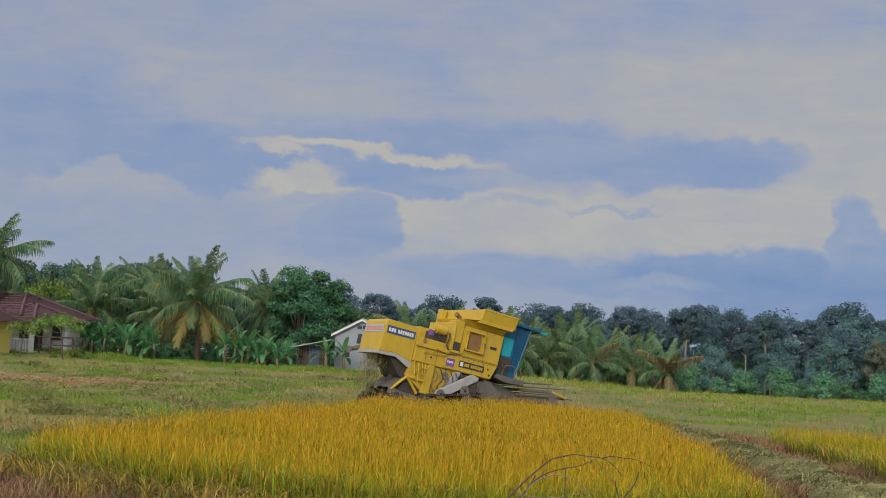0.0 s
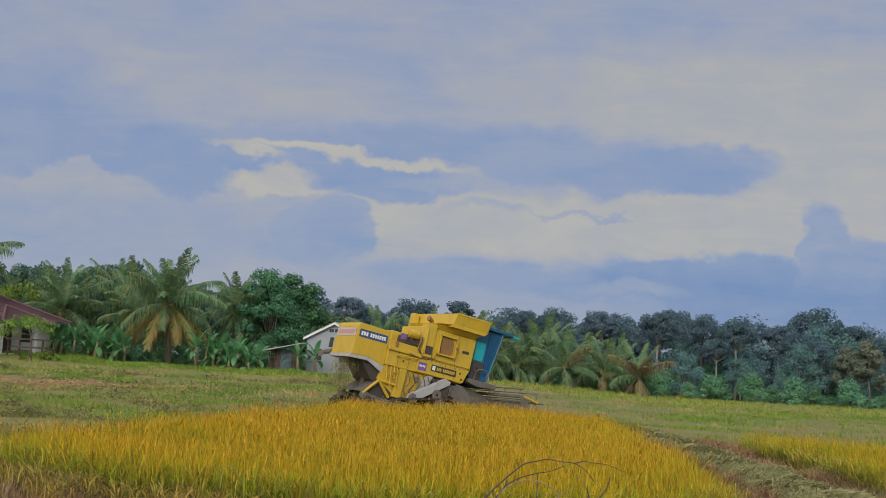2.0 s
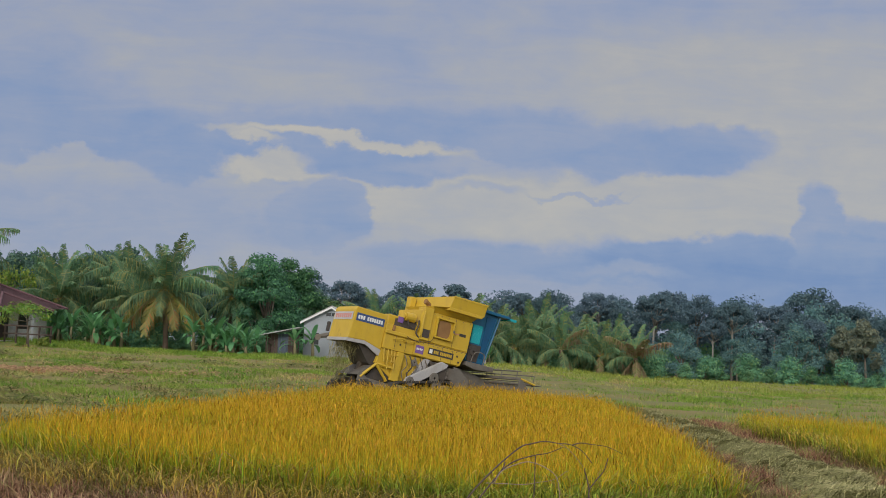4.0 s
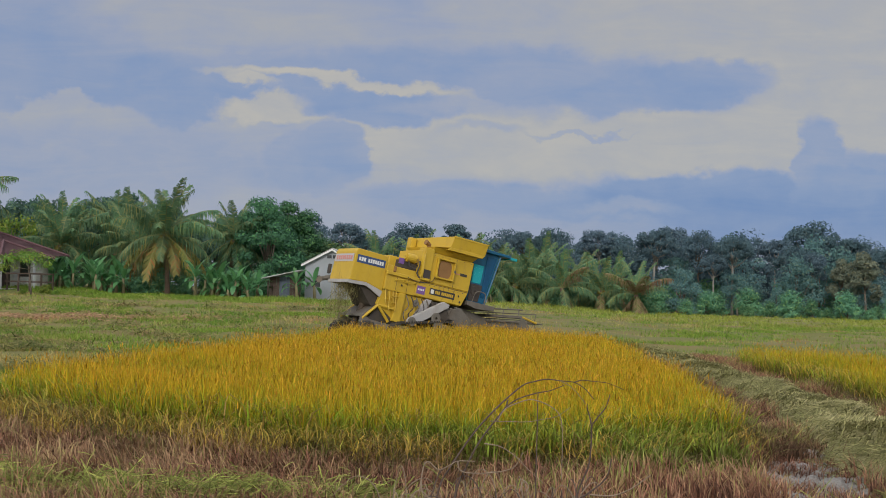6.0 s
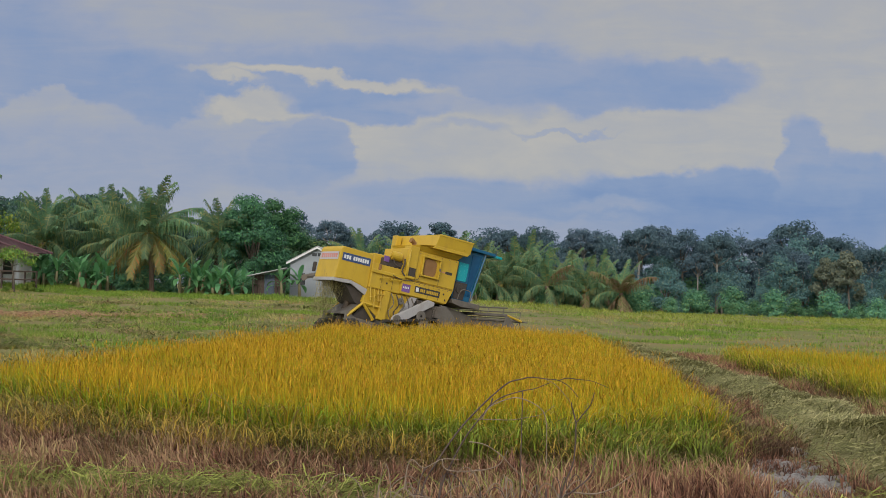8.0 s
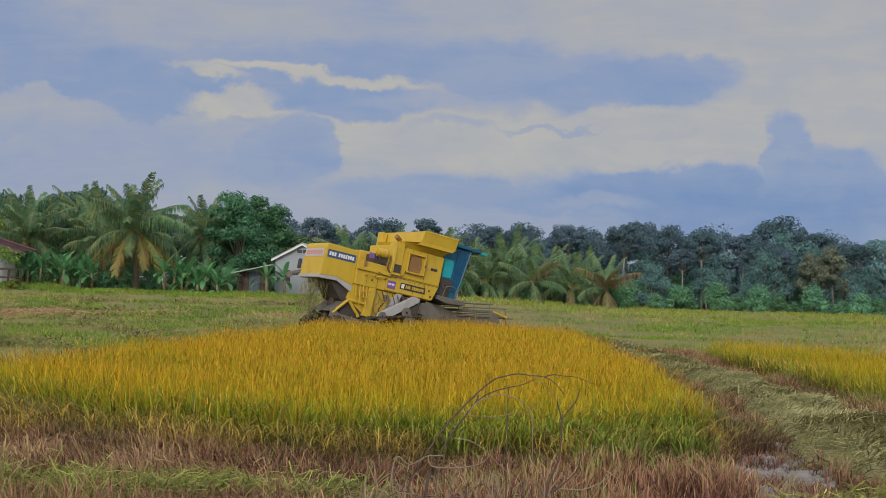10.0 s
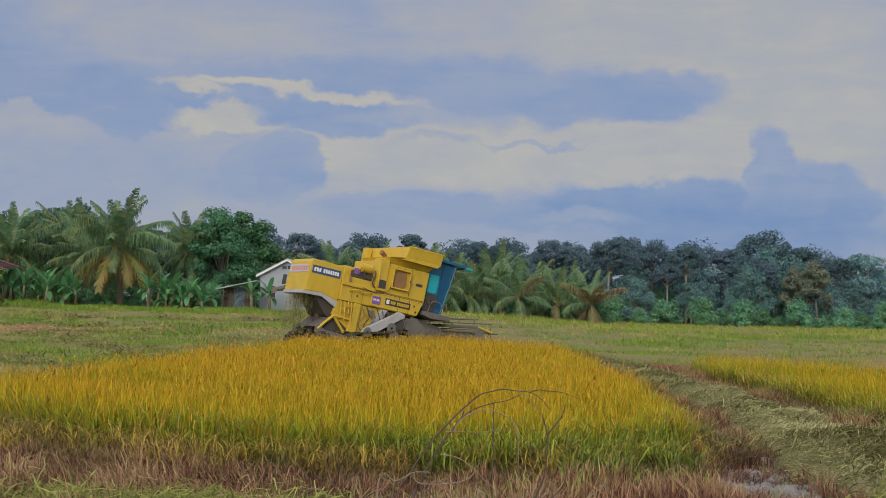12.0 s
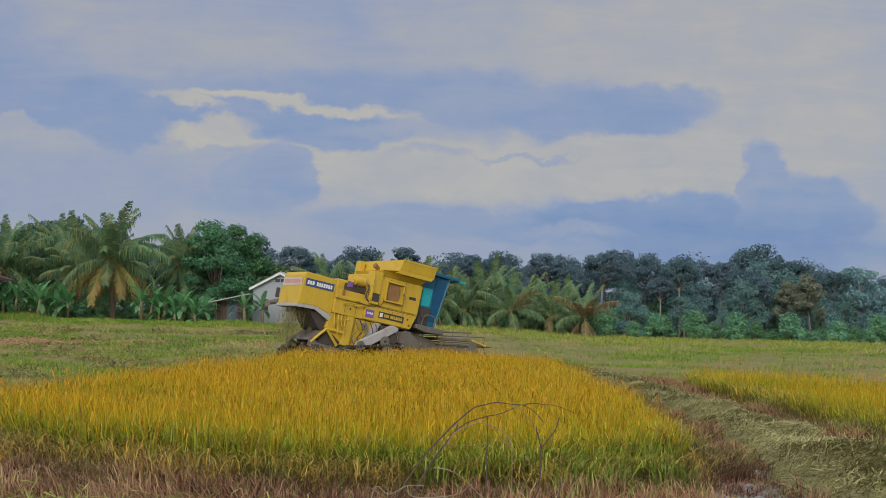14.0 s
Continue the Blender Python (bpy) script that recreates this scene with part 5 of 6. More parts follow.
    for side in (-1, 1):
        y = side * (W - 0.04)
        for a, b in (((-2.62, 0.60), (-2.02, 1.16)), ((-2.02, 1.16), (-1.25, 1.14)), ((-2.02, 1.16), (-1.45, 0.66))):
            part("sieve_frame", tube([(a[0], y, a[1]), (b[0], y, b[1])], 0.055, 6), YELLOW, c)
        part("sieve_skirt", prism([(-2.72, 0.46), (-2.70, 0.74), (-2.58, 0.76), (-2.30, 0.62), (-1.1, 0.56), (-1.1, 0.40)], y - 0.03, y + 0.03, 0.01), DULL_STEEL, c)
    part("sieve_plate", prism([(-2.66, 0.66), (-2.60, 0.74), (-2.1, 1.10), (-2.06, 1.03)], -W + 0.1, W - 0.1, 0.01), DULL_STEEL, c)
    part("elevator", prism([(-1.35, 0.72), (-1.22, 1.74), (-0.92, 1.74), (-0.98, 0.70)], -W - 0.05, -W + 0.079, 0.015), YELLOW, c)
    for x in (-1.85, -1.5):
        part("bracket", tube([(x, -W - 0.02, 1.76), (x + 0.08, -W - 0.05, 1.3)], 0.025, 6), YELLOW, c)
    part("bracket", tube([(-1.85, -W - 0.04, 1.40), (-1.15, -W - 0.06, 1.62)], 0.02, 6), YELLOW, c)
    ladder = part("step_ladder", tube([(-1.70, -W - 0.10, 1.74), (-1.62, -W - 0.12, 1.05)], 0.02, 6), YELLOW, c)
    part("rail", tube([(-1.40, -W - 0.10, 1.74), (-1.32, -W - 0.12, 1.05)], 0.02, 6), YELLOW, ladder)
    for i in range(3):
        z = 1.12 + 0.22 * i
        part("rung", tube([(-1.64 - 0.03 * i, -W - 0.12, z), (-1.34 - 0.03 * i, -W - 0.12, z)], 0.018, 6), YELLOW, ladder)
    # grey discharge auger lying diagonally
    part("drive_guard", prism([(-0.82, 0.70), (-0.70, 0.95), (0.72, 1.76), (1.02, 1.70), (0.98, 1.58), (-0.5, 0.68)], -W - 0.30, -W - 0.10, 0.03), GREY_PAINT, c)
    part("drive_guard", prism([(-0.45, 0.95), (0.05, 1.74), (0.32, 1.74), (-0.1, 0.95)], -W - 0.06, -W + 0.2, 0.02), GREY_PAINT, c)
    for x, z, r in ((-0.62, 0.82, 0.17), (0.95, 1.52, 0.19), (-0.45, 1.5, 0.12), (0.45, 1.12, 0.20), (0.62, 0.85, 0.22)):
        p = part("pulley", wheel_mesh(r, 0.08, 0.25, sides=20), DULL_STEEL, c)
        p.location = (x, -W - 0.33 if r > 0.15 and z < 1.2 else -W - 0.1, z)
    for a, b in (((0.3, 0.8), (0.95, 1.5)), ((0.95, 0.7), (1.2, 1.6)), ((0.1, 0.7), (0.75, 0.75)), ((0.75, 1.55), (0.35, 0.95))):
        part("linkage", tube([(a[0], -W - 0.12, a[1]), (b[0], -W - 0.12, b[1])], 0.045, 6), DULL_STEEL, c)
    part("gearbox", boxed(0.1, 1.15, -W + 0.02, W - 0.02, 0.75, 1.72, bevel=0.06), DARK_STEEL, c)
    part("mud_guard", prism([(-2.2, 0.34), (-2.1, 0.50), (-1.0, 0.42), (-1.05, 0.30)], -W - 0.1, -W + 0.1, 0.02), DULL_STEEL, c)
    part("front_plate", prism([(1.35, 0.95), (1.45, 1.70), (1.75, 1.68), (2.25, 1.35), (2.35, 0.85)], -W - 0.10, -W + 0.02, 0.02), DULL_STEEL, c)
    # crawler tracks stand level on the soil while the body leans
    level = pose(0, 0, 0, 0, -10.7, 0)
    for side in (-1, 1):
        bm = bmesh.new()
        pts = []
        for i in range(12):
            t = math.pi / 2 + math.pi * i / 11
            pts.append((-1.15 + 0.42 * math.cos(t), 0.45 + 0.42 * math.sin(t)))
        for i in range(12):
            t = -math.pi / 2 + math.pi * i / 11
            pts.append((1.15 + 0.42 * math.cos(t), 0.45 + 0.42 * math.sin(t)))
        n = len(pts)
        rings = [[bm.verts.new((x * k + 0.0, y, 0.45 + (z - 0.45) * k)) for x, z in pts] for k, y in ((0.9, -0.24), (1.0, -0.24), (1.0, 0.24), (0.9, 0.24))]
        for a, b in zip(rings, rings[1:] + rings[:1]):
            for i in range(n):
                bm.faces.new((a[i], a[(i + 1) % n], b[(i + 1) % n], b[i]))
        bmesh.ops.recalc_face_normals(bm, faces=bm.faces)
        tr = part("crawler_track", bm, RUBBER, c, "muddy rubber crawler track")
        tr.matrix_basis = level @ pose(0.15, side * 0.98, 0.02)
        for i in range(20):
            x = -1.1 + 0.115 * i
            for z in (0.0, 0.86):
                part("lug", boxed(x, x + 0.05, -0.26, 0.26, z - 0.01, z + 0.05, bevel=0), RUBBER, tr)
        for x in (-1.05, -0.35, 0.35, 1.05):
            p = part("roller", wheel_mesh(0.30 if abs(x) > 1 else 0.17, 0.4, 0.2, sides=20), DULL_STEEL, tr)
            p.location = (x, 0, 0.45 if abs(x) > 1 else 0.25)
    for side in (-1, 1):
        w = part("rear_wheel", wheel_mesh(0.52, 0.30, 0.45, teeth=1, depth=0.05, sides=36), RUBBER, c, "muddy rear tyre")
        w.matrix_basis = level @ pose(-2.35, side * 0.95, 0.48)
        part("rim", wheel_mesh(0.24, 0.2, 0.3, sides=18), YELLOW, w)
    axle = part("rear_axle", tube([(-2.35, -0.85, 0.48), (-2.35, 0.85, 0.48)], 0.09, 8), DARK_STEEL, c)
    axle.matrix_basis = level
    part("axle_strut", tube([(-2.55, 0, 0.15), (-2.2, 0, 1.2)], 0.12, 8), DARK_STEEL, c)
    # cab
    shell = part("cab", prism([(2.05, 2.05), (2.05, 3.92), (3.32, 3.92), (2.92, 2.05)], -0.70, 0.95, 0.03), BLUE, c, "blue operator's cab")
    part("roof", prism([(1.98, 3.93), (1.98, 4.06), (3.75, 4.02), (3.80, 3.92)], -0.85, 1.1, 0.02), BLUE, shell)
    part("side_glass", prism([(2.12, 2.75), (2.12, 3.42), (2.62, 3.42), (2.58, 2.75)], -0.725, -0.703), TEAL, shell, "teal tinted side pane")
    # flat dark panel on the cab side, painted as its shaded inside
    part("dark_inside_panel", prism([(2.10, 2.08), (2.10, 2.70), (2.70, 2.70), (2.60, 2.08)], -0.722, -0.703), DARK_STEEL, shell, "dark panel painted as the shaded cab inside, under the teal pane")
    part("door_glass", prism([(2.70, 2.25), (2.72, 3.80), (3.18, 3.80), (2.86, 2.25)], -0.722, -0.703), BLUE_GLASS, shell, "glossy blue door pane")
    part("windscreen", prism([(2.90, 2.35), (3.25, 3.85), (3.33, 3.85), (3.00, 2.35)], -0.62, 0.87), GLASS_DARK, shell)
    part("pillar", tube([(2.94, -0.72, 2.05), (3.36, -0.72, 3.92)], 0.04, 6), BLUE, shell)
    part("visor", boxed(3.76, 4.15, -0.8, -0.2, 3.88, 3.98, bevel=0.02), TEAL, shell)
    part("cab_fan", wheel_mesh(0.17, 0.06, 0.2, sides=18), DARK_STEEL, shell).location = (2.35, -0.74, 2.45)
    part("platform", prism([(1.95, 1.88), (1.95, 2.03), (3.3, 2.03), (3.35, 1.86), (2.4, 1.80)], -0.95, 0.95, 0.02), DULL_STEEL, c)
    part("hand_rail", tube(curve_points([(2.2, -0.9, 2.03), (2.3, -0.95, 2.4), (2.75, -0.95, 2.4), (2.8, -0.9, 2.03)], 5), 0.02, 6), DULL_STEEL, c)
    part("feeder", prism([(1.7, 0.9), (1.7, 1.75), (2.1, 1.75), (3.6, 1.55), (3.6, 1.05)], -0.5, 0.5, 0.03), DULL_STEEL, c)
    # cutting header across the front
    hd = part("header", prism([(2.95, 1.05), (2.95, 1.44), (3.02, 1.44), (3.10, 1.16), (3.9, 0.98), (3.9, 0.92)], -2.65, 2.65, 0.01), DULL_STEEL, c, "muddy steel cutting header")
    hd.location = (0.45, 0, 0)
    part("back_beam", boxed(2.88, 3.0, -2.67, 2.67, 1.66, 1.76, bevel=0.02), DULL_STEEL, hd)
    for x, z in ((2.86, 1.50), (2.9, 1.28)):
        part("stiffener", boxed(x, x + 0.05, -2.64, 2.64, z, z + 0.06, bevel=0.01), DULL_STEEL, hd)
    for i in range(8):
        part("rear_panel", boxed(2.925, 2.947, -2.6 + i * 0.66, -2.0 + i * 0.66, 1.06, 1.27, bevel=0.01), DARK_STEEL if i % 3 == 1 else DULL_STEEL, hd)
    part("top_rail", tube([(2.95, -2.6, 1.98), (2.95, 2.6, 1.98)], 0.025, 8), DULL_STEEL, hd)
    for i in range(6):
        y = -2.4 + i * 0.96
        part("stay", tube([(2.95, y, 1.76), (2.95, y, 1.98)], 0.02, 6), DULL_STEEL, hd)
    part("intake_auger", tube([(3.3, -2.55, 1.30), (3.3, 2.55, 1.30)], 0.14, 12), DULL_STEEL, hd)
    for i in range(16):
        p = part("flight", wheel_mesh(0.24, 0.02, 0.6, sides=18), DULL_STEEL, hd)
        p.matrix_basis = pose(3.3, -2.45 + 0.325 * i, 1.30, 14 if i < 8 else -14)
    for y in (-2.7, 2.7):
        part("end_plate", prism([(2.85, 0.95), (2.85, 1.70), (3.0, 1.68), (3.5, 1.30), (4.15, 1.08), (4.3, 0.92), (3.9, 0.85)], y - 0.025, y + 0.025, 0.01), DULL_STEEL, hd)
        part("divider", prism([(4.0, 0.85), (3.9, 1.25), (4.1, 1.36), (4.65, 0.85)], y - 0.07, y + 0.07, 0.02), YELLOW, hd)
        part("reel_arm", tube([(2.95, y * 0.98, 1.72), (3.7, y * 0.98, 1.62)], 0.04, 6), YELLOW, hd)
    reel = part("reel_shaft", tube([(3.7, -2.6, 1.62), (3.7, 2.6, 1.62)], 0.05, 8), DULL_STEEL, hd)
    for k in range(5):
        a = k * 2 * math.pi / 5 + 0.3
        x, z = 3.7 + 0.42 * math.cos(a), 1.52 + 0.42 * math.sin(a)
        part("reel_bar", tube([(x, -2.52, z), (x, 2.52, z)], 0.02, 6), DULL_STEEL, hd)
        for y in (-2.52, 0, 2.52):
            part("spoke", tube([(3.7, y, 1.62), (x, y, z)], 0.015, 5), DULL_STEEL, hd)
    # straw coming out of the hood
    n = 750
    x = rng.uniform(-3.4, -2.8, n)
    y = rng.uniform(-0.6, 0.6, n)
    z = 1.75 - rng.beta(1.0, 1.8, n) * 1.5
    x = x - 0.15 * (1.75 - z)
    V, F = lying(x, y, z, rng.uniform(0.12, 0.4, n), np.full(n, 0.007), rng.uniform(0, 6.28, n), rng.normal(-1.2, 0.9, n))
    tagged(quick("straw_discharge", V, F, STRAW, c, "chopped straw pouring from the hood"), kind="stuff")
    return c


build_combine()


# ---------------------------------------------------------------- rice and stubble
PLOT = [(-6.7, 17.3), (-4.4, 14.9), (-1.9, 13.6), (1.4, 13.8), (3.45, 15.5), (3.8, 21.0), (4.2, 29.5), (4.5, 40.8), (0.9, 42.9), (-3.6, 40.0), (-5.0, 30.0)]
STRIP = [(7.55, 17.0), (7.7, 21.0), (7.8, 27.5), (7.75, 33.0), (8.0, 36.0), (9.6, 35.0), (11.6, 30.0), (13.6, 23.0), (14.2, 17.0)]


def edge_distance(poly, x, y):
    best = np.full(len(x), 1e9)
    for (x0, y0), (x1, y1) in zip(poly, poly[1:] + poly[:1]):
        t = np.clip(((x - x0) * (x1 - x0) + (y - y0) * (y1 - y0)) / ((x1 - x0) ** 2 + (y1 - y0) ** 2), 0, 1)
        best = np.minimum(best, np.hypot(x - x0 - t * (x1 - x0), y - y0 - t * (y1 - y0)))
    return best


def standing_rice(name, poly, spacing, stalks, height, label):
    xs, ys = [p[0] for p in poly], [p[1] for p in poly]
    gx, gy = np.meshgrid(np.arange(min(xs), max(xs), spacing), np.arange(min(ys), max(ys), spacing))
    x, y = gx.ravel() + rng.normal(0, spacing * 0.28, gx.size), gy.ravel() + rng.normal(0, spacing * 0.28, gx.size)
    keep = inside(poly, x, y)
    x, y = x[keep], y[keep]
    d = edge_distance(poly, x, y) + rng.normal(0, 0.12, len(x))
    low = height * (0.94 + 0.05 * np.sin(x * 1.1 + y * 0.5) + 0.05 * np.sin(y * 0.8 - x * 0.6)) * np.clip(0.92 + d * 0.25, 0.88, 1.0)
    X, Y = np.repeat(x, stalks), np.repeat(y, stalks)
    H = np.repeat(low, stalks) * rng.uniform(0.72, 1.10, len(X))
    D = np.repeat(d, stalks)
    near = rng.random(len(X)) < np.where(Y < 26, 1.0, 0.68)
    X, Y, H, D = X[near], Y[near], H[near], D[near]
    X, Y = X + rng.normal(0, 0.035, len(X)), Y + rng.normal(0, 0.035, len(X))
    lean = np.abs(rng.normal(0.10, 0.12, len(X))) + np.clip(0.5 - D, 0, 1) * rng.uniform(0, 0.7, len(X))
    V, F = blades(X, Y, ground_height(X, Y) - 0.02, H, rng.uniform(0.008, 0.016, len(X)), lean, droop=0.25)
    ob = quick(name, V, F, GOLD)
    tagged(ob, label, "rice", kind="stuff")
    # nodding panicles at the top of the stalks
    pick = rng.random(len(X)) < 0.22
    px, py, ph = X[pick], Y[pick], H[pick]
    n = len(px)
    V, F = blades(px, py, ground_height(px, py) + ph * rng.uniform(0.72, 0.92, n), rng.uniform(0.10, 0.20, n), rng.uniform(0.007, 0.014, n),
                  rng.uniform(0.2, 1.1, n), droop=1.1, levels=2)
    tagged(quick(name + "_panicles", V, F, PANICLE), "nodding golden ears of ripe rice", "rice", kind="stuff")
    # leafy fringe along the border
    near = np.repeat(d < 0.7, 1)
    per = 10 if name == "ripe_rice" else 5
    ex, ey = np.repeat(x[near], per), np.repeat(y[near], per)
    n = len(ex)
    ex, ey = ex + rng.normal(0, 0.09, n), ey + rng.normal(0, 0.09, n)
    V, F = blades(ex, ey, ground_height(ex, ey) - 0.02, height * rng.uniform(0.45, 1.02, n), rng.uniform(0.010, 0.024, n),
                  np.abs(rng.normal(0.35, 0.3, n)), droop=0.6)
    tagged(quick(name + "_fringe", V, F, RICE_EDGE), "bent green and yellow leaves along the rice border", "rice", kind="stuff")
    # ripe leaves bending over the border
    over = d < 0.45
    ex, ey = np.repeat(x[over], 9), np.repeat(y[over], 9)
    n = len(ex)
    ex, ey = ex + rng.normal(0, 0.14, n), ey + rng.normal(0, 0.14, n)
    V, F = blades(ex, ey, ground_height(ex, ey) + rng.uniform(0.1, 0.45, n), height * rng.uniform(0.25, 0.5, n), rng.uniform(0.008, 0.018, n),
                  rng.uniform(0.5, 1.5, n), droop=1.2)
    tagged(quick(name + "_bent_leaves", V, F, OLD_GOLD), "ripe yellow-brown rice leaves bending over the border", "rice", kind="stuff")
    # trampled grass just outside the border
    many = 60000 if name == "ripe_rice" else 16000
    tx, ty = rng.uniform(min(xs) - 1.5, max(xs) + 1.5, many), rng.uniform(min(ys) - 1.5, min(ys) + 9, many)
    td = edge_distance(poly, tx, ty) + 0.25 * np.sin(tx * 2.1 + ty) + rng.normal(0, 0.1, len(tx))
    keep = ~inside(poly, tx, ty) & (td < 1.05) & ~inside(MUD_POLY, tx, ty) & (np.abs(tx - path_centre(ty)) > 0.8)
    tx, ty, td = np.repeat(tx[keep], 3), np.repeat(ty[keep], 3), np.repeat(td[keep], 3)
    n = len(tx)
    tx, ty = tx + rng.normal(0, 0.05, n), ty + rng.normal(0, 0.05, n)
    V, F = blades(tx, ty, ground_height(tx, ty) - 0.02, np.clip(0.62 - 0.40 * td, 0.15, 0.65) * rng.uniform(0.5, 1.15, n), rng.uniform(0.007, 0.018, n),
                  np.abs(rng.normal(0.5, 0.45, n)), droop=0.7)
    tagged(quick(name + "_trampled_edge", V, F, TANGLE), "trampled green and brown grass at the foot of the rice", "grass", kind="stuff")


def scatter(n, x0, x1, y0, y1, avoid=()):
    x, y = rng.uniform(x0, x1, n), rng.uniform(y0, y1, n)
    keep = np.ones(n, dtype=bool)
    for poly in avoid:
        keep &= ~inside(poly, x, y)
    return x[keep], y[keep]


PATH = [(6.3, 46.0), (6.3, 36.0), (6.2, 28.0), (5.95, 21.5), (5.5, 16.5), (5.45, 13.0), (5.4, 9.0)]
PATH_POLY = [(5.7, 46), (5.7, 34), (5.6, 28), (5.3, 21.5), (4.7, 16.5), (4.5, 13), (4.3, 9), (6.5, 9), (6.4, 13), (6.25, 16.5), (6.6, 21.5), (6.8, 28), (6.9, 34), (6.9, 46)]
MUD_POLY = [(3.0, 11.0), (3.05, 12.6), (3.55, 14.4), (3.95, 15.4), (4.6, 15.2), (4.45, 13.6), (4.2, 12.6), (4.0, 11.0)]


def path_centre(y):
    ys = [p[1] for p in PATH][::-1]
    xs = [p[0] for p in PATH][::-1]
    return np.interp(y, ys, xs)


def path_half(y):
    return np.interp(y, [9, 13, 16.5, 21.5, 28, 46], [1.3, 1.1, 0.92, 0.76, 0.74, 0.65]) * (1 + 0.10 * np.sin(y * 0.9) + 0.08 * np.sin(y * 2.3))


def path_lift(u, y):
    x = path_centre(y) + u * path_half(y)
    rough = 0.62 + 0.75 * patchy(x, y, 0.75, 6) + 0.35 * (patchy(x, y, 0.3, 7) - 0.5)
    return np.interp(y, [9, 18, 30], [0.34, 0.26, 0.17]) * np.clip(1 - u ** 6, 0, 1) ** 0.7 * rough


standing_rice("ripe_rice", PLOT, 0.165, 14, 1.0, "standing ripe golden rice, greener towards its roots")
standing_rice("ripe_rice_strip", STRIP, 0.19, 12, 0.86, "strip of standing golden rice beside the straw track")

def build_straw_track():
    """A long low heap of cut straw between the two standing plots."""
    vs = np.linspace(-1, 1, 25)
    yy = np.linspace(9, 46, 240)
    U, Y = np.meshgrid(vs, yy)
    X = path_centre(Y) + U * path_half(Y)
    Z = ground_height(X, Y) + path_lift(U, Y) - 0.01
    idx = np.arange(U.size).reshape(U.shape)
    F = np.stack([idx[:-1, :-1], idx[:-1, 1:], idx[1:, 1:], idx[1:, :-1]], -1).reshape(-1, 4)
    ob = quick("straw_windrow", np.stack([X, Y, Z], -1).reshape(-1, 3), F, MATTED, smooth=True)
    tagged(ob, "long low heap of cut greenish straw on the field", "straw", kind="stuff")
    n = 60000
    y = 9 + 37 * rng.beta(0.8, 1.6, n)
    u = np.clip(rng.normal(0, 0.6, n), -1.12, 1.12)
    x = path_centre(y) + u * path_half(y) * 1.03
    swirl = 1.1 + 2.6 * (patchy(x, y, 0.9, 8) - 0.5)
    z = ground_height(x, y) + path_lift(np.clip(u, -1, 1), y) + rng.uniform(-0.02, 0.07, n)
    V, F = lying(x, y, z, rng.uniform(0.08, 0.26, n), rng.uniform(0.005, 0.010, n), swirl + rng.normal(0, 0.5, n), rng.normal(0, 0.35, n))
    tagged(quick("loose_straw", V, F, GREEN_STRAW), "loose cut straw lying along the heap", "straw", kind="stuff")


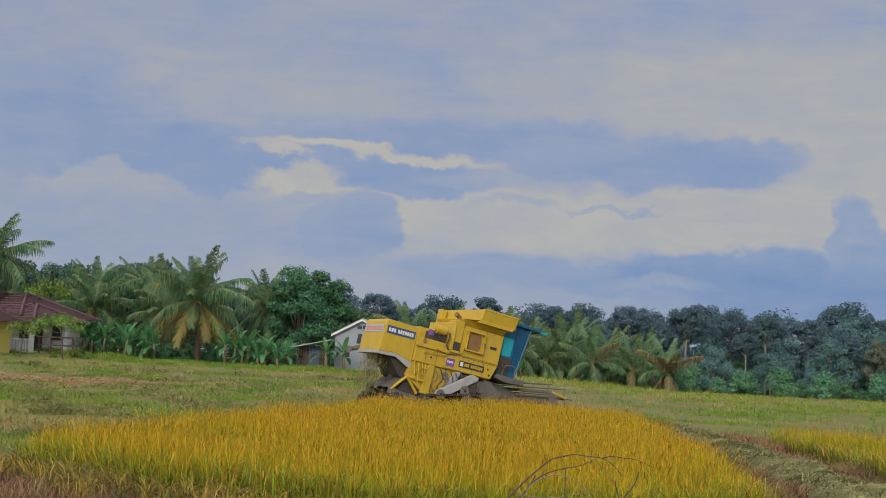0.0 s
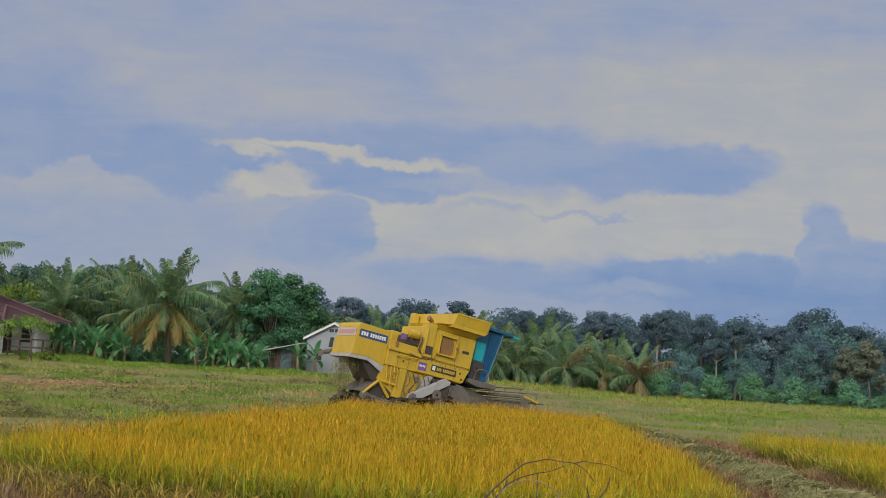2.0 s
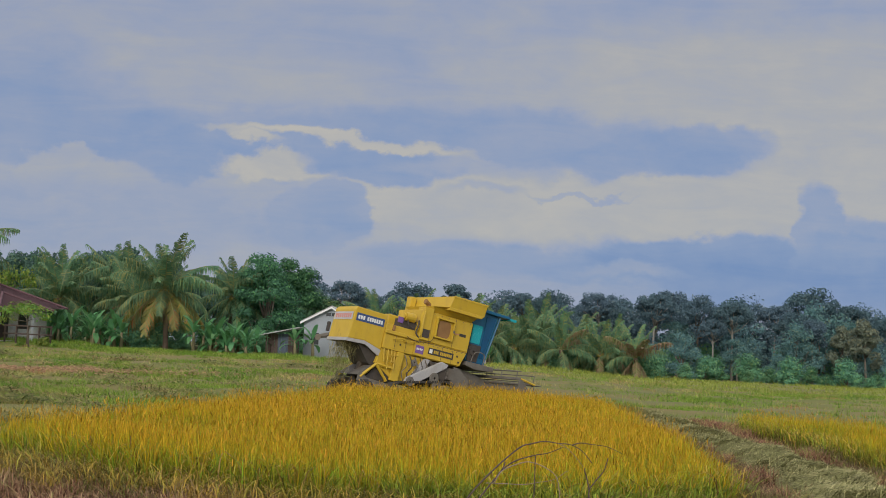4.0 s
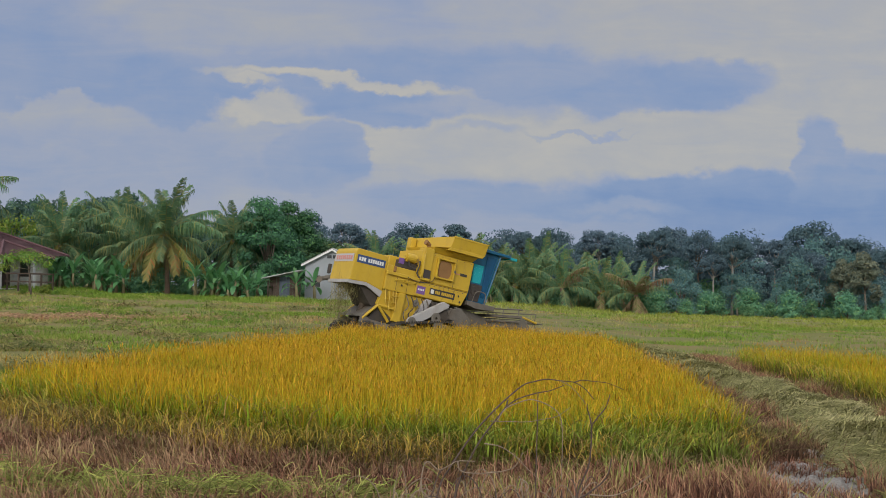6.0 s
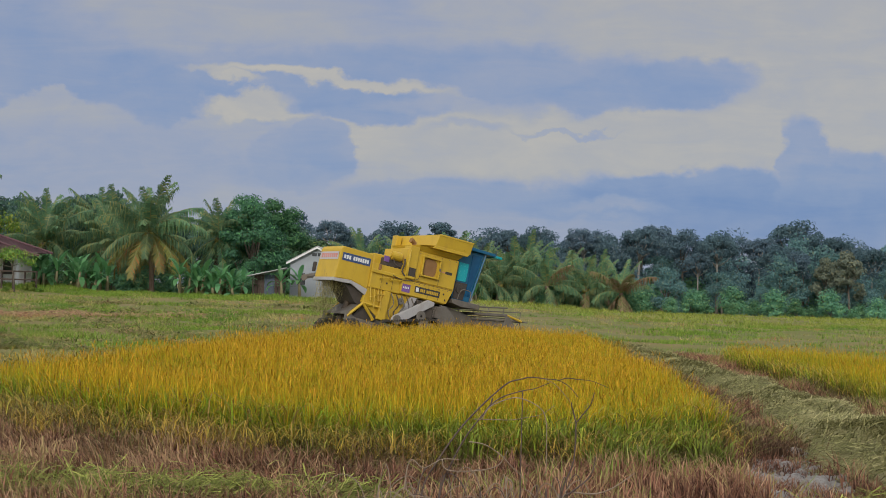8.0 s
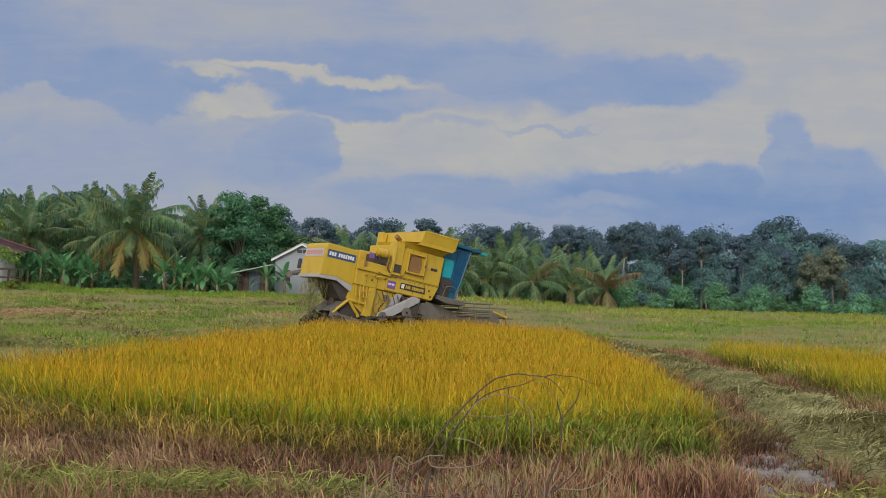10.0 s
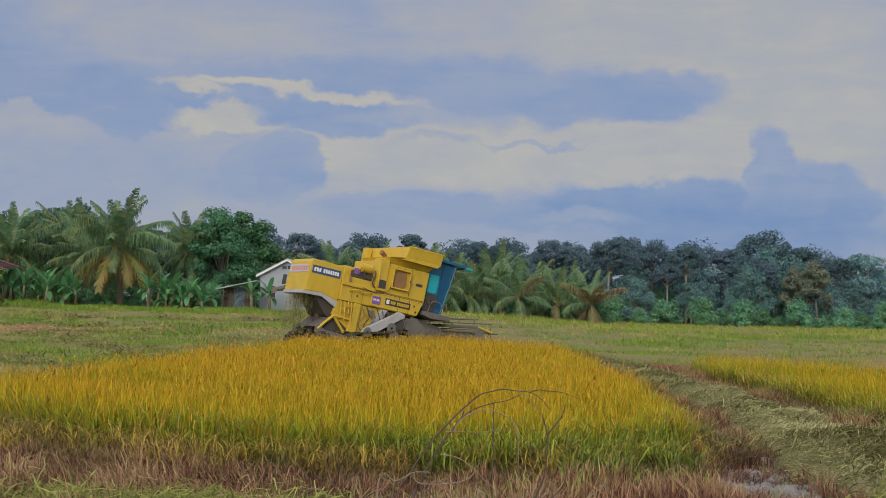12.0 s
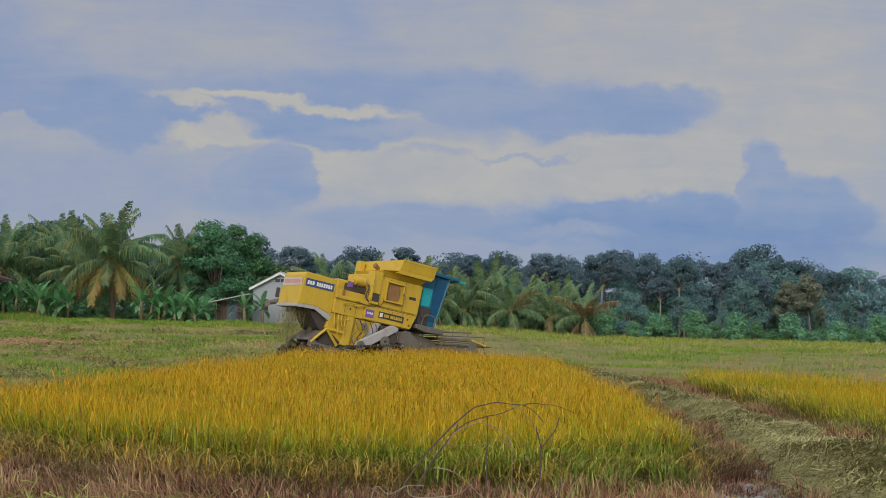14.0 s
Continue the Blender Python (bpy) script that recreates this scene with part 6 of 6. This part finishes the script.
def build_foreground():
    # wet mud patch
    xs, ys = np.linspace(2.9, 4.7, 90), np.linspace(10.9, 15.5, 190)
    X, Y = np.meshgrid(xs, ys)
    Z = ground_height(X, Y) + 0.03 + rng.normal(0, 0.007, X.shape)
    for k in range(14):
        a, f = rng.uniform(0, 3.14), rng.uniform(5, 30)
        Z = Z + 0.15 / f * np.sin(f * (X * np.cos(a) + Y * np.sin(a)) + rng.uniform(0, 6) + 1.2 * np.sin(f * 0.4 * (Y * np.cos(a) - X * np.sin(a))))
    inn = inside(MUD_POLY, X.ravel(), Y.ravel()).reshape(X.shape)
    idx = np.arange(X.size).reshape(X.shape)
    F = np.stack([idx[:-1, :-1], idx[:-1, 1:], idx[1:, 1:], idx[1:, :-1]], -1)[inn[:-1, :-1]].reshape(-1, 4)
    tagged(quick("mud", np.stack([X, Y, Z], -1).reshape(-1, 3), F, MUD, smooth=True), "wet grey churned mud among the stubble", "mud", kind="structure")
    # red-brown stubble in front of the rice
    x, y = scatter(19000, -7.5, 8.5, 9.0, 19.5, (PLOT, PATH_POLY, MUD_POLY, STRIP))
    gx, gy = scatter(8000, 3.8, 8.0, 19.0, 36.0, (PLOT, PATH_POLY, STRIP))
    x, y = np.concatenate([x, gx]), np.concatenate([y, gy])
    x, y = np.repeat(x, 6), np.repeat(y, 6)
    n = len(x)
    x, y = x + rng.normal(0, 0.05, n), y + rng.normal(0, 0.05, n)
    tuft = np.clip(0.25 + 1.5 * (patchy(x, y, 0.55, 9) - 0.35) + 0.7 * (patchy(x, y, 1.7, 10) - 0.5), 0.1, 1.5)
    dense = rng.random(n) < 0.15 + tuft
    x, y, tuft = x[dense], y[dense], tuft[dense]
    n = len(x)
    V, F = blades(x, y, ground_height(x, y) - 0.01, rng.uniform(0.12, 0.36, n) * (0.55 + 0.75 * tuft), rng.uniform(0.008, 0.020, n), np.abs(rng.normal(0.40, 0.42, n)), 0.3, levels=2)
    tagged(quick("red_stubble", V, F, STUBBLE_RED), "short red-brown rice stubble with some green shoots", "stubble", kind="stuff")
    # heaps of cut green straw in the foreground
    n = 13000
    k = rng.choice([0, 1, 3, 4, 5, 7, 11, 12], n)
    hx, hy = np.array([-4.7, -4.1, -3.6, -3.1, -2.5, -2.0, -1.6, -0.9, -0.2, 0.5, 1.0, 4.4, 3.4, 1.5]), np.array([11.2, 10.6, 11.4, 10.7, 10.5, 11.0, 10.4, 10.9, 10.5, 10.8, 10.4, 11.2, 10.2, 10.6])
    cx, y = hx[k] + rng.normal(0, 0.26, n), hy[k] + rng.normal(0, 0.20, n)
    V, F = lying(cx, y, ground_height(cx, y) + np.abs(rng.normal(0.06, 0.09, n)), rng.uniform(0.10, 0.30, n), rng.uniform(0.006, 0.011, n), rng.normal(0.4, 0.9, n), rng.normal(0, 0.5, n))
    tagged(quick("cut_straw_heap", V, F, YOUNG_STRAW), "heaps of fresh green cut straw on the stubble", "straw", kind="stuff")
    x, y = scatter(15000, -7, 6, 9.2, 15.5, (PLOT, MUD_POLY))
    keep = rng.random(len(x)) < np.clip(0.35 - 0.22 * x, 0.12, 1.0)
    x, y = x[keep], y[keep]
    x, y = np.repeat(x, 2), np.repeat(y, 2)
    n = len(x)
    x, y = x + rng.normal(0, 0.05, n), y + rng.normal(0, 0.05, n)
    swirl = 6.28 * patchy(x, y, 0.7, 11) + rng.normal(0, 0.5, n)
    V, F = blades(x, y, ground_height(x, y) + rng.uniform(0.0, 0.14, n) * patchy(x, y, 0.5, 12) * 1.6, rng.uniform(0.16, 0.40, n), rng.uniform(0.007, 0.014, n),
                  np.abs(rng.normal(0.9, 0.5, n)), 1.0, heading=swirl, levels=2)
    tagged(quick("dry_straw_litter", V, F, PALE_STRAW), "dry reddish straw littered over the stubble", "straw", kind="stuff")
    # clods
    ico = np.array([(0, 0, 1), (0.9, 0, 0.1), (-0.3, 0.85, 0), (-0.3, -0.85, 0.05), (0.3, 0.5, 0.6), (0.35, -0.55, 0.55), (-0.65, 0.05, 0.5)])
    tri = np.array([(0, 4, 6), (0, 5, 4), (0, 6, 5), (1, 4, 5), (2, 6, 4), (3, 5, 6), (1, 2, 4), (3, 1, 5), (2, 3, 6)])
    cx, cy = scatter(3000, 2.9, 4.7, 10.9, 15.5)
    keep = inside(MUD_POLY, cx, cy)
    cx, cy = cx[keep], cy[keep]
    n = len(cx)
    size = rng.gamma(1.6, 0.010, n) + 0.006
    turn = rng.uniform(0, 6.28, n)
    px = ico[None, :, 0] * np.cos(turn)[:, None] - ico[None, :, 1] * np.sin(turn)[:, None]
    py = ico[None, :, 0] * np.sin(turn)[:, None] + ico[None, :, 1] * np.cos(turn)[:, None]
    V = np.stack([cx[:, None] + px * size[:, None] * 1.5, cy[:, None] + py * size[:, None],
                  (ground_height(cx, cy) + 0.02)[:, None] + ico[None, :, 2] * size[:, None]], -1) + rng.normal(0, 0.004, (n, 7, 3))
    F = (np.arange(n) * 7)[:, None, None] + tri[None]
    tagged(quick("mud_clods", V.reshape(-1, 3), F.reshape(-1, 3), MUD), "wet clods of churned grey mud", "mud", kind="stuff")
    n = 1500
    mx, my = scatter(n, 2.9, 4.7, 10.9, 15.5)
    keep = inside(MUD_POLY, mx, my) & (np.sin(mx * 3.1 + my * 2.3) > -0.3)
    mx, my = np.repeat(mx[keep], 5), np.repeat(my[keep], 5)
    n = len(mx)
    mx, my = mx + rng.normal(0, 0.06, n), my + rng.normal(0, 0.06, n)
    V, F = blades(mx, my, ground_height(mx, my), rng.uniform(0.06, 0.26, n), rng.uniform(0.006, 0.012, n), np.abs(rng.normal(0.6, 0.5, n)), 0.5, levels=2)
    tagged(quick("stubble_in_mud", V, F, STUBBLE_RED), "broken rice stubs standing in the mud", "stubble", kind="stuff")
    # left-hand cut plots
    x, y = scatter(24000, -24, -2, 15.5, 50, (PLOT,))
    bx, by = scatter(6000, -13, -4, 15.5, 30, (PLOT,))
    x, y = np.concatenate([x, bx]), np.concatenate([y, by])
    more = scatter(20000, -42, 2, 46, 90)
    right = scatter(20000, 4, 62, 34, 100, (PLOT, STRIP, PATH_POLY))
    far = scatter(15000, 2, 75, 92, 147)
    for (px, py), per, hmax, w, name, mat, label in (
            ((x, y), 6, 0.26, 0.016, "cut_stubble", STUBBLE_TAN, "tan and green rice stubble on the harvested plot"),
            (more, 5, 0.26, 0.03, "cut_stubble", STUBBLE_TAN, "tan and green rice stubble below the houses"),
            (right, 5, 0.28, 0.028, "cut_stubble", STUBBLE_TAN, "tan and green rice stubble across the open field"),
            (far, 4, 0.40, 0.06, "meadow_grass", MEADOW, "yellow-green grass along the far woods")):
        gx, gy = np.repeat(px, per), np.repeat(py, per)
        n = len(gx)
        gx, gy = gx + rng.normal(0, 0.12, n), gy + rng.normal(0, 0.12, n)
        row = np.sin((gy - 0.12 * gx + 0.5 * np.sin(gx * 0.3)) * 2.1 + 1.3 * np.sin(gx * 0.11))
        lush = np.clip(0.50 + 0.35 * row + 1.5 * (patchy(gx, gy, 1.3, 3) - 0.5) + 0.8 * (patchy(gx, gy, 5.0, 4) - 0.5), 0.08, 1.7)
        dense = rng.random(n) < 0.25 + lush
        gx, gy, lush = gx[dense], gy[dense], lush[dense]
        n = len(gx)
        V, F = blades(gx, gy, ground_height(gx, gy) - 0.02, rng.uniform(0.3, 1.0, n) * hmax * lush * 1.3, rng.uniform(w * 0.7, w * 1.5, n), np.abs(rng.normal(0.5, 0.5, n)), 0.4, levels=1)
        tagged(quick(name, V, F, mat), label, "stubble" if mat is STUBBLE_TAN else "grass", kind="stuff")
    # long fresh leaves at the near corner of the rice
    tx, ty = rng.uniform(-0.8, 3.9, 6000), rng.uniform(11.3, 17.5, 6000)
    gap = edge_distance(PLOT, tx, ty)
    reach = np.clip(0.5 + 0.28 * tx, 0.25, 1.3) * (0.75 + 0.35 * np.sin(tx * 3.7 + ty) + 0.2 * np.sin(tx * 9.1))
    keep = (np.where(inside(PLOT, tx, ty), gap * 2.2, gap) < reach) & ~inside(MUD_POLY, tx, ty) & (tx < 3.25)
    tx, ty, gap = np.repeat(tx[keep], 7), np.repeat(ty[keep], 7), np.repeat(gap[keep], 7)
    n = len(tx)
    tx, ty = tx + rng.normal(0, 0.06, n), ty + rng.normal(0, 0.06, n)
    V, F = blades(tx, ty, ground_height(tx, ty) - 0.02, np.clip(0.92 - 0.30 * gap, 0.3, 0.92) * rng.uniform(0.45, 1.0, n), rng.uniform(0.012, 0.028, n),
                  np.abs(rng.normal(0.25, 0.28, n)), 0.7)
    tagged(quick("fresh_leaves", V, F, LUSH), "long fresh green leaves at the corner of the rice", "rice", kind="stuff")
    # ripe and broken stalks fallen forward along the front of the plot
    tx, ty = rng.uniform(-7.2, 3.6, 30000), rng.uniform(12.0, 17.5, 30000)
    gap = edge_distance(PLOT, tx, ty) + 0.2 * np.sin(tx * 2.9) + 0.15 * np.sin(tx * 7.3 + ty)
    keep = ~inside(PLOT, tx, ty) & (gap < 0.75) & ~inside(MUD_POLY, tx, ty)
    tx, ty = tx[keep], ty[keep]
    n = len(tx)
    V, F = blades(tx, ty, ground_height(tx, ty) + rng.uniform(0.02, 0.30, n), rng.uniform(0.15, 0.42, n), rng.uniform(0.007, 0.014, n), rng.uniform(0.5, 1.6, n), 1.2)
    tagged(quick("fallen_stalks", V, F, OLD_GOLD), "broken yellow-brown rice stalks fallen in front of the plot", "rice", kind="stuff")
    # green regrowth in clumps on the harvested plots
    cx, cy = scatter(700, -38, -4, 17, 84, (PLOT,))
    row = np.round((cy - 0.12 * cx) / 2.6) * 2.6 + 0.12 * cx
    cy = np.where(rng.random(len(cx)) < 0.6, row + rng.normal(0, 0.25, len(cx)), cy)
    fx, fy = scatter(420, 6, 55, 40, 96)
    cx, cy = np.concatenate([cx, fx]), np.concatenate([cy, fy])
    keep = (edge_distance(PLOT, cx, cy) > 0.8) & ~inside(PLOT, cx, cy)
    cx, cy = np.repeat(cx[keep], 40), np.repeat(cy[keep], 40)
    n = len(cx)
    cx, cy = cx + rng.normal(0, 0.34, n), cy + rng.normal(0, 0.16, n)
    V, F = blades(cx, cy, ground_height(cx, cy) - 0.02, rng.uniform(0.10, 0.36, n), 0.008 + cy * 0.0004, np.abs(rng.normal(0.35, 0.35, n)), 0.5, levels=1)
    tagged(quick("green_regrowth", V, F, GRASS), "clumps of fresh green regrowth among the stubble rows", "grass", kind="stuff")
    # a strip of bare reddish straw and patches of lush grass
    n = 5500
    x, y = -21 + rng.normal(0, 3.6, n), rng.normal(0, 0.9, n)
    y = y + 57 + 0.2 * (x + 21)
    V, F = lying(x, y, ground_height(x, y) + rng.uniform(0.02, 0.12, n), rng.uniform(0.12, 0.35, n), np.full(n, 0.035), rng.normal(0.1, 0.9, n), rng.normal(0, 0.3, n))
    tagged(quick("reddish_straw", V, F, PALE_STRAW), "strip of dry reddish straw on the harvested plot", "straw", kind="stuff")
    centres = np.array([(-18.5, 62), (-14.6, 58), (-11, 51), (-13.5, 41), (-9.5, 35), (-16, 47), (-24, 70), (-8.5, 66), (12, 62), (17, 75), (24, 88), (9, 52), (33, 96)])
    pick = rng.integers(0, len(centres), 26000)
    x, y = centres[pick, 0] + rng.normal(0, 1.5, 26000), centres[pick, 1] + rng.normal(0, 1.1, 26000)
    keep = ~inside(PLOT, x, y) & (edge_distance(PLOT, x, y) > 0.4)
    x, y = x[keep], y[keep]
    n = len(x)
    V, F = blades(x, y, ground_height(x, y) - 0.02, rng.uniform(0.08, 0.30, n), 0.008 + y * 0.0005, np.abs(rng.normal(0.3, 0.35, n)), 0.4, levels=1)
    tagged(quick("grass_patches", V, F, GRASS), "patches of lush green grass on the harvested plots", "grass", kind="stuff")
    # broken rows of straw left behind by the harvester
    n = 52000
    line = rng.choice([21.5, 25.0, 29.0, 34.0, 39.5, 46.5, 54.0, 63.0, 73.0], n)
    x = np.where(line < 45, rng.uniform(-24, -2, n), rng.uniform(-40, 2, n))
    y = line + 0.13 * x + 0.5 * np.sin(x * 0.5 + line) + rng.normal(0, 0.35, n)
    lump = np.clip(np.sin(x * 1.1 + line * 3) + 0.6 * np.sin(x * 2.7 + line), 0, 1.6)
    keep = (rng.random(n) < 0.25 + 0.5 * lump) & ~inside(PLOT, x, y) & ~inside(STRIP, x, y) & (edge_distance(PLOT, x, y) > 0.5)
    x, y, lump = x[keep], y[keep], lump[keep]
    n = len(x)
    V, F = lying(x, y, ground_height(x, y) + rng.uniform(0.02, 0.10, n) + 0.16 * lump * rng.random(n), rng.uniform(0.10, 0.28, n), 0.006 + y * 0.0005, rng.normal(0.1, 1.0, n), rng.normal(0, 0.5, n))
    tagged(quick("straw_rows", V, F, STRAW_ROW), "broken rows of olive and tan straw on the harvested plots", "straw", kind="stuff")
    # brown broken stalks in the furrow between the plot and the straw
    fy = 14.8 + 26 * rng.beta(0.9, 1.4, 9000)
    fx = np.interp(fy, [14.8, 21.0, 29.5, 40.2], [3.75, 4.35, 4.85, 5.0]) + np.abs(rng.normal(0, 0.28, 9000))
    keep = np.abs(fx - path_centre(fy)) > path_half(fy) * 0.85
    fx, fy = np.repeat(fx[keep], 3), np.repeat(fy[keep], 3)
    n = len(fx)
    fx = fx + rng.normal(0, 0.04, n)
    V, F = blades(fx, fy, ground_height(fx, fy) - 0.02, rng.uniform(0.10, 0.38, n), rng.uniform(0.007, 0.015, n), np.abs(rng.normal(0.35, 0.35, n)), 0.4, levels=2)
    tagged(quick("furrow_stubble", V, F, FURROW), "dark brown broken rice stalks in the furrow beside the straw", "stubble", kind="stuff")
    # uncut remnants beside the straw track
    for x0, x1, y0, y1, h, mat, label in ((4.3, 6.2, 40.0, 45.5, 0.60, TANGLE, "ragged uncut tuft of green and brown rice"),
                                          (4.6, 5.9, 38.0, 41.0, 0.45, STUBBLE_RED, "dark red-brown broken rice at the end of the plot"),
                                          (7.0, 8.6, 35.5, 40.0, 0.42, STUBBLE_RED, "patch of dark red-brown stubble at the end of the rice strip"),
                                          (6.9, 7.8, 18.5, 27.0, 0.30, STUBBLE_RED, "red-brown stubble beside the straw track")):
        tx, ty = rng.uniform(x0, x1, 3500), rng.uniform(y0, y1, 3500)
        keep = ~inside(STRIP, tx, ty) & (((tx - (x0 + x1) / 2) / (x1 - x0)) ** 2 + ((ty - (y0 + y1) / 2) / (y1 - y0)) ** 2 < 0.22)
        tx, ty = tx[keep], ty[keep]
        n = len(tx)
        V, F = blades(tx, ty, ground_height(tx, ty) - 0.02, h * rng.uniform(0.4, 1.1, n), rng.uniform(0.012, 0.028, n), np.abs(rng.normal(0.35, 0.35, n)), 0.5, levels=2)
        tagged(quick("uncut_tuft", V, F, mat), label, "stubble", kind="stuff")
    # grass bank below the houses
    px, py = scatter(9000, -42, -4, 82, 92)
    gx, gy = np.repeat(px, 6), np.repeat(py, 6)
    n = len(gx)
    gx, gy = gx + rng.normal(0, 0.12, n), gy + rng.normal(0, 0.12, n)
    V, F = blades(gx, gy, ground_height(gx, gy) - 0.02, rng.uniform(0.08, 0.30, n) * np.clip(1.1 + 0.9 * np.sin(gx * 0.9 + gy) * np.sin(gx * 0.37), 0.3, 2.0), rng.uniform(0.02, 0.06, n), np.abs(rng.normal(0.4, 0.4, n)), 0.4, levels=1)
    tagged(quick("bank_grass", V, F, GRASS), "long green grass on the bank below the houses", "grass", kind="stuff")


build_straw_track()
build_foreground()


# ---------------------------------------------------------------- dead branch in the foreground
def build_branch():
    b = empty("dead_branch", pose(0.05, 9.6, 0.0), "bare arching dead branch with tangled vines in the stubble", "branch")

    def stem(pts, r0, r1, mat=TWIG, name="stem", parent=b):
        p = curve_points([Vector(q) for q in pts], 6)
        n = len(p)
        return part(name, tube(p, [r0 + (r1 - r0) * i / (n - 1) for i in range(n)], 6), mat, parent, smooth=True)

    main = stem([(-0.24, 0.0, -0.03), (-0.22, 0.0, 0.39), (-0.1, 0.01, 0.63), (0.06, 0.01, 0.87), (0.19, 0.02, 1.02), (0.3, 0.03, 1.13), (0.43, 0.04, 1.24), (0.52, 0.04, 1.27), (0.61, 0.05, 1.29), (0.72, 0.06, 1.28), (0.83, 0.07, 1.27), (0.92, 0.07, 1.22), (0.99, 0.08, 1.14)], 0.009, 0.003, TWIG, "stem")
    fork = stem([(-0.1, 0.06, -0.03), (-0.08, 0.06, 0.38), (-0.0, 0.05, 0.59), (0.06, 0.05, 0.72), (0.13, 0.04, 0.84), (0.21, 0.03, 0.95), (0.29, 0.03, 1.06), (0.31, 0.02, 1.12)], 0.01, 0.006, TWIG, "stem")
    stem([(0.29, 0.02, 1.06), (0.39, 0.03, 1.13), (0.54, 0.04, 1.18), (0.64, 0.05, 1.2), (0.76, 0.06, 1.25)], 0.006, 0.003, TWIG, "twig", fork)
    stem([(0.23, 0.02, 0.95), (0.29, 0.01, 1.05), (0.41, 0.0, 1.11), (0.5, -0.01, 1.13), (0.61, -0.02, 1.1), (0.7, -0.02, 1.04), (0.73, -0.03, 0.96), (0.74, -0.04, 0.82), (0.74, -0.05, 0.51)], 0.005, 0.003, PALE_TWIG, "twig", fork)
    stem([(0.83, 0.06, 1.27), (0.9, 0.07, 1.29), (0.99, 0.09, 1.28), (1.1, 0.1, 1.27), (1.23, 0.12, 1.22)], 0.005, 0.002, TWIG, "twig", main)
    stem([(0.72, 0.05, 1.28), (0.8, 0.07, 1.24), (0.88, 0.08, 1.16), (0.93, 0.1, 1.1)], 0.003, 0.002, PALE_TWIG, "twig", main)
    stem([(0.17, 0.02, 0.95), (0.32, 0.03, 0.95), (0.46, 0.04, 0.95), (0.57, 0.04, 0.97), (0.7, 0.05, 1.0), (0.8, 0.06, 1.07)], 0.004, 0.002, PALE_TWIG, "twig", main)
    stem([(0.53, 0.1, -0.03), (0.55, 0.1, 0.3), (0.55, 0.1, 0.53), (0.55, 0.1, 0.84), (0.55, 0.1, 1.18)], 0.007, 0.004, TWIG, "stem")
    side = stem([(0.86, 0.08, -0.03), (0.88, 0.08, 0.38), (0.96, 0.08, 0.61), (0.98, 0.09, 0.81), (0.98, 0.09, 0.92), (1.02, 0.09, 0.99), (1.09, 0.1, 1.08), (1.12, 0.1, 1.18)], 0.008, 0.004, TWIG, "stem")
    stem([(0.98, 0.09, 0.93), (0.96, 0.09, 1.01), (0.94, 0.08, 1.07), (0.94, 0.08, 1.1)], 0.007, 0.004, TWIG, "twig", side)
    stem([(0.82, -0.1, -0.03), (0.84, -0.1, 0.33), (0.95, -0.1, 0.43), (1.08, -0.1, 0.55), (1.12, -0.1, 0.7)], 0.009, 0.005, TWIG, "stem")
    stem([(0.95, -0.1, 0.42), (1.13, -0.07, 0.41), (1.28, -0.03, 0.46), (1.44, 0.0, 0.57)], 0.007, 0.004, PALE_TWIG, "vine")
    stem([(-0.30000000000000004, -0.1, -0.03), (-0.28, -0.1, 0.31), (-0.26, -0.08, 0.4), (-0.22, -0.07, 0.53), (-0.18, -0.05, 0.58)], 0.008, 0.005, TWIG, "stem")
    stem([(-0.36, -0.1, 0.4), (-0.34, -0.09, 0.58), (-0.3, -0.08, 0.63), (-0.22, -0.07, 0.57), (-0.13, -0.07, 0.61), (-0.07, -0.06, 0.64), (0.06, -0.05, 0.64)], 0.006, 0.004, PALE_TWIG, "vine")
    stem([(-0.07, -0.08, 0.64), (-0.06, -0.07, 0.58), (0.0, -0.05, 0.55), (0.15, -0.04, 0.55), (0.29, -0.03, 0.57), (0.38, -0.01, 0.61), (0.44, 0.0, 0.72)], 0.006, 0.004, PALE_TWIG, "vine")
    stem([(0.13, -0.04, 0.78), (0.26, -0.05, 0.76), (0.39, -0.06, 0.68), (0.48, -0.07, 0.59), (0.6, -0.08, 0.49)], 0.005, 0.003, PALE_TWIG, "vine")
    stem([(-0.35, -0.1, 0.49), (-0.34, -0.11, 0.4), (-0.3, -0.11, 0.36), (-0.15, -0.12, 0.35)], 0.005, 0.004, PALE_TWIG, "vine")
    stem([(0.42, -0.12, 0.43), (0.44, -0.12, 0.51), (0.48, -0.12, 0.46), (0.42, -0.12, 0.33)], 0.007, 0.005, PALE_TWIG, "vine")
    r = np.random.default_rng(5)
    for i in range(70):
        x, y = r.uniform(-0.6, 1.0), r.uniform(-0.3, 0.35)
        w, h = r.uniform(-0.5, 0.5), r.uniform(0.15, 0.55)
        pts = [(x, y, 0.0), (x + w * 0.2, y, h * 0.8), (x + w * 0.6, y + 0.05, h), (x + w, y + 0.08, h * r.uniform(0.2, 0.8))]
        stem(pts, 0.005, 0.003, PALE_TWIG if i % 3 else TWIG, "vine")


build_branch()
